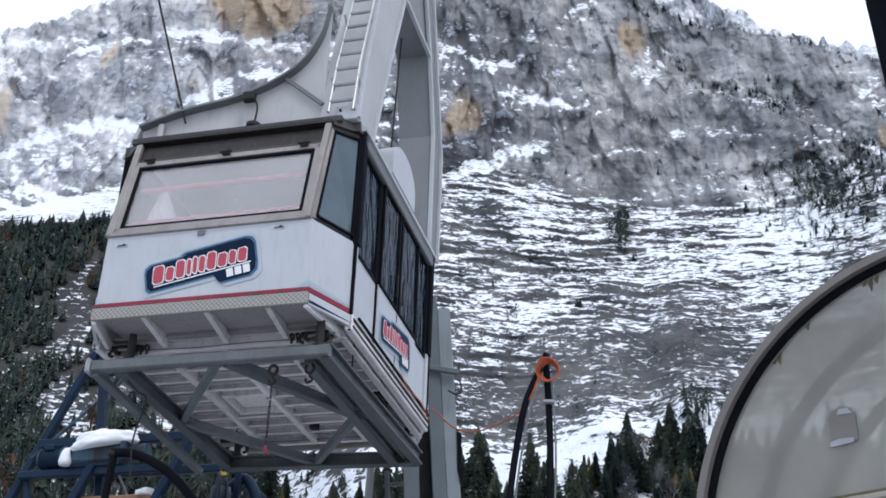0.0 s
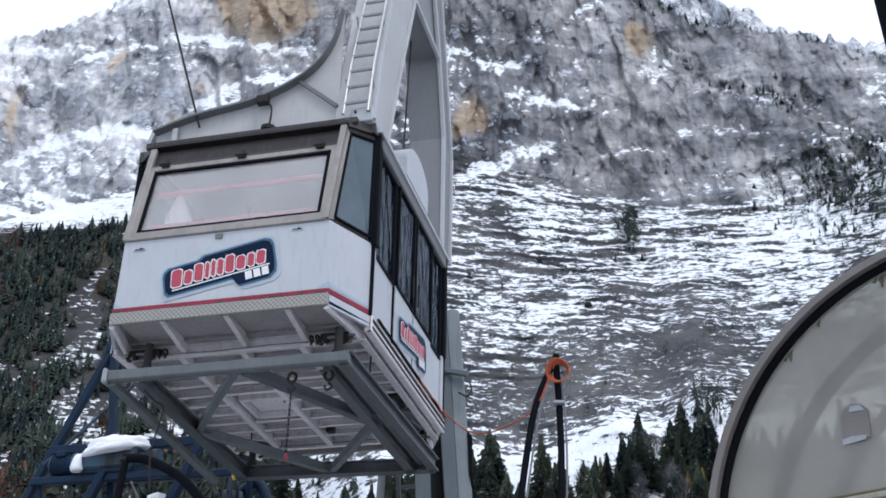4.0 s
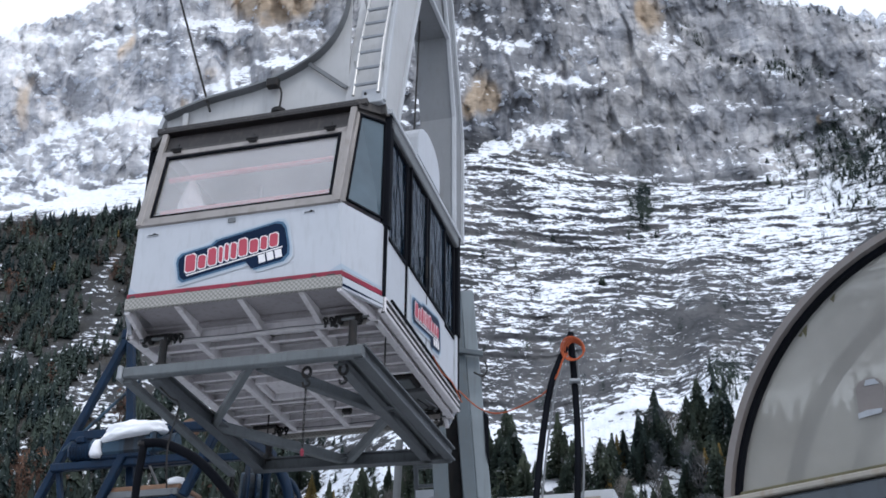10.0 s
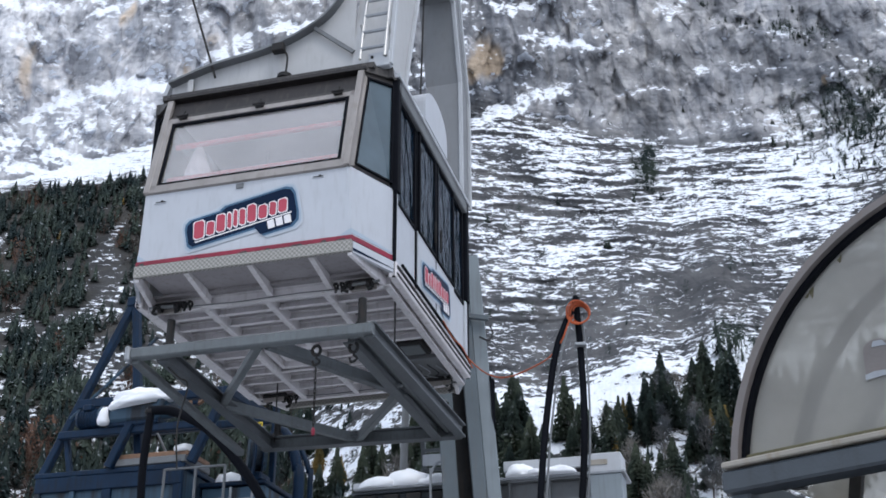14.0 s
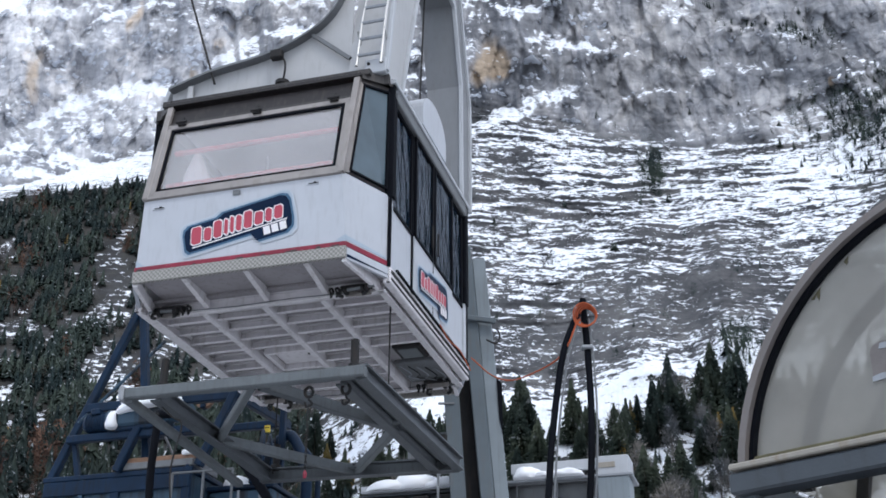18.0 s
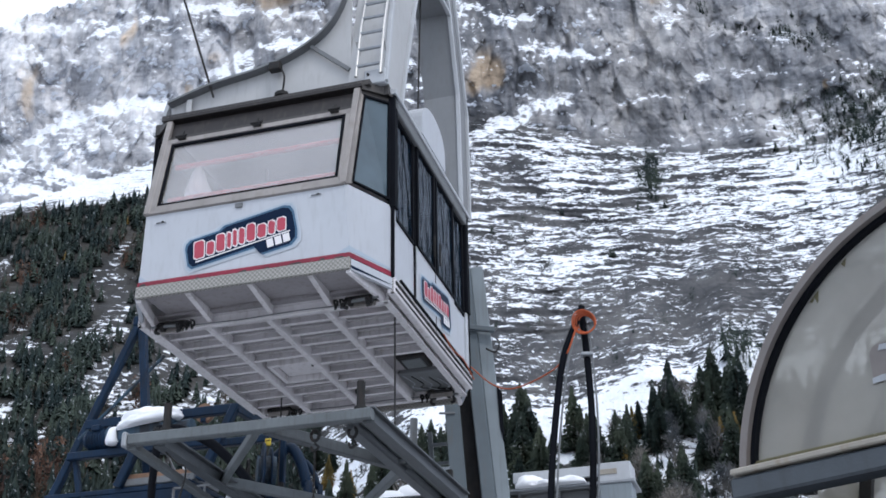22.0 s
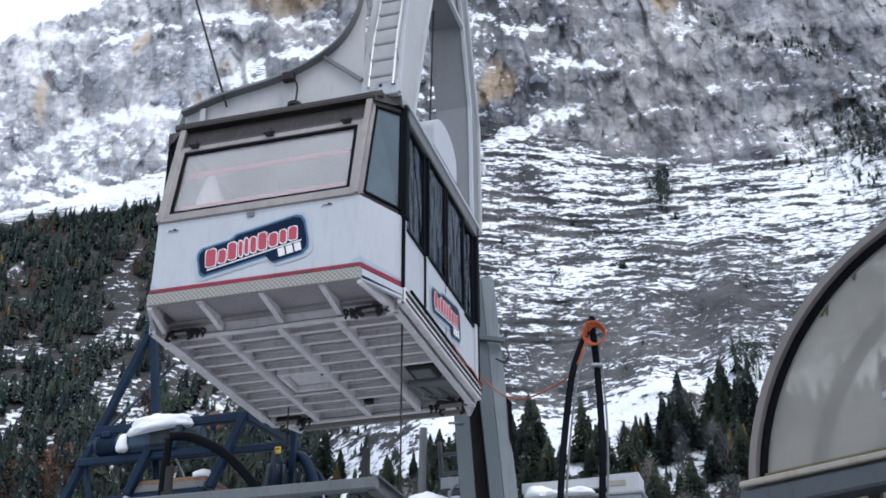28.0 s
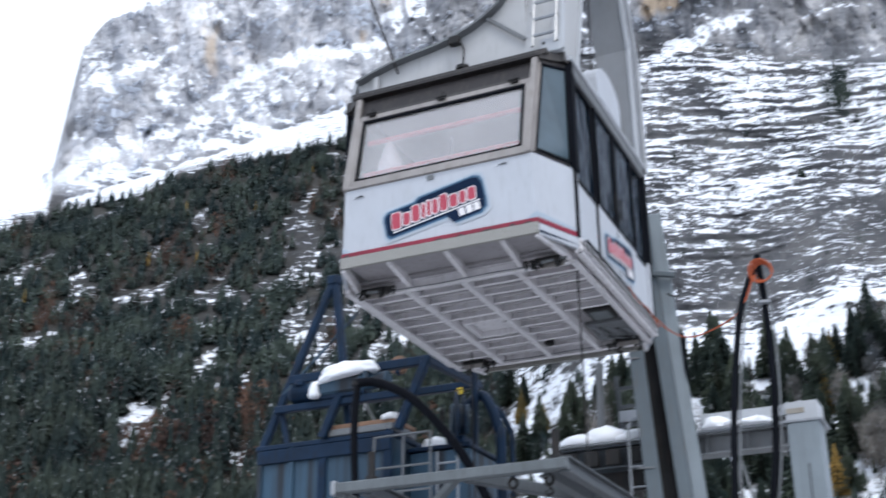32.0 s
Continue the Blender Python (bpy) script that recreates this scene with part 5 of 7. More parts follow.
# long sides: fixed light, two sliding door leaves, fixed light
for xs in (1, -1):
    o = (lambda c: c) if xs > 0 else (lambda c: c[::-1])
    for n, (y0, y1) in enumerate(((-1.50, -0.74), (-0.70, 0.06), (0.10, 0.93), (0.97, 1.50))):
        leaf = n in (1, 2)
        x = xs * (1.515 if leaf else 1.485)
        nm = "door_leaf" if leaf else "side_panel"
        lf = part(nm, slab(o([(x, y0, 0.0), (x, y1, 0.0), (x, y1, 0.80), (x, y0, 0.80)]), 0.035), M_WHITE, cabin, "white lower door panel" if leaf else "white lower side panel")
        gp = [(x - xs * 0.008, y0 + 0.04, 0.84), (x - xs * 0.008, y1 - 0.05, 0.84), (x - xs * 0.008, y1 - 0.05, 2.12), (x - xs * 0.008, y0 + 0.05, 2.12)]
        pg = part("door_window" if leaf else "side_window", slab(o(gp), 0.012), M_WINS, lf, "dark reflecting window")
        pg.visible_shadow = False
        bars([(x, y0 + 0.03, 0.81), (x, y1 - 0.03, 0.81), (x, y1 - 0.03, 2.15), (x, y0 + 0.03, 2.15)], 0.045, 0.035, M_DARK, "window_seal", lf)
        if leaf:
            part("door_handle", tube([(x + xs * 0.03, y1 - 0.10 if n == 1 else y0 + 0.10, 0.95), (x + xs * 0.03, y1 - 0.10 if n == 1 else y0 + 0.10, 1.25)], 0.014, 8), M_OLD, lf)
    part("door_gap", block((xs * 1.50, 0.08, 1.08), (0.03, 0.035, 2.16), 0.004), M_DARK, cabin)
    part("door_gap", block((xs * 1.495, -0.72, 1.08), (0.02, 0.03, 2.16), 0.004), M_DARK, cabin)
    part("door_gap", block((xs * 1.495, 0.95, 1.08), (0.02, 0.03, 2.16), 0.004), M_DARK, cabin)
    part("door_header", block((xs * 1.50, 0, 2.25), (0.10, 3.2, 0.16), 0.012), M_STEEL, cabin, "grey door running rail")
    sill = part("door_sill", block((xs * 1.50, 0, -0.105), (0.09, 3.24, 0.19), 0.01), M_UNDER, cabin, "off-white door sill with rail")
    part("sill_groove", block((xs * 1.548, 0, -0.07), (0.012, 3.2, 0.042), 0.003), M_OLD, sill)
    part("sill_groove", block((xs * 1.548, 0, -0.150), (0.012, 3.2, 0.028), 0.003), M_OLD, sill)
    for k in range(13):
        part("sill_roller", disc((xs * 1.554, -1.45 + 0.24 * k, -0.07), (1, 0, 0), 0.014, 0.02, 8), M_STEEL, sill)
    part("sill_rail", tube([(xs * 1.575, -1.5, -0.02), (xs * 1.575, 1.5, -0.02)], 0.018, 8), M_DARK, sill)
    # sloping roof edge with a rounded housing for the door drive
    part("roof_fascia", slab(o([(xs * 1.54, -1.66, 2.34), (xs * 1.54, 1.66, 2.34), (xs * 1.38, 1.72, 2.74), (xs * 1.38, -1.72, 2.74)]), 0.05), M_FLANGE, cabin, "sloping light grey roof edge")
    part("roof_fascia_lip", beam((xs * 1.545, -1.66, 2.36), (xs * 1.545, 1.66, 2.36), 0.05, 0.05), M_FLANGE, cabin)
    part("roof_fascia_seam", beam((xs * 1.47, -1.68, 2.545), (xs * 1.47, 1.68, 2.545), 0.012, 0.012), M_DARK, cabin)
    arch = [(-0.46, 2.5)] + [(0.06 - 0.52 * math.cos(math.pi * k / 18), 2.66 + 0.40 * math.sin(math.pi * k / 18) ** 0.75) for k in range(19)] + [(0.58, 2.5)]
    b = bmesh.new()
    fa = [b.verts.new((xs * 1.53, y, z)) for y, z in arch]
    fb = [b.verts.new((xs * 1.2, y, z)) for y, z in arch]
    for k in range(len(arch)):
        b.faces.new((fa[k], fa[(k + 1) % len(arch)], fb[(k + 1) % len(arch)], fb[k]))
    b.faces.new(fa), b.faces.new(fb[::-1])
    part("drive_housing", b, M_WHITE, cabin, "white rounded drive housing on roof edge")

emblem(cabin, Matrix.Translation((-0.02, -2.24, 0.40)) @ pose(0, 0, 0, 94.6, 0, 0), 1.20, 10.5)
emblem(cabin, Matrix.Translation((1.522, 0.06, 0.40)) @ pose(0, 0, 0, 90, 0, 90), 1.15, 8)

# roof
part("roof", slab([(-1.5, -1.72, 2.44), (1.5, -1.72, 2.44), (1.5, 1.72, 2.44), (-1.5, 1.72, 2.44)], 0.14), M_FRAME, cabin, "flat dark roof")
for sg in (-1, 1):
    part("roof_edge", block((0, sg * 1.905, 2.335), (2.50, 0.09, 0.045), 0.004), M_BAND, cabin, "dark roof edge trim")
    part("roof_edge", block((0, sg * 1.83, 2.395), (2.66, 0.13, 0.075), 0.004), M_FRAME, cabin)
    for xs in (-1, 1):
        part("roof_corner", slab([(xs * 1.2, sg * 1.95, 2.40), (xs * 1.53, sg * 1.64, 2.40), (xs * 1.3, sg * 1.6, 2.40)][::(1 if xs * sg < 0 else -1)], 0.1), M_FRAME, cabin)
part("floor_plate", block((0, 0, -0.05), (2.42, 4.36, 0.04), 0), M_PLATE_SHADE, cabin)
part("floor_plate", block((0, 0, -0.09), (2.94, 3.2, 0.03), 0), M_PLATE_SHADE, cabin)
part("ceiling_plate", block((0, 0, 2.26), (2.5, 3.5, 0.03), 0), M_PRINTW, cabin)
for z, yr in ((1.10, 2.10), (1.60, 1.99)):
    for sg in (-1, 1):
        part("handrail", tube([(-1.02, sg * yr, z), (1.02, sg * yr, z)], 0.032, 8), M_RAIL, cabin, "red handrail inside")
# plain white cone inside the pane; the desk below is added to carry it
part("white_cone", tube([(-0.76, -1.90, 1.15), (-0.76, -1.90, 1.26), (-0.80, -1.85, 1.58), (-0.80, -1.85, 1.68)], 0.19, 12, taper=[1, 0.85, 0.35, 0.1]), M_PRINTW, cabin, "white cone shape low behind the front window")
part("control_desk", block((-0.78, -1.80, 0.56), (0.4, 0.5, 1.18), 0.03), M_PRINTW, cabin)
part("grab_pole", tube([(-0.5, -0.6, -0.03), (-0.5, -0.6, 2.25)], 0.02, 8), M_ALU, cabin)
part("grab_pole", tube([(0.5, 0.8, -0.03), (0.5, 0.8, 2.25)], 0.02, 8), M_ALU, cabin)

# underframe: edge beams, three long beams, cross joists and end brackets
for y in (-1.47, 1.70):
    part("cross_beam", chan((-1.40, y, -0.165), (1.42, y, -0.165), 0.07, 0.15), M_UNDER, cabin, "off-white cross beam")
for x in (-1.40, 1.40):
    part("edge_beam", chan((x, -1.5, -0.165), (x, 1.72, -0.165), 0.08, 0.15), M_UNDER, cabin)
for x in (-0.76, -0.02, 0.68):
    part("long_beam", beam((x, -1.46, -0.165), (x, 1.70, -0.165), 0.075, 0.15), M_UNDER, cabin)
for k in range(9):
    y = -1.14 + k * 0.315
    for x0, x1 in ((-1.38, -0.80), (-0.72, -0.06), (0.02, 0.64), (0.72, 1.38)):
        if k in (4, 5) and x0 == -0.72 or k > 4 and x0 == 0.72:
            continue
        part("joist", chan((x0, y, -0.150), (x1, y, -0.150), 0.055, 0.095, 0.012), M_UNDER, cabin)
for x in (-0.72, 0.02, 0.72):
    for sg in (-1, 1):
        part("end_bracket", slab([(x, sg * 1.50, -0.20), (x, sg * 2.10, -0.10), (x, sg * 2.10, -0.07), (x, sg * 1.50, -0.07)], 0.06), M_UNDER, cabin)
for xs in (-1, 1):
    for sg in (-1, 1):
        part("end_side_beam", beam((xs * 1.36, sg * 1.50, -0.17), (xs * 1.22, sg * 2.20, -0.12), 0.05, 0.12), M_UNDER, cabin)
    for sg in (-1, 1):
        lug = part("docking_lug", block((xs * 1.13, sg * 1.56, -0.20), (0.34, 0.12, 0.05), 0.01), M_OLD, cabin, "dark oily coupling lug")
        for k in (-1, 1):
            part("lug_pin", disc((xs * 1.13 + k * 0.10, sg * 1.60, -0.235), (1, 0, 0), 0.05, 0.04, 12), M_OLD, lug)
            part("lug_clevis", tube(curve_pts([(xs * 1.13 + k * 0.13, sg * 1.62, -0.2), (xs * 1.13 + k * 0.16, sg * 1.66, -0.30), (xs * 1.13 + k * 0.11, sg * 1.66, -0.33)], 4), 0.02, 6), M_OLD, lug)
        for k in (0, 1):
            c0 = Vector((xs * (0.93 - 0.07 * k), sg * 1.61, -0.245))
            part("lug_ring", tube([c0 + Vector((0.012 * math.sin(2 * a), 0.035 * math.cos(a), 0.05 * math.sin(a))) for a in (2 * math.pi * j / 12 for j in range(12))], 0.014, 6, closed=True), M_OLD, lug)
        part("lug_plate", block((xs * 1.15, sg * 1.535, -0.245), (0.30, 0.02, 0.075), 0.006), M_LFRAME, lug, "greasy grey side plate")
        part("lug_bar", tube([(xs * 1.0, sg * 1.62, -0.24), (xs * 1.36, sg * 1.62, -0.22)], 0.02, 6), M_STEEL, lug)
for xs, sg in ((1, -1),):
    part("red_plate", block((xs * 1.16, sg * 1.36, -0.150), (0.46, 0.06, 0.05), 0.006), M_RED, cabin, "worn red plate beside the coupling")
# thin tubes along the rear and front cross beams; the front one stands for a dark gap
for y, z in ((-1.53, -0.215), (1.62, -0.205)):
    part("beam_line", tube([(-1.05, y, z), (-0.3, y + 0.01, z - 0.012), (0.4, y, z), (1.0, y + 0.01, z - 0.008)], 0.006, 6), M_STEEL, cabin)
hatch = part("floor_hatch", block((-0.36, 0.36, -0.10), (0.5, 0.5, 0.03), 0.01), M_UNDER, cabin, "square hatch in the floor")
for x, y, w, d in ((-0.36, 0.07, 0.62, 0.05), (-0.36, 0.65, 0.62, 0.05), (-0.65, 0.36, 0.05, 0.53), (-0.07, 0.36, 0.05, 0.53)):
    part("hatch_rim", block((x, y, -0.14), (w, d, 0.09), 0.006), M_UNDER, hatch)
part("hatch_handle", block((-0.12, 0.3, -0.13), (0.12, 0.03, 0.02), 0.006), M_OLD, cabin)
part("junction_box", block((0.12, 1.25, -0.17), (0.11, 0.10, 0.09), 0.01), M_OLD, cabin)
bx = part("ventilation_box", block((1.10, 0.50, -0.14), (0.36, 0.42, 0.08), 0.015), M_OLD, cabin, "dark ventilation box under the floor")
part("ventilation_grille", block((1.10, 0.50, -0.185), (0.25, 0.29, 0.02), 0.008), M_CRADLE, bx)
part("cable_tray", block((1.06, 1.22, -0.13), (0.58, 0.7, 0.06), 0.01), M_STEEL, cabin, "grey cable tray")
for k in range(5):
    p0 = Vector((0.82 + 0.1 * k, 0.92 + 0.05 * k, -0.17))
    part("loose_cable", tube(curve_pts([p0, p0 + Vector((0.10, 0.18, -0.05)), p0 + Vector((0.02, 0.36, -0.03)), p0 + Vector((0.2, 0.55, -0.01))], 5), 0.007, 6), M_OLD if k % 2 else M_GALV, cabin)

# hanger: two box columns that lean together above the roof, a cross box, curved gussets and a ladder
HX0, HX1 = 0.98, 1.48


def plate_yz(poly, x, t):
    b = bmesh.new()
    f0 = [b.verts.new((x, y, z)) for y, z in poly]
    f1 = [b.verts.new((x + t, y, z)) for y, z in poly]
    for i in range(len(poly)):
        j = (i + 1) % len(poly)
        b.faces.new((f0[i], f0[j], f1[j], f1[i]))
    b.faces.new(f0[::-1]), b.faces.new(f1)
    bmesh.ops.triangulate(b, faces=[f for f in b.faces if len(f.verts) > 4])
    return b


near_col = [(-1.78, 2.44), (-1.62, 3.4), (-1.20, 5.0), (-0.70, 7.0), (-0.40, 9.4), (-0.02, 9.4), (-0.05, 7.0), (-0.22, 5.7), (-0.30, 5.3), (-0.78, 3.9), (-1.18, 2.6), (-1.22, 2.44)]
far_col = [(1.94, 2.44), (1.95, 4.2), (1.50, 5.6), (1.08, 6.9), (0.55, 9.4), (0.15, 9.4), (0.50, 7.0), (1.10, 5.5), (1.48, 4.3), (1.50, 2.44)]
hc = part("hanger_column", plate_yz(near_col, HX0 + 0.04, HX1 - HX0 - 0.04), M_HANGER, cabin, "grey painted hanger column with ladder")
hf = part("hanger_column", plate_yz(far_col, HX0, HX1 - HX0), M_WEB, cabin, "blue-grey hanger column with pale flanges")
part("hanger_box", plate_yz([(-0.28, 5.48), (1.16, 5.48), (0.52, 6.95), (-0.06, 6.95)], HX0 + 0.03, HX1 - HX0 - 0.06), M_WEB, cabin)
for poly, own in ((near_col, hc), (far_col, hf)):
    for i in range(len(poly)):
        (y0, z0), (y1, z1) = poly[i], poly[(i + 1) % len(poly)]
        if abs(z0 - z1) < 0.06:
            continue
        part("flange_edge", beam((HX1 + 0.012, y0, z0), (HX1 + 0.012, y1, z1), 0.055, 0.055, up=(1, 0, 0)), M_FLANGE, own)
part("flange_edge", beam((HX1 + 0.012, -0.3, 5.46), (HX1 + 0.012, 1.16, 5.46), 0.06, 0.055, up=(1, 0, 0)), M_FLANGE, hc)
part("column_foot", block((1.36, -1.74, 2.52), (0.26, 0.14, 0.20), 0.01), M_FLANGE, hc)
for x in (1.28, 1.44):
    part("foot_bolt", disc((x, -1.82, 2.55), (0, 1, 0), 0.018, 0.02, 8), M_OLD, hc)
gus = [(-1.32, 2.66), (-0.78, 2.82), (-0.10, 2.93), (0.40, 3.11), (0.74, 3.36), (0.94, 3.72), (1.02, 4.15)]
crv = [(p.x, p.z) for p in curve_pts([(x, 0, z) for x, z in gus], 5)]
for y0 in (-1.70, 1.80):
    web = [(x, y0, z) for x, z in crv] + [(1.02, y0, 2.44), (-1.30, y0, 2.44)]
    part("gusset_web", slab(web[::-1], 0.025), M_HANGER, cabin, "pale curved gusset plate")
    b = bmesh.new()
    rows = [[b.verts.new((x, y0 + dy, z + dz)) for x, z in crv] for dy, dz in ((-0.12, 0), (0.09, 0), (0.09, 0.03), (-0.12, 0.03))]
    for i in range(4):
        for j in range(len(crv) - 1):
            b.faces.new((rows[i][j], rows[i][j + 1], rows[(i + 1) % 4][j + 1], rows[(i + 1) % 4][j]))
    b.faces.new([r[0] for r in rows]), b.faces.new([r[-1] for r in rows])
    part("gusset_flange", b, M_STEEL, cabin, "curved grey flange")
    part("gusset_stiffener", beam((0.52, y0 - 0.05, 3.16), (1.02, y0 - 0.05, 2.72), 0.05, 0.03, up=(0, 1, 0)), M_STEEL, cabin)
    part("gusset_stiffener", beam((-1.05, y0 - 0.05, 2.46), (-1.05, y0 - 0.05, 2.70), 0.07, 0.03, up=(0, 1, 0)), M_HANGER, cabin)
part("ladder_rail", tube([(1.15, -1.88, 2.50), (1.17, -1.76, 3.3), (1.21, -1.32, 5.0), (1.26, -0.82, 7.0)], 0.018, 8), M_ALU, cabin, "aluminium ladder rail")
part("ladder_rail", tube([(1.45, -1.88, 2.50), (1.46, -1.76, 3.3), (1.48, -1.32, 5.0), (1.51, -0.82, 7.0)], 0.018, 8), M_ALU, cabin)
for k in range(17):
    z = 2.66 + 0.26 * k
    y = float(np.interp(z, [2.5, 3.3, 5.0, 7.0], [-1.88, -1.76, -1.32, -0.82]))
    part("ladder_rung", tube([(1.15 + 0.024 * (z - 2.5), y, z), (1.45 + 0.013 * (z - 2.5), y, z)], 0.023, 6), M_GALV, cabin)
for z in (2.95, 4.1, 5.3):
    y = float(np.interp(z, [2.5, 3.3, 5.0, 7.0], [-1.88, -1.76, -1.32, -0.82]))
    for x in (1.13, 1.46):
        part("ladder_bracket", beam((x, y, z + 0.1), (x, y + 0.16, z - 0.05), 0.025, 0.025), M_ALU, cabin)
cb = part("roof_camera", block((0.10, -1.82, 2.90), (0.15, 0.10, 0.12), 0.012), M_OLD, cabin, "small black box lamp on a stalk")
part("camera_stalk", tube(curve_pts([(0.16, -1.82, 2.88), (0.22, -1.82, 2.74), (0.20, -1.82, 2.46)], 4), 0.013, 6), M_OLD, cb)
part("camera_foot", disc((0.20, -1.82, 2.47), (0, 0, 1), 0.09, 0.05, 12), M_OLD, cb)
part("haul_cable", tube([(-0.72, -1.78, 2.66), (-1.50, -1.78, 5.05), (-4.2, -1.75, 13.4)], 0.016, 6), M_OLD, cabin, "taut steel cable")
part("haul_cable", tube([(0.92, 0.9, 5.0), (0.60, 0.9, 7.6), (0.1, 0.9, 12.0)], 0.014, 6), M_OLD, cabin)
part("inner_cable", tube([(1.22, 0.3, 2.5), (1.22, 0.55, 5.4)], 0.014, 6), M_OLD, cabin)
part("inner_plate", plate_yz([(-1.0, 2.44), (-0.1, 2.44), (-0.55, 3.5), (-0.9, 3.9)], HX0 + 0.02, 0.03), M_FLANGE, cabin)
# orange line lying along the door sill
part("sill_line", tube(curve_pts([(1.60, 0.1, -0.02), (1.60, 0.5, -0.07), (1.60, 1.0, -0.02), (1.60, 1.5, -0.10)], 6), 0.008, 6), M_ORANGE, cabin, "thin orange line along the sill")

# ---- the lifting cradle below the cabin ----
cradle = thing("lifting_cradle", pose(-2.04, 14.27, 6.69, 0, 0, YAW), "grey galvanised steel lifting frame with diagonal bracing, lowered on ropes", "steel frame")
FL, FR, RR_, RL = Vector((-1.26, -1.98, 0)), Vector((1.42, -1.96, 0)), Vector((1.44, 1.52, 0)), Vector((-1.18, 1.34, 0))
part("front_beam", beam(FL + Vector((-0.02, 0, 0)), FR, 0.12, 0.12), M_CRADLE, cradle, "front box beam")
part("beam_cap", block(FL + Vector((-0.06, 0, 0)), (0.06, 0.16, 0.17), 0.03), M_GALV, cradle, "pale end cap")
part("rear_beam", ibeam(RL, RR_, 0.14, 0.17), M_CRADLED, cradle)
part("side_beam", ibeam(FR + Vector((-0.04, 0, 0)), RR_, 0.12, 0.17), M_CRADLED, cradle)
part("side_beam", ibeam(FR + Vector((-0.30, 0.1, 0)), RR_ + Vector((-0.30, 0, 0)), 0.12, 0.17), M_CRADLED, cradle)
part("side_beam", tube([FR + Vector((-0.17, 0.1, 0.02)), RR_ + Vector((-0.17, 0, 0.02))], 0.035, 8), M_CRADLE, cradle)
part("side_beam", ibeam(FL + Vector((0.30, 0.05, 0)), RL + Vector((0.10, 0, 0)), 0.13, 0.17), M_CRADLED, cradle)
part("outer_rail", beam(FL + Vector((0.0, 0.0, -0.06)), RL + Vector((-0.28, -0.05, -0.10)), 0.10, 0.08), M_CRADLE, cradle)
FM, RM, BM, LM = Vector((0.14, -1.90, 0)), Vector((1.15, -0.12, 0)), Vector((0.06, 1.40, 0)), Vector((-1.02, -0.26, 0))
part("brace", beam(FM, LM, 0.08, 0.10), M_CRADLE, cradle)
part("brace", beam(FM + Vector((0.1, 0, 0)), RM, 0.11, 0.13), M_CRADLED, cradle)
part("brace", beam(LM, BM, 0.09, 0.12), M_CRADLE, cradle)
part("brace", beam(RM, BM + Vector((0.06, 0, 0)), 0.08, 0.12), M_CRADLE, cradle)
for p in (FM, RM, BM, LM):
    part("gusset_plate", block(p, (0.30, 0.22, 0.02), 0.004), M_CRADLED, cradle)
for p in (FL + Vector((0.34, 0.1, 0)), FR + Vector((-0.16, 0.1, 0)), RL + Vector((0.2, 0, 0)), RR_ + Vector((-0.2, 0, 0))):
    st = part("guide_stub", tube([p + Vector((0, 0, 0.05)), p + Vector((0, 0, 0.40))], 0.045, 10), M_OLD, cradle, "dark round guide stub")
    part("stub_collar", disc(p + Vector((0, 0, 0.1)), (0, 0, 1), 0.07, 0.05, 14), M_OLD, st)
for p in (FM + Vector((0.62, 0.06, 0)), FR + Vector((-0.26, 0.14, 0))):
    hk = part("shackle", tube([p + Vector((0.045 * math.sin(a), 0, -0.12 + 0.055 * math.cos(a))) for a in (2 * math.pi * k / 12 for k in range(12))], 0.018, 6, closed=True), M_OLD, cradle, "dark shackle")
    part("hook", tube(curve_pts([p + Vector((0, 0, -0.2)), p + Vector((0.04, 0, -0.25)), p + Vector((-0.02, 0, -0.28)), p + Vector((-0.04, 0, -0.23))], 4), 0.014, 6), M_OLD, hk)
for p, n_links in ((FM + Vector((0.62, 0.06, -0.3)), 11),):
    ch = part("chain", tube([p, p + Vector((0, 0, -0.06))], 0.012, 6), M_OLD, cradle)
    for k in range(n_links):
        q = p + Vector((0, 0, -0.06 - 0.055 * k))
        w = Vector((0.009, 0, 0)) if k % 2 else Vector((0, 0.009, 0))
        part("chain_link", tube([q + w, q + Vector((0, 0, -0.07)) + w, q + Vector((0, 0, -0.07)) - w, q - w], 0.0045, 5, closed=True), M_OLD, ch)
    part("chain_weight", tube([p + Vector((0, 0, -0.05 - 0.055 * n_links)), p + Vector((0, 0, -0.085 - 0.055 * n_links)), p + Vector((0, 0, -0.13 - 0.055 * n_links))], 0.024, 10, taper=[0.5, 1, 0.6]), M_RED, ch, "red hook block")
part("lift_rope", tube([Vector((1.36, -1.05, 0.0)), Vector((1.36, -1.05, 2.78))], 0.010, 6), M_OLD, cradle, "thin steel lifting rope")
part("lift_rope", tube([Vector((-1.0, 1.3, 0.0)), Vector((-1.0, 1.3, 2.78))], 0.010, 6), M_OLD, cradle)
part("hanging_cable", tube(curve_pts([FL + Vector((0.3, 0.2, -0.1)), FL + Vector((0.42, 0.24, -0.22)), FL + Vector((0.5, 0.3, -0.3)), FL + Vector((0.42, 0.3, -0.75)), FL + Vector((0.45, 0.32, -1.2))], 5), 0.010, 6), M_OLD, cradle)
for p in (FM + Vector((0.9, 0.7, 0.05)), RL + Vector((0.8, 0.02, 0.1))):
    part("bracket", block(p, (0.14, 0.09, 0.07), 0.01), M_OLD, cradle)


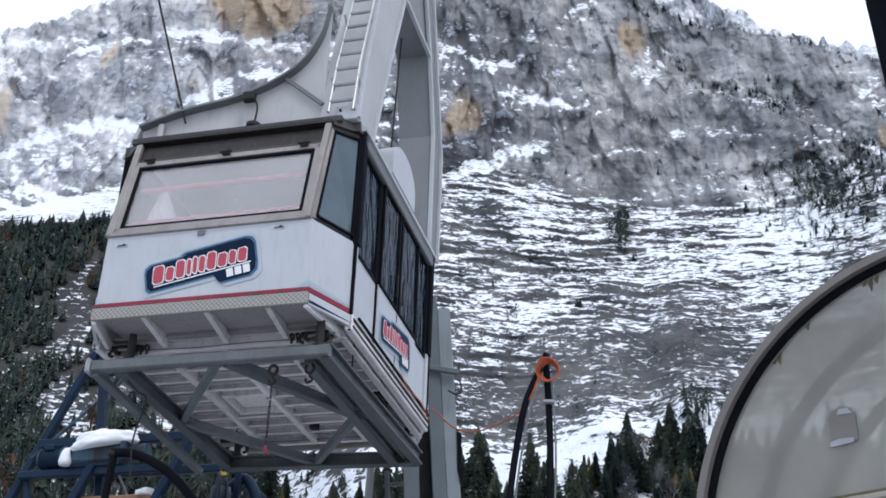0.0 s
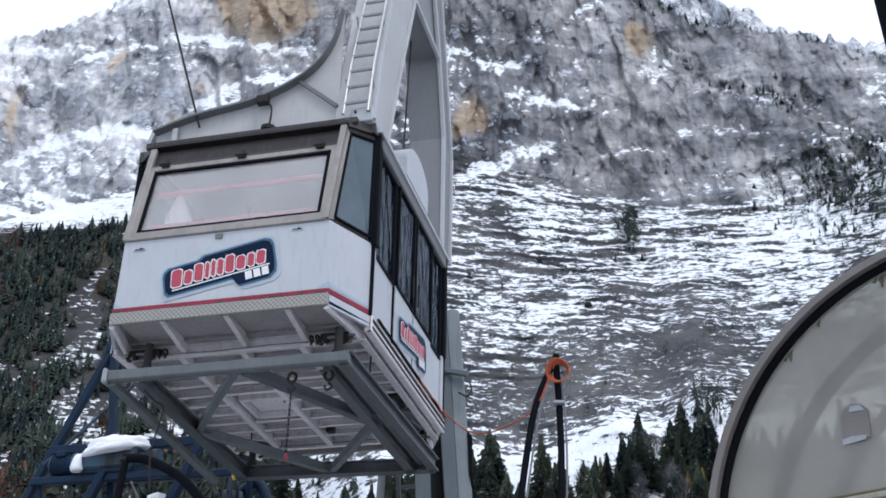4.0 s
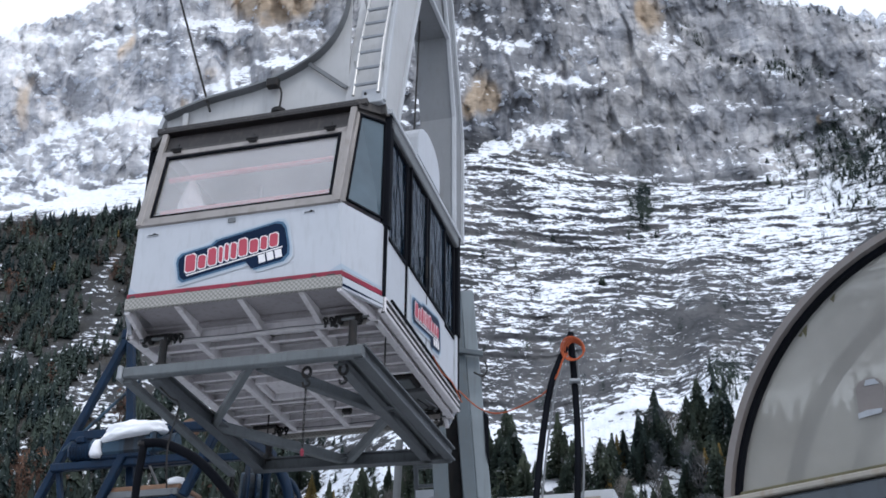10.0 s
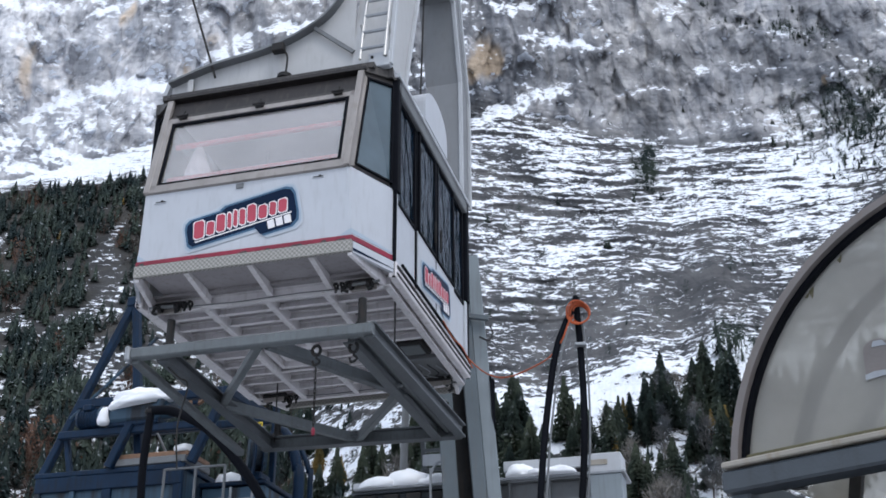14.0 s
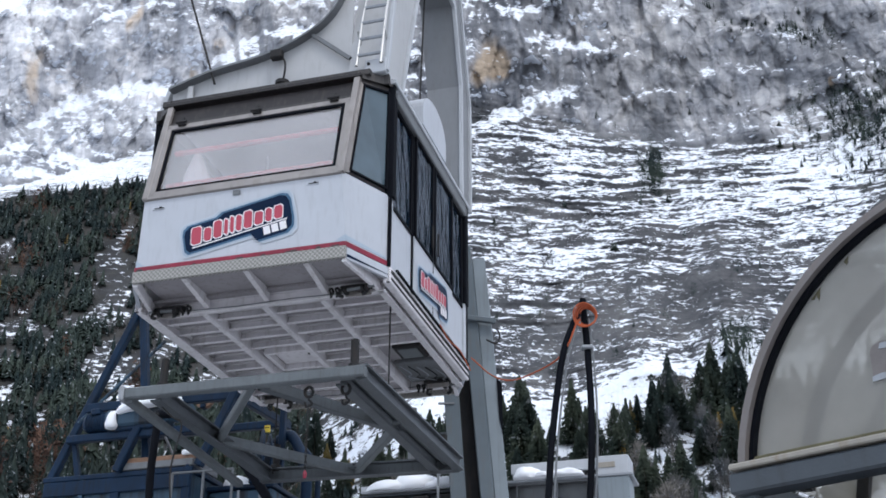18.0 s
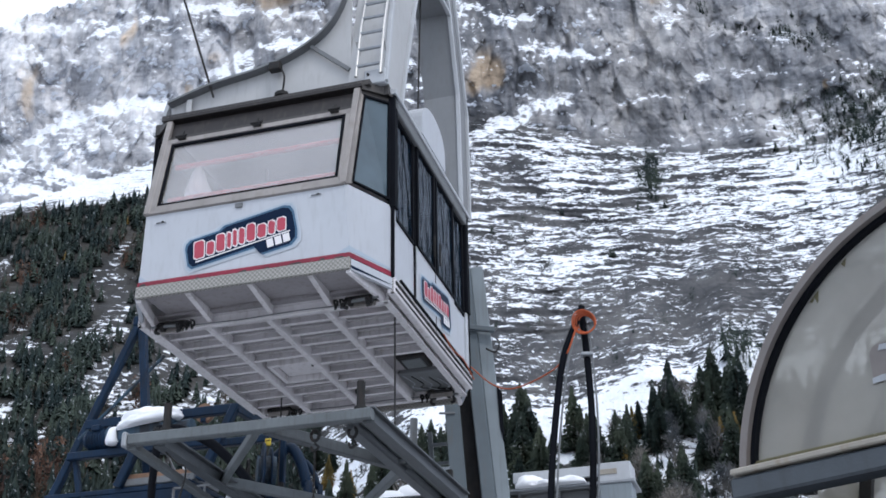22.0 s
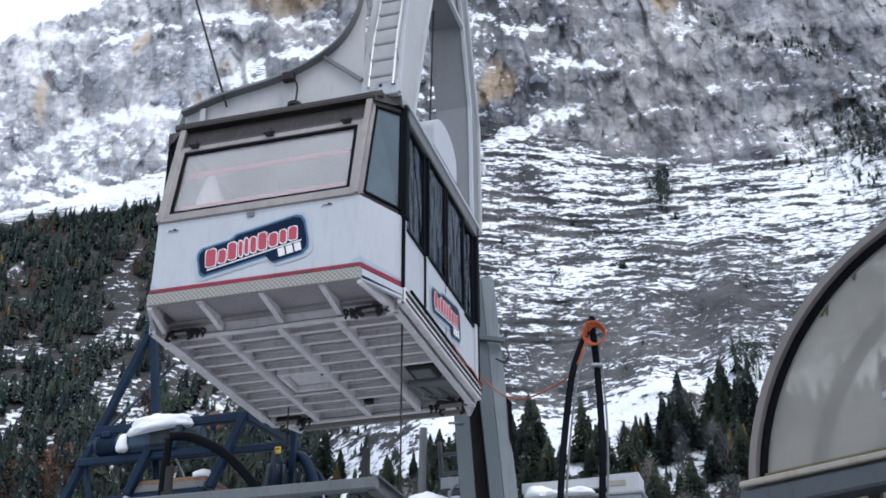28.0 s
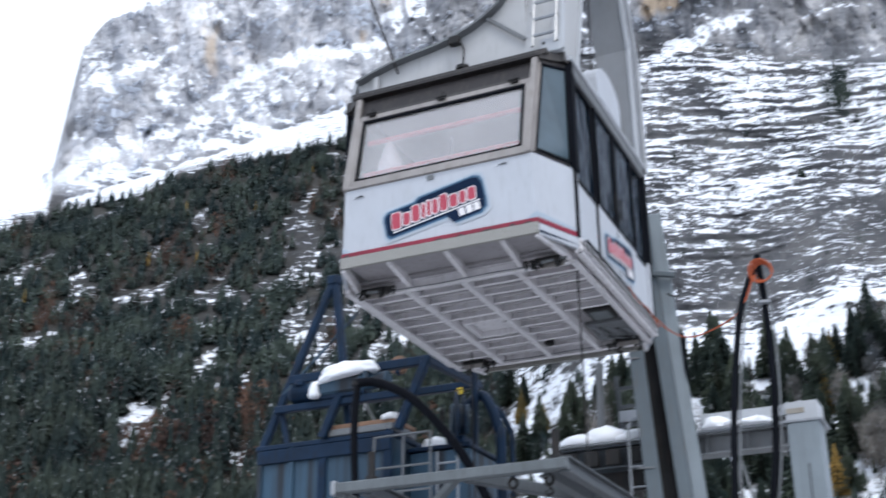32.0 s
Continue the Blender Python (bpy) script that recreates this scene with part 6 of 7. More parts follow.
# ---- the blue winch house ----
WO = Matrix.Translation((-5.5, 19.6, 0)) @ pose(0, 0, 0, 0, 0, YAW)
house = thing("winch_house", WO, "faded blue sheet-metal winch house with dark streaks", "building", kind="structure")
part("wall", block((-0.35, 1.3, 3.5), (2.6, 2.6, 7.0), 0.02), M_LBLUE, house, "streaked faded blue sheet wall")
for k, u in enumerate((-1.62, -0.98, -0.36, 0.26, 0.90)):
    part("wall_rib", block((u, -0.02, 3.5), (0.09 if k not in (2, 4) else 0.16, 0.06, 7.0), 0.01), M_LBLUE if k not in (2, 4) else M_BLUE, house)
part("roof_edge", block((-0.35, 1.3, 7.03), (2.72, 2.72, 0.09), 0.015), M_BLUE, house, "dark blue roof edge")
# block added for the dark stained band along the wall top
part("wall_top_band", block((-0.35, -0.035, 6.86), (2.64, 0.06, 0.24), 0.012), M_BLUE, house, "dark blue stained band along the wall top")
part("wall", block((1.55, 1.6, 3.4), (1.1, 2.0, 6.8), 0.02), M_LBLUE, house)
part("roof_edge", block((1.55, 1.6, 6.85), (1.18, 2.1, 0.07), 0.012), M_BLUE, house)
part("roof_plank", block((0.36, 0.45, 7.27), (1.25, 0.8, 0.09), 0.015), M_RUST, house, "rusty brown plank")
part("roof_plank", block((0.30, 0.4, 7.15), (1.4, 0.9, 0.12), 0.015), M_STEEL, house)
for u in (-0.35, 0.9):
    part("plank_bearer", block((u, 0.4, 7.13), (0.07, 0.9, 0.14), 0.01), M_BLUE, house)

winch = thing("winch_frame", WO @ Matrix.Translation((0, 0, 7.07)), "dark blue steel winch frame with pulleys on the winch house", "winch")
zb = 7.07
B = lambda u, v, z: Vector((u, v, z - zb))
for nm, a, c, w in (("leg", (-0.437, 0.3, 10.12), (-1.66, 0.1, 7.07), 0.13), ("leg", (-0.40, 0.3, 10.12), (0.05, 0.2, 7.07), 0.13), ("leg", (-0.437, 0.4, 10.0), (-1.0, 2.2, 7.07), 0.11),
                    ("leg", (1.58, 0.1, 8.30), (1.10, -0.05, 7.07), 0.14), ("leg", (-0.04, -0.05, 7.80), (-0.33, -0.1, 7.07), 0.14), ("leg", (2.05, 1.0, 8.30), (2.0, 1.1, 6.9), 0.10), ("leg", (-1.30, 0.1, 7.72), (-1.15, 0.1, 7.07), 0.09)):
    part(nm, beam(B(*a), B(*c), w, w, up=(0, 1, 0)), M_BLUE, winch)
for a, c, w, h in (((-1.16, 0.15, 8.27), (1.62, 0.15, 8.27), 0.13, 0.16), ((-1.36, 0.0, 7.70), (1.25, 0.0, 7.70), 0.13, 0.13), ((-1.0, 1.8, 8.27), (1.8, 1.8, 8.27), 0.12, 0.14), ((1.58, 0.1, 8.25), (1.75, 1.9, 8.25), 0.12, 0.14), ((-1.16, 0.1, 8.25), (-1.0, 1.9, 8.25), 0.1, 0.12)):
    part("cross_beam", beam(B(*a), B(*c), w, h), M_BLUE, winch)
part("tie_rod", tube([B(-1.28, 0.1, 8.02), B(0.06, 0.35, 9.45)], 0.028, 6), M_LBLUE, winch)
part("tie_rod", tube([B(-0.05, 0.1, 8.4), B(0.25, 1.2, 7.15)], 0.02, 6), M_GALV, winch)
part("apex_plate", block(B(-0.42, 0.3, 10.12), (0.24, 0.2, 0.18), 0.02), M_BLUE, winch)
for u in (-0.62, 0.72):
    pl = part("pulley", disc(B(u, 0.7, 8.45), (0, 1, 0), 0.17, 0.09, 22, hole=0.05), M_RUST, winch, "rusty rope pulley")
    part("pulley_yoke", block(B(u, 0.7, 8.36), (0.10, 0.16, 0.16), 0.015), M_BLUE, pl)
mo = part("motor", tube([B(-1.08, 0.05, 7.96), B(-1.02, 0.05, 7.96), B(-0.70, 0.05, 7.96), B(-0.64, 0.05, 7.96)], 0.17, 18, taper=[0.75, 1, 1, 0.9]), M_BLUE, winch, "finned blue electric motor")
for k in range(7):
    part("motor_fin", disc(B(-1.0 + 0.05 * k, 0.05, 7.96), (1, 0, 0), 0.185, 0.014, 20), M_BLUE, mo)
part("terminal_box", block(B(-0.84, -0.06, 8.12), (0.16, 0.14, 0.10), 0.015), M_BLUE, mo)
gb = part("gearbox", block(B(-0.05, 0.05, 7.97), (1.05, 0.36, 0.30), 0.05), M_LBLUE, winch, "light blue gearbox")
part("gearbox_flange", disc(B(-0.60, 0.05, 7.97), (1, 0, 0), 0.2, 0.06, 20), M_LBLUE, gb)
part("gearbox_end", tube([B(0.46, 0.05, 7.98), B(0.86, 0.05, 8.02)], 0.13, 14), M_LBLUE, gb)
part("gearbox_foot", block(B(0.0, 0.05, 7.80), (0.9, 0.3, 0.08), 0.02), M_BLUE, gb)
part("gearbox_rib", block(B(0.50, 0.0, 8.05), (0.12, 0.34, 0.24), 0.03), M_LBLUE, gb)

reel = thing("rope_reel", WO @ Matrix.Translation((1.90, 0.6, 6.87)), "blue flanged rope reel on the winch house", "rope reel")
for v in (-0.06, 0.22):
    part("flange", disc((0, v, 0.45), (0.85, 0.5, 0), 0.44, 0.03, 30, hole=0.1), M_BLUE, reel)
part("drum", disc((0, 0.08, 0.45), (0.85, 0.5, 0), 0.26, 0.3, 24), M_LBLUE, reel)
part("stand", block((0, 0.08, 0.06), (0.35, 0.4, 0.12), 0.02), M_BLUE, reel)
part("hand_wheel", tube([Vector((-0.22, -0.14, 0.42)) + Vector((0.10 * math.cos(a), -0.16 * math.cos(a), 0.2 * math.sin(a))) for a in (2 * math.pi * k / 16 for k in range(16))], 0.02, 6, closed=True), M_OLD, reel)
sg_ = thing("yellow_sign", WO @ Matrix.Translation((2.02, 0.45, 7.74)), "small yellow warning plate on the reel", "sign")
part("plate", block((0, 0.0, 0), (0.10, 0.02, 0.12), 0.004), M_YELLOW, sg_)
part("plate_bar", block((0, -0.012, 0.02), (0.08, 0.006, 0.015), 0), M_DARK, sg_)

arc = thing("blue_pipe_bow", WO @ Matrix.Translation((2.08, 1.2, 6.87)), "thick dark blue curved pipe bow", "pipe")
part("pipe", tube(curve_pts([(-0.30, 0, 0.80), (0.0, 0, 0.98), (0.20, 0, 0.72), (0.32, 0, 0.30), (0.36, 0, -0.3), (0.36, 0, -6.8)], 6), 0.095, 10), M_BLUE, arc, smooth=True)
part("pipe", tube(curve_pts([(0.05, 0.2, 0.85), (0.28, 0.2, 0.70), (0.45, 0.2, 0.30), (0.48, 0.2, -0.3), (0.48, 0.2, -6.8)], 6), 0.05, 10), M_BLUE, arc, smooth=True)

rail = thing("handrail", WO @ Matrix.Translation((1.4, -0.55, 0)), "light grey tubular handrail beside the winch house", "railing")
for z in (6.82, 6.30, 5.9):
    part("rail", tube([(-0.47, 0, z), (0.55, 0, z)], 0.020, 8), M_STEEL, rail)
for u in (-0.47, 0.06, 0.55):
    part("post", tube([(u, 0, 0.0), (u, 0, 6.82)], 0.022, 8), M_STEEL, rail)
part("walkway", block((0.0, 0.3, 5.05), (1.3, 0.9, 0.06), 0.01), M_STEEL, rail)
for k in range(4):
    part("rung", tube([(0.62, 0.1, 5.4 + 0.3 * k), (0.98, 0.1, 5.4 + 0.3 * k)], 0.018, 6), M_GALV, rail)
for u in (0.62, 0.98):
    part("ladder_side", tube([(u, 0.1, 0.0), (u, 0.1, 6.5)], 0.022, 6), M_GALV, rail)

hose = thing("black_hose", WO @ Matrix.Translation((1.02, -0.85, 0)), "thick black rubber hose arching beside the winch house", "hose")
part("hose_run", tube(curve_pts([(-0.20, 0, 0.0), (-0.22, 0, 5.0), (-0.30, 0, 6.7), (-0.26, 0, 7.68)], 5), 0.062, 10), M_DARK, hose, smooth=True)
part("hose_run", tube(curve_pts([(-0.28, 0, 7.70), (0.12, 0, 7.65), (0.70, 0, 7.34), (1.22, 0, 6.82), (1.62, 0, 6.30), (2.0, 0.05, 5.6), (2.3, 0.1, 4.8), (2.5, 0.1, 3.0), (2.5, 0.1, 0.0)], 6), 0.075, 10), M_DARK, hose, smooth=True)
part("hose_clamp", block((-0.27, 0, 7.68), (0.15, 0.15, 0.10), 0.03), M_OLD, hose)

snow1 = tagged(new("snow_mound", mesh_of(lump((0, 0, 0), (0.62, 0.30, 0.19), 3, 4, flat=0.5), "snow_heap", M_SNOW, True)), "thick heap of fresh snow on the gearbox", "snow")
snow1.matrix_world = WO @ Matrix.Translation((0.08, 0.0, 8.08)) @ pose(0, 0, 0, 0, -7, 0)
for k, (u, v, z, s) in enumerate(((-0.50, -0.14, 7.84, (0.10, 0.10, 0.26)), (0.85, 0.2, 7.32, (0.18, 0.22, 0.12)), (1.35, 0.9, 6.9, (0.26, 0.28, 0.2)), (1.8, 0.75, 6.90, (0.2, 0.2, 0.16)))):
    so = tagged(new("snow_patch", mesh_of(lump((0, 0, 0), s, 5 + k, 2), "snow_patch", M_SNOW, True)), "small heap of snow on steelwork", "snow", "snow heaps")
    so.matrix_world = WO @ Matrix.Translation((u, v, z - s[2] * 0.2))

# ---- the pylon legs behind the cabin ----
pylon = thing("pylon_leg", pose(0, 18.0, 0), "tall blue-grey steel pylon leg with dark recess, leaning slightly", "pylon")


def lean(x5, slope, z):
    return x5 - slope * (z - 4.76)


def stilt(xa, xb, y, d, sl, z1, nm, mt, lab=""):
    a = []
    bm = bmesh.new()
    for z in (0.0, z1):
        a.append([bm.verts.new((lean(x, sl, z), yy, z)) for x, yy in ((xa, y), (xb, y), (xb, y + d), (xa, y + d))])
    for i in range(4):
        j = (i + 1) % 4
        bm.faces.new((a[0][i], a[0][j], a[1][j], a[1][i]))
    bm.faces.new(a[0][::-1]), bm.faces.new(a[1])
    bmesh.ops.bevel(bm, geom=bm.edges[:], offset=0.012, segments=1, affect="EDGES")
    return part(nm, bm, mt, pylon, lab)


stilt(-0.33, -0.10, -0.1, 0.30, 0.062, 8.0, "flange", M_PYLON)
stilt(0.13, 0.33, -0.15, 0.30, 0.078, 10.2, "flange", M_PYLON)
# side face of the same leg in lighter grey, its light put into the colour
stilt(0.332, 0.54, -0.10, 0.6, 0.078, 10.0, "lit_side", M_PILLAR, "side face of the leg, coloured lighter as lit")
# web in black: the shade inside the recess is put into its colour
stilt(-0.10, 0.13, 0.12, 0.05, 0.07, 8.2, "web", M_OLD, "recessed web coloured black for its shade")
for z in (5.9, 7.6):
    part("joint_plate", block((lean(-0.30, 0.062, z), -0.11, z), (0.24, 0.03, 0.03), 0.004), M_STEEL, pylon)
part("hook_plate", slab([(0.31, -0.12, 7.35), (0.36, -0.12, 7.15), (0.36, -0.12, 7.9), (0.28, -0.12, 8.0)], 0.05), M_DARK, pylon, "black curved hook plate")
part("hook", tube(curve_pts([(0.14, -0.2, 8.58), (0.28, -0.25, 8.5), (0.34, -0.25, 8.62), (0.30, -0.22, 8.75)], 4), 0.014, 6), M_OLD, pylon)
part("arm", beam((-0.2, -0.2, 8.95), (0.28, -0.2, 8.88), 0.08, 0.08), M_PYLON, pylon)

# ---- the platform girder beside the pylon ----
GO = Matrix.Translation((0.49, 18.0, 0)) @ pose(0, 0, 0, 0, 0, YAW)
girder = thing("platform_girder", GO, "grey steel platform girder with guard rail and pillar", "girder", kind="structure")
part("beam", ibeam((-0.30, 0.2, 6.25), (1.66, 0.2, 6.25), 0.30, 0.32, 0.03), M_STEEL, girder, "deep grey girder")
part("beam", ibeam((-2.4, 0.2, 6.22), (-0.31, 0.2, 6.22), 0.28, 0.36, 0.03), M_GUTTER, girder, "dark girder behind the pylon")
for u in (-2.1, -1.75, -1.4, -1.05, -0.7):
    part("cable_box", block((u, 0.03, 6.20), (0.22, 0.10, 0.24), 0.01), M_OLD, girder)
part("top_plate", block((-0.3, 0.35, 6.43), (4.1, 0.7, 0.04), 0.008), M_GALV, girder)
part("upper_rail", block((0.80, 0.14, 6.64), (1.70, 0.06, 0.16), 0.01), M_FLANGE, girder, "pale upper rail")
part("upper_rail", block((-1.6, 0.55, 6.62), (1.9, 0.06, 0.10), 0.01), M_FLANGE, girder)
# black strip put into the gap below the rail to stand for its shade
part("gap_shade", block((0.80, 0.20, 6.51), (1.5, 0.05, 0.12), 0.004), M_OLD, girder)
part("pillar", block((1.47, 0.25, 3.2), (0.46, 0.46, 6.42), 0.012), M_PILLAR, girder, "blue-grey square pillar")
part("pillar_seam", block((1.49, 0.015, 3.0), (0.012, 0.012, 5.6), 0), M_OLD, girder)
part("pillar_cap", block((1.47, 0.25, 6.565), (0.47, 0.47, 0.30), 0.01), M_FLANGE, girder, "pale pillar head with rust stain")
part("rust_stain", block((1.38, 0.008, 6.58), (0.26, 0.012, 0.08), 0.004), M_BEIGE, girder)
for u in (0.05, 0.65, 1.1):
    part("stiffener", block((u, 0.1, 6.25), (0.015, 0.14, 0.27), 0), M_STEEL, girder)
part("understructure", block((-1.5, 0.5, 5.9), (1.7, 0.3, 0.34), 0.01), M_OLD, girder)
for u in (-2.3, -1.55, -0.9):
    part("support_post", block((u, 0.5, 2.9), (0.12, 0.12, 5.8), 0.01), M_STEEL, girder)
part("brace", beam((-2.3, 0.5, 3.4), (-0.95, 0.5, 5.7), 0.08, 0.08), M_STEEL, girder)
for k, (u, s) in enumerate(((0.22, (0.22, 0.22, 0.16)), (0.80, (0.26, 0.2, 0.10)), (0.48, (0.2, 0.2, 0.07)), (-1.95, (0.36, 0.3, 0.16)), (-1.55, (0.34, 0.28, 0.24)), (-1.15, (0.30, 0.24, 0.15)))):
    so = tagged(new("snow_patch", mesh_of(lump((0, 0, 0), s, 15 + k, 3), "snow_patch", M_SNOW, True)), "small heap of snow on steelwork", "snow", "snow heaps")
    so.matrix_world = GO @ Matrix.Translation((u, 0.20 if u < 0 else 0.02, 6.45 - s[2] * 0.05))

ladder = thing("access_ladder", GO @ Matrix.Translation((-1.3, 0.9, 0)), "grey steel access ladder behind the pylon", "ladder")
for u, du in ((-0.26, 0.0), (0.17, 0.0)):
    part("side_rail", beam((u + 0.50, 0, 0.0), (u, 0, 7.75), 0.07, 0.05, up=(0, 1, 0)), M_CRADLED, ladder)
for k in range(24):
    z = 0.4 + 0.31 * k
    x = 0.5 * (1 - z / 7.75)
    part("rung", beam((-0.26 + x, 0, z), (0.17 + x, 0, z), 0.06, 0.05), M_CRADLED, ladder)
part("plate", block((-0.05, -0.05, 7.05), (0.34, 0.03, 0.18), 0.004), M_FLANGE, ladder)
lad2 = thing("small_ladder", GO @ Matrix.Translation((-0.95, -0.15, 0)), "light grey tubular ladder with hooped top", "ladder")
part("hoop", tube(curve_pts([(-0.14, 0, 0.0), (-0.14, 0, 6.0), (-0.13, 0, 6.55), (0, 0, 6.72), (0.13, 0, 6.55), (0.14, 0, 6.0), (0.14, 0, 0.0)], 5), 0.02, 8), M_GALV, lad2)
for k in range(19):
    part("rung", tube([(-0.14, 0, 0.4 + 0.31 * k), (0.14, 0, 0.4 + 0.31 * k)], 0.015, 6), M_GALV, lad2)
stay = thing("stay_post", GO @ Matrix.Translation((-1.75, 0.6, 0)), "slanted grey stay post", "post")
part("post", tube([(-0.18, 0, 0), (0.02, 0, 7.9)], 0.06, 10), M_STEEL, stay)

# ---- the black pipe bow with the orange line ----
bow = thing("pipe_bow", pose(0.96, 12.45, -0.03), "black bent pipe bow with grey sheen, narrow loop", "pipe post")
part("pipe", tube(curve_pts([(-0.50, 0, 0.0), (-0.42, 0, 1.8), (-0.33, 0, 3.83), (-0.25, 0, 4.98), (-0.16, 0, 5.75), (-0.04, 0, 6.40), (0.14, 0, 6.84), (0.185, 0, 6.97)], 7), 0.036, 12), M_DARK, bow, smooth=True)
part("pipe", tube(curve_pts([(-0.15, 0.06, 0.0), (-0.08, 0.06, 1.8), (0.02, 0.06, 3.82), (0.16, 0.06, 4.84), (0.215, 0.06, 5.67), (0.21, 0.06, 6.36), (0.19, 0.06, 6.80), (0.18, 0.03, 6.97)], 7), 0.036, 12), M_DARK, bow, smooth=True)
part("cable_clip", block((0.205, 0.03, 6.42), (0.12, 0.12, 0.035), 0.008), M_GALV, bow)
# thin grey tubes added along both pipes to draw their sheen
part("sheen_tube", tube(curve_pts([(-0.44, -0.03, 0.0), (-0.36, -0.03, 1.8), (-0.27, -0.03, 3.83), (-0.19, -0.03, 4.98), (-0.10, -0.03, 5.75), (0.02, -0.03, 6.40), (0.14, -0.02, 6.70)], 7), 0.011, 8), M_STEEL, bow)
part("sheen_tube", tube(curve_pts([(-0.09, 0.02, 0.0), (-0.02, 0.02, 1.8), (0.08, 0.02, 3.82), (0.215, 0.02, 4.84), (0.27, 0.02, 5.67), (0.262, 0.02, 6.36), (0.235, 0.02, 6.75)], 7), 0.011, 8), M_STEEL, bow)
part("stay", slab([(-0.24, 0.1, 4.95), (-0.22, 0.1, 4.80), (0.75, 0.1, 0.0), (0.95, 0.1, 0.0)], 0.06), M_STEEL, bow, "galvanised slanted stay")
part("stay", slab([(-0.24, 0.1, 4.95), (-0.25, 0.1, 4.70), (-0.06, 0.1, 0.0), (0.02, 0.1, 0.0)], 0.05), M_STEEL, bow)
coil = thing("orange_rope", pose(1.15, 12.40, 6.73), "thin orange rope coiled at the bow and sagging to the cabin", "rope")
for k in range(4):
    rr = 0.125 - 0.012 * k
    part("coil", tube([Vector((rr * math.cos(a) + 0.01 * k, -0.02 + 0.02 * k + 0.02 * math.sin(2 * a), (rr + 0.01) * math.sin(a))) for a in (2 * math.pi * j / 24 for j in range(24))], 0.009, 6, closed=True), M_ORANGE, coil)
RO = Vector((1.15, 12.40, 6.73))
sag = [Vector(p) - RO for p in ((1.06, 12.36, 6.66), (1.03, 12.37, 6.57), (0.94, 12.45, 6.38), (0.79, 12.8, 6.33), (0.43, 13.6, 6.44), (0.18, 14.3, 6.74), (-0.08, 15.2, 7.31))]
part("line", tube(curve_pts(sag, 8), 0.009, 6), M_ORANGE, coil, smooth=True)

# ---- the vaulted canopy beside the camera ----
C0 = Vector((1.212, 5.67, 3.17))
CM = Matrix(((0.763, 0.646, 0, C0.x), (-0.646, 0.763, 0, C0.y), (0, 0, 1, C0.z), (0, 0, 0, 1)))
canopy = thing("vaulted_canopy", CM @ Matrix.Translation((1.25, 0, -C0.z)), "barrel-vaulted canopy of grey weathered plastic sheet in metal rims", "canopy", kind="structure")
CZ = C0.z
RAD = 1.242


def arch(r, y, a0=-0.095, n=40):
    return [(-r * math.cos(a0 + (math.pi - 2 * a0) * k / n), y, CZ - 0.12 + r * math.sin(a0 + (math.pi - 2 * a0) * k / n)) for k in range(n + 1)]


def arch_band(r0, r1, y0, y1, name, mt, lab="", a0=0.095):
    b = bmesh.new()
    rows = [[b.verts.new(p) for p in arch(r, y, a0)] for r, y in ((r0, y0), (r1, y0), (r1, y1), (r0, y1))]
    for i in range(4):
        p, q = rows[i], rows[(i + 1) % 4]
        for j in range(len(p) - 1):
            b.faces.new((p[j], p[j + 1], q[j + 1], q[j]))
    for j in (0, -1):
        b.faces.new([r[j] for r in rows])
    return part(name, b, mt, canopy, lab, smooth=False)


b = bmesh.new()
mid = [b.verts.new(p) for p in arch(RAD - 0.05, 0.02, 0.097)]
cen = b.verts.new((0, 0.02, CZ + 0.0))
for j in range(len(mid) - 1):
    b.faces.new((mid[j], mid[j + 1], cen))
es = part("end_sheet", b, M_VAULT, canopy, "dull grey translucent end sheet")
es.visible_shadow = False
arch_band(RAD - 0.026, RAD + 0.010, -0.05, 0.07, "outer_rim", M_GUT, "brown-grey metal rim")
arch_band(RAD - 0.046, RAD - 0.027, -0.015, 0.05, "rim_seal", M_DARK, "dark rim seal")
vs = arch_band(RAD - 0.01, RAD, 0.07, 4.2, "vault_sheet", M_VAULT, "dull grey translucent vault sheet")
vs.visible_shadow = False
for y in (0.50, 1.12, 1.74, 2.36, 2.98, 3.6, 4.2):
    arch_band(RAD - 0.075, RAD - 0.012, y, y + 0.04, "rib", M_OLD, "grey arched rib")
for k, (x, dz) in enumerate(((-0.80, 0.0), (-0.775, 0.0), (-0.62, 0.0), (-0.33, 0.0), (-0.30, 0.0), (-0.27, 0.0), (-0.02, 0), (0.02, 0))):
    z = CZ - 0.12 + math.sqrt((RAD - 0.064) ** 2 - x * x)
    hgt = 0.018 + 0.05 * (((k * 37 + 11) % 10) / 10) ** 2
    part("moss_streak", slab([(x - 0.014, 0.012, z - 0.014), (x - 0.002, 0.012, z - hgt), (x + 0.004, 0.012, z - 0.8 * hgt), (x + 0.012, 0.012, z + 0.008)], 0.004), M_MOSS, canopy, "brown moss streak under the rim")
part("sill", block((0, -0.02, CZ + 0.0), (2.56, 0.12, 0.028), 0.006), M_BEIGE, canopy, "stained beige sill")
part("sill_dirt", block((0, 0.0, CZ + 0.03), (2.36, 0.05, 0.03), 0.01), M_MOSS, canopy)
part("gutter_beam", block((0, 0.0, CZ - 0.075), (2.58, 0.14, 0.10), 0.012), M_GUTTER, canopy, "blue-grey edge beam")
part("gutter_beam", block((-1.24, 2.1, CZ - 0.14), (0.10, 4.2, 0.20), 0.012), M_PYLON, canopy)
part("gutter_beam", block((1.24, 2.1, CZ - 0.14), (0.10, 4.2, 0.20), 0.012), M_PYLON, canopy)
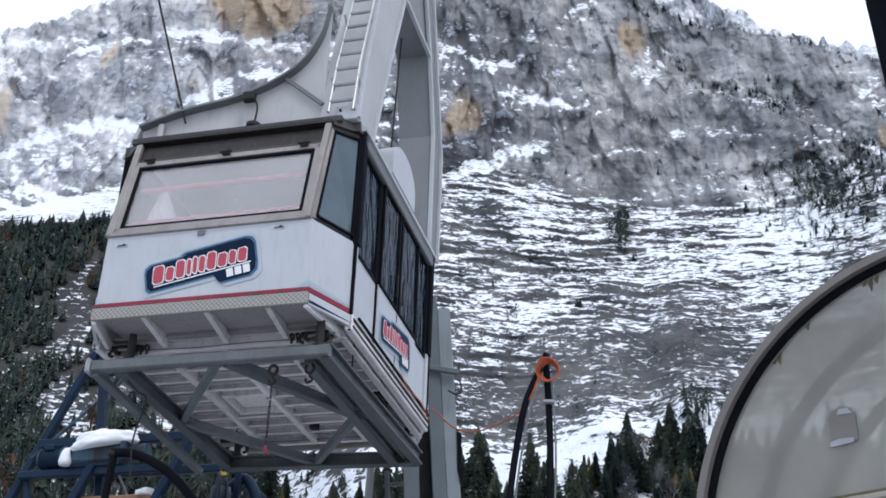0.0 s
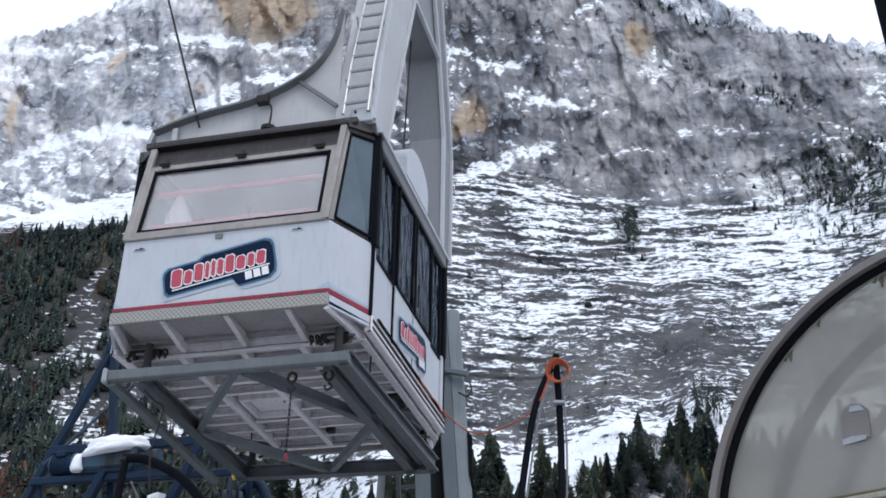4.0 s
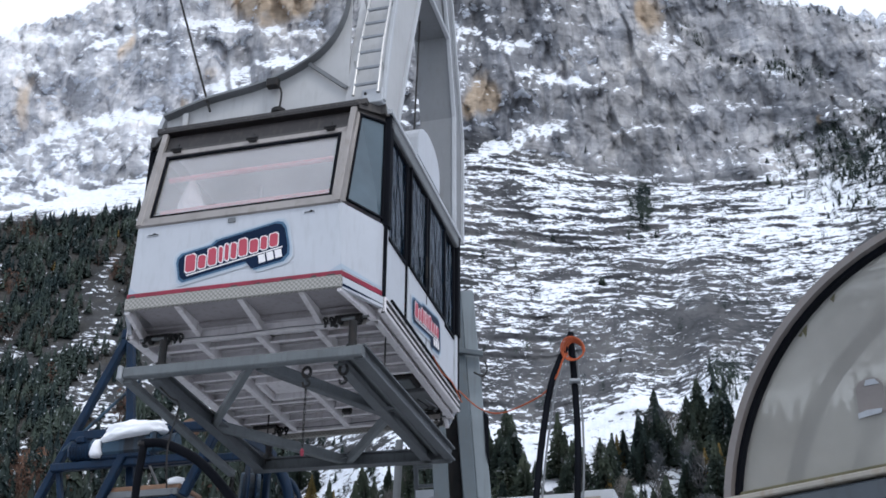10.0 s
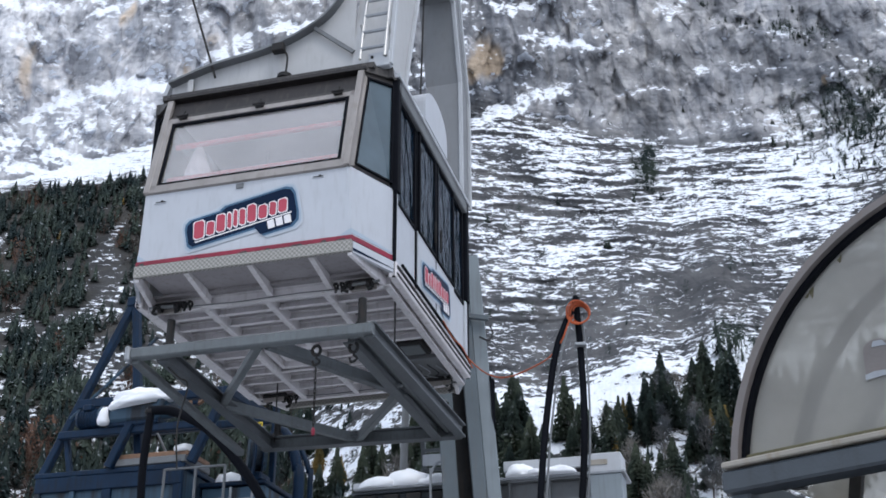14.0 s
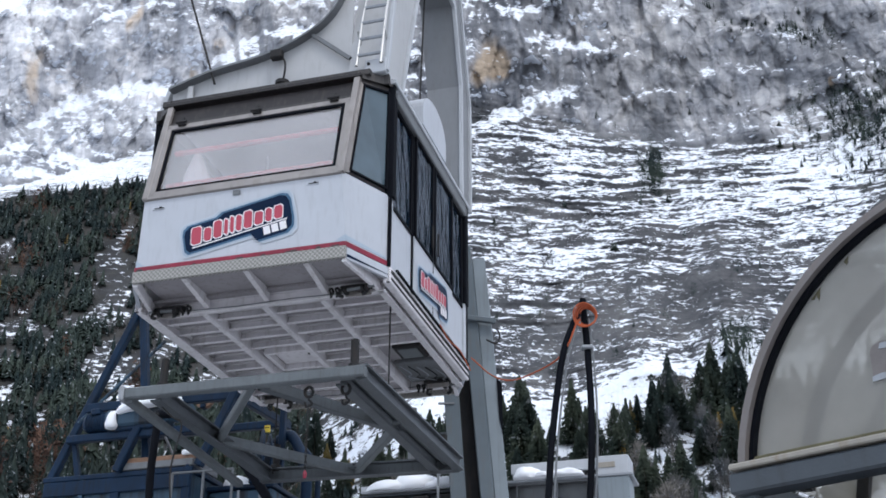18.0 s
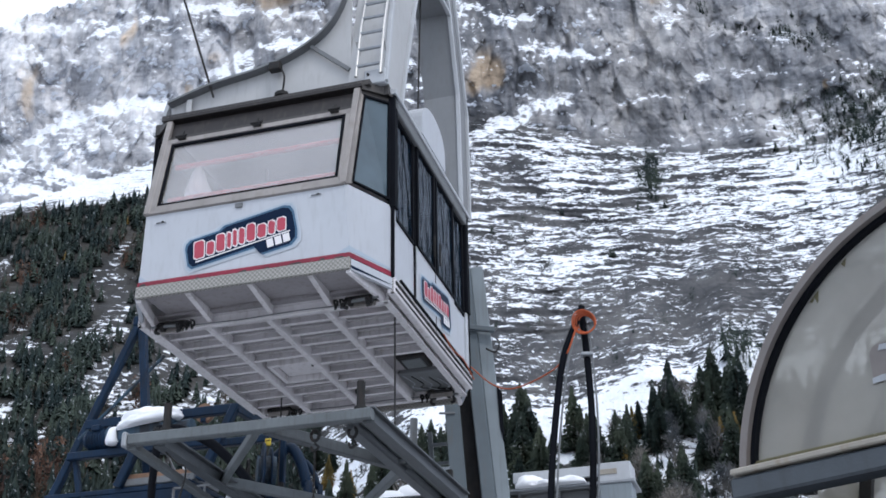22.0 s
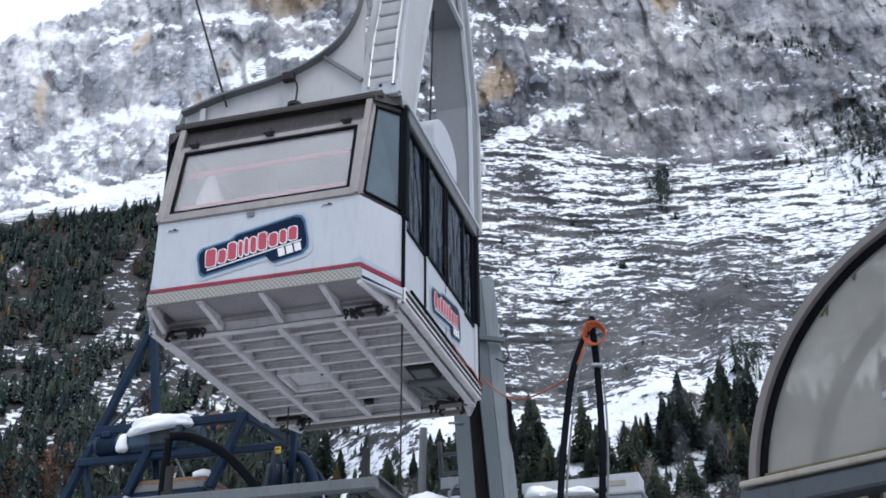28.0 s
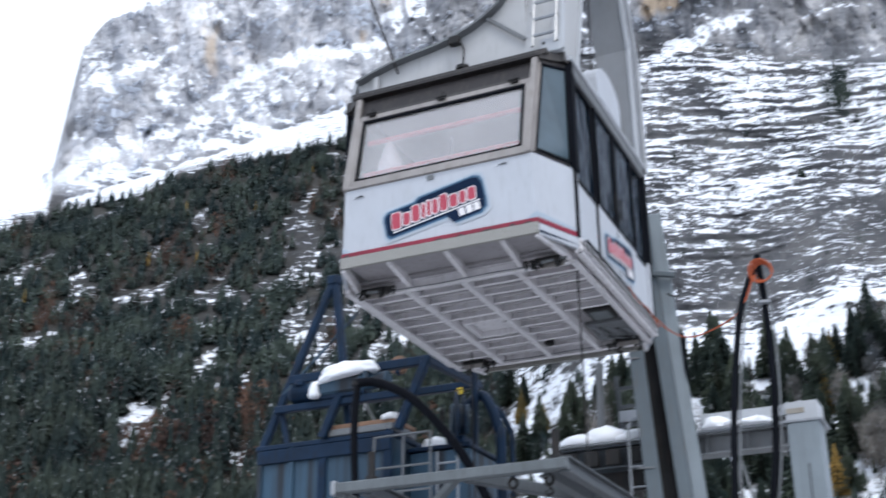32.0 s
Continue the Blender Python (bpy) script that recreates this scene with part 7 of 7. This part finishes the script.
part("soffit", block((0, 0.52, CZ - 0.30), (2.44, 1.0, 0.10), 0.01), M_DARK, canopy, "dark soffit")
part("lower_sheet", block((0.1, 1.0, CZ - 1.75), (2.2, 0.03, 2.75), 0.0), M_VAULT, canopy)
for x in (-0.9, -0.55, 0.0, 0.55):
    part("mullion", tube(curve_pts([(x - 0.10, 0.95, 0.0), (x - 0.08, 0.95, 1.5), (x + 0.02, 0.95, 2.6), (x + 0.16, 0.95, CZ - 0.3)], 4), 0.028, 8), M_DARK, canopy)
for x, y in ((-1.15, 1.2), (1.15, 1.2), (-1.15, 4.1), (1.15, 4.1)):
    part("post", block((x, y, (CZ - 0.2) / 2), (0.10, 0.10, CZ - 0.2), 0.01), M_PYLON, canopy)
part("bracket", beam((-1.1, 0.1, CZ - 0.25), (-1.1, 1.2, CZ - 0.95), 0.08, 0.10), M_DARK, canopy)
# clear patch in the sheet; grey and pale slabs paint what it reflects
clear_spot = thing("clear_patch", CM @ Matrix.Translation((0.735, 0.012, 0.36)), "clear patch of the canopy sheet, its reflection put into grey and pale slabs", "sticker")
tomb = [(-0.062, -0.075), (0.062, -0.075), (0.062, 0.04)] + [(0.062 * math.cos(math.pi * k / 8), 0.04 + 0.05 * math.sin(math.pi * k / 8)) for k in range(1, 8)] + [(-0.062, 0.04)]
part("sheet", slab([(x, 0, z) for x, z in tomb], 0.003), M_GUT, clear_spot, "dull grey patch with a rounded head")
part("foot", slab([(-0.066, -0.003, -0.088), (0.040, -0.003, -0.082), (0.044, -0.003, -0.062), (-0.02, -0.003, -0.056), (-0.066, -0.003, -0.064)], 0.003), M_GALV, clear_spot)
part("head", slab([(-0.02, -0.003, 0.055), (0.05, -0.003, 0.05), (0.03, -0.003, 0.078), (-0.01, -0.003, 0.08)], 0.003), M_GALV, clear_spot)

# dark slanting roof support close to the camera
strut = thing("roof_strut", pose(0, 0, 0), "dark slanting roof support of the station", "strut")
e0, dv = Vector((0.918, 2.178, 3.426)), Vector((-0.0838, -0.1474, 0.2418)).normalized()
offs = Vector((0.93, -0.36, 0.0)) * 0.19
part("post", beam(e0 - dv * (3.426 / dv.z) + offs, e0 + dv * 2.2 + offs, 0.38, 0.20, up=(-0.3, -0.73, -0.6)), M_DARK, strut)


# ---- what moves: the cabin sways on its rope, the cradle sinks away from it ----
def motions():
    CABIN_ROWS = [
        (0, pose(-2.038, 14.266, 7.283, -0.36, 0.15, -14.80)),
        (0.5, pose(-2.020, 14.276, 7.284, -0.46, -0.06, -14.84)),
        (1, pose(-1.998, 14.240, 7.268, -0.52, -0.15, -14.59)),
        (1.5, pose(-1.962, 14.233, 7.268, -0.59, -0.32, -14.31)),
        (2, pose(-1.924, 14.232, 7.271, -0.44, -0.40, -14.20)),
        (2.5, pose(-1.902, 14.194, 7.254, -0.64, -0.52, -14.07)),
        (4.5, pose(-1.983, 14.263, 7.290, -0.41, -0.17, -14.31)),
        (5, pose(-2.021, 14.303, 7.301, -0.23, -0.03, -14.50)),
        (5.5, pose(-2.045, 14.336, 7.316, -0.29, 0.12, -14.62)),
        (6, pose(-2.056, 14.351, 7.324, -0.24, 0.09, -14.63)),
        (6.5, pose(-2.027, 14.301, 7.297, -0.28, 0.08, -14.65)),
        (7, pose(-1.997, 14.292, 7.302, -0.28, -0.11, -14.35)),
        (7.5, pose(-1.965, 14.272, 7.299, -0.20, -0.31, -14.10)),
        (8, pose(-1.930, 14.273, 7.306, -0.26, -0.44, -14.05)),
        (8.5, pose(-1.907, 14.247, 7.295, -0.35, -0.50, -13.92)),
        (9, pose(-1.909, 14.252, 7.299, -0.28, -0.55, -13.80)),
        (9.5, pose(-1.921, 14.214, 7.275, -0.37, -0.48, -13.95)),
        (10, pose(-1.957, 14.229, 7.287, -0.45, -0.27, -14.19)),
        (10.5, pose(-1.994, 14.267, 7.298, -0.33, -0.06, -14.31)),
        (11, pose(-2.027, 14.294, 7.305, -0.30, 0.12, -14.53)),
        (11.5, pose(-2.037, 14.286, 7.300, -0.41, 0.15, -14.67)),
        (12, pose(-2.038, 14.330, 7.324, -0.23, 0.14, -14.51)),
        (12.5, pose(-2.011, 14.292, 7.301, -0.28, 0.01, -14.43)),
        (13, pose(-1.978, 14.266, 7.297, -0.30, -0.18, -14.24)),
        (13.5, pose(-1.931, 14.212, 7.280, -0.57, -0.36, -14.27)),
        (14, pose(-1.895, 14.171, 7.255, -0.81, -0.59, -14.01)),
        (14.5, pose(-1.896, 14.243, 7.311, -0.36, -0.48, -13.84)),
        (16.5, pose(-1.996, 14.276, 7.311, -0.32, -0.05, -14.49)),
        (17, pose(-2.021, 14.288, 7.313, -0.27, 0.11, -14.58)),
        (17.5, pose(-2.029, 14.304, 7.309, -0.36, 0.13, -14.55)),
        (18, pose(-2.021, 14.313, 7.314, -0.46, -0.03, -14.56)),
        (18.5, pose(-1.995, 14.302, 7.315, -0.34, -0.12, -14.47)),
        (19, pose(-1.966, 14.244, 7.294, -0.34, -0.28, -14.17)),
        (19.5, pose(-1.918, 14.213, 7.276, -0.72, -0.46, -14.15)),
        (20, pose(-1.910, 14.257, 7.307, -0.41, -0.44, -14.00)),
        (20.5, pose(-1.900, 14.232, 7.289, -0.49, -0.52, -13.71)),
        (21, pose(-1.910, 14.262, 7.292, -0.44, -0.48, -13.94)),
        (21.5, pose(-1.933, 14.269, 7.290, -0.45, -0.32, -13.98)),
        (22, pose(-1.967, 14.301, 7.310, -0.34, -0.18, -14.13)),
        (22.5, pose(-1.998, 14.336, 7.322, -0.37, 0.01, -14.38)),
        (23, pose(-2.018, 14.353, 7.321, -0.32, 0.05, -14.47)),
        (23.5, pose(-2.026, 14.366, 7.322, -0.24, 0.07, -14.53)),
        (24, pose(-2.011, 14.371, 7.334, -0.26, 0.13, -14.54)),
        (24.5, pose(-1.984, 14.317, 7.303, -0.41, -0.09, -14.28)),
        (25, pose(-1.958, 14.334, 7.323, -0.27, -0.14, -14.02)),
        (25.5, pose(-1.927, 14.303, 7.314, -0.26, -0.27, -13.84)),
        (27.5, pose(-1.942, 14.274, 7.288, -0.47, -0.25, -14.04)),
        (28, pose(-1.976, 14.296, 7.302, -0.48, -0.08, -14.10)),
        (28.5, pose(-1.984, 14.276, 7.282, -0.41, 0.04, -14.34)),
        (29, pose(-2.032, 14.344, 7.317, -0.24, 0.06, -14.41)),
        (29.5, pose(-2.037, 14.404, 7.349, -0.51, 0.03, -14.45)),
        (30, pose(-2.017, 14.443, 7.348, -0.61, 0.04, -14.21)),
        (30.5, pose(-1.975, 14.447, 7.361, -0.14, -0.13, -13.96)),
        (31, pose(-1.955, 14.346, 7.322, -0.18, -0.26, -14.02)),
        (31.5, pose(-1.911, 14.364, 7.333, -0.11, 0.01, -13.17)),
        (32, pose(-1.905, 14.513, 7.375, -0.13, -0.49, -13.34)),
    ]
    CRADLE_ROWS = [
        (0, pose(-2.022, 14.261, 6.697, -0.36, 0.15, -14.80)),
        (0.5, pose(-2.007, 14.267, 6.687, -0.46, -0.06, -14.84)),
        (1, pose(-1.980, 14.227, 6.663, -0.52, -0.15, -14.59)),
        (1.5, pose(-1.944, 14.220, 6.658, -0.59, -0.32, -14.31)),
        (2, pose(-1.909, 14.214, 6.653, -0.44, -0.40, -14.20)),
        (2.5, pose(-1.891, 14.176, 6.635, -0.64, -0.52, -14.07)),
        (4.5, pose(-1.977, 14.248, 6.627, -0.41, -0.17, -14.31)),
        (5, pose(-2.013, 14.290, 6.626, -0.23, -0.03, -14.50)),
        (5.5, pose(-2.034, 14.325, 6.626, -0.29, 0.12, -14.62)),
        (6, pose(-2.043, 14.341, 6.627, -0.24, 0.09, -14.63)),
        (6.5, pose(-2.009, 14.293, 6.595, -0.28, 0.08, -14.65)),
        (7, pose(-1.984, 14.283, 6.579, -0.28, -0.11, -14.35)),
        (7.5, pose(-1.949, 14.260, 6.560, -0.20, -0.31, -14.10)),
        (8, pose(-1.915, 14.260, 6.546, -0.26, -0.44, -14.05)),
        (8.5, pose(-1.901, 14.230, 6.531, -0.35, -0.50, -13.92)),
        (9, pose(-1.905, 14.239, 6.521, -0.28, -0.55, -13.80)),
        (9.5, pose(-1.912, 14.204, 6.500, -0.37, -0.48, -13.95)),
        (10, pose(-1.946, 14.216, 6.498, -0.45, -0.27, -14.19)),
        (10.5, pose(-1.983, 14.252, 6.492, -0.33, -0.06, -14.31)),
        (11, pose(-2.016, 14.284, 6.492, -0.30, 0.12, -14.53)),
        (11.5, pose(-2.034, 14.275, 6.483, -0.41, 0.15, -14.67)),
        (12, pose(-2.039, 14.324, 6.502, -0.23, 0.14, -14.51)),
        (12.5, pose(-2.012, 14.288, 6.470, -0.28, 0.01, -14.43)),
        (13, pose(-1.976, 14.261, 6.447, -0.30, -0.18, -14.24)),
        (13.5, pose(-1.933, 14.201, 6.379, -0.57, -0.36, -14.27)),
        (14, pose(-1.893, 14.156, 6.324, -0.81, -0.59, -14.01)),
        (14.5, pose(-1.895, 14.228, 6.315, -0.36, -0.48, -13.84)),
        (16.5, pose(-1.998, 14.268, 6.122, -0.32, -0.05, -14.49)),
        (17, pose(-2.020, 14.275, 6.083, -0.27, 0.11, -14.58)),
        (17.5, pose(-2.027, 14.289, 6.025, -0.36, 0.13, -14.55)),
        (18, pose(-2.026, 14.291, 5.972, -0.46, -0.03, -14.56)),
        (18.5, pose(-2.001, 14.285, 5.936, -0.34, -0.12, -14.47)),
        (19, pose(-1.968, 14.226, 5.869, -0.34, -0.28, -14.17)),
        (19.5, pose(-1.923, 14.189, 5.799, -0.72, -0.46, -14.15)),
        (20, pose(-1.910, 14.244, 5.782, -0.41, -0.44, -14.00)),
        (20.5, pose(-1.908, 14.215, 5.728, -0.49, -0.52, -13.71)),
        (21, pose(-1.922, 14.248, 5.697, -0.44, -0.48, -13.94)),
        (21.5, pose(-1.940, 14.256, 5.653, -0.45, -0.32, -13.98)),
        (22, pose(-1.967, 14.289, 5.636, -0.34, -0.18, -14.13)),
        (22.5, pose(-1.967, 14.329, 5.612, -0.37, 0.01, -14.38)),
        (23, pose(-1.968, 14.351, 5.588, -0.32, 0.05, -14.47)),
        (23.5, pose(-1.962, 14.367, 5.556, -0.24, 0.07, -14.53)),
        (24, pose(-1.942, 14.373, 5.521, -0.26, 0.13, -14.54)),
        (24.5, pose(-1.929, 14.310, 5.442, -0.41, -0.09, -14.28)),
        (25, pose(-1.938, 14.326, 5.419, -0.27, -0.14, -14.02)),
        (25.5, pose(-1.924, 14.292, 5.368, -0.26, -0.27, -13.84)),
        (27.5, pose(-1.962, 14.252, 5.052, -0.47, -0.25, -14.04)),
        (28, pose(-2.011, 14.274, 5.008, -0.48, -0.08, -14.10)),
        (28.5, pose(-2.030, 14.257, 4.933, -0.41, 0.04, -14.34)),
        (29, pose(-2.075, 14.331, 4.934, -0.24, 0.06, -14.41)),
        (29.5, pose(-2.069, 14.381, 4.894, -0.51, 0.03, -14.45)),
        (30, pose(-2.070, 14.413, 4.843, -0.61, 0.04, -14.21)),
        (30.5, pose(-2.026, 14.434, 4.827, -0.14, -0.13, -13.96)),
        (31, pose(-1.970, 14.333, 4.746, -0.18, -0.26, -14.02)),
        (31.5, pose(-1.965, 14.355, 4.688, -0.11, 0.01, -13.17)),
        (32, pose(-1.943, 14.497, 4.676, -0.13, -0.49, -13.34)),
    ]
    walk(cabin, CABIN_ROWS)
    walk(cradle, CRADLE_ROWS)


motions()
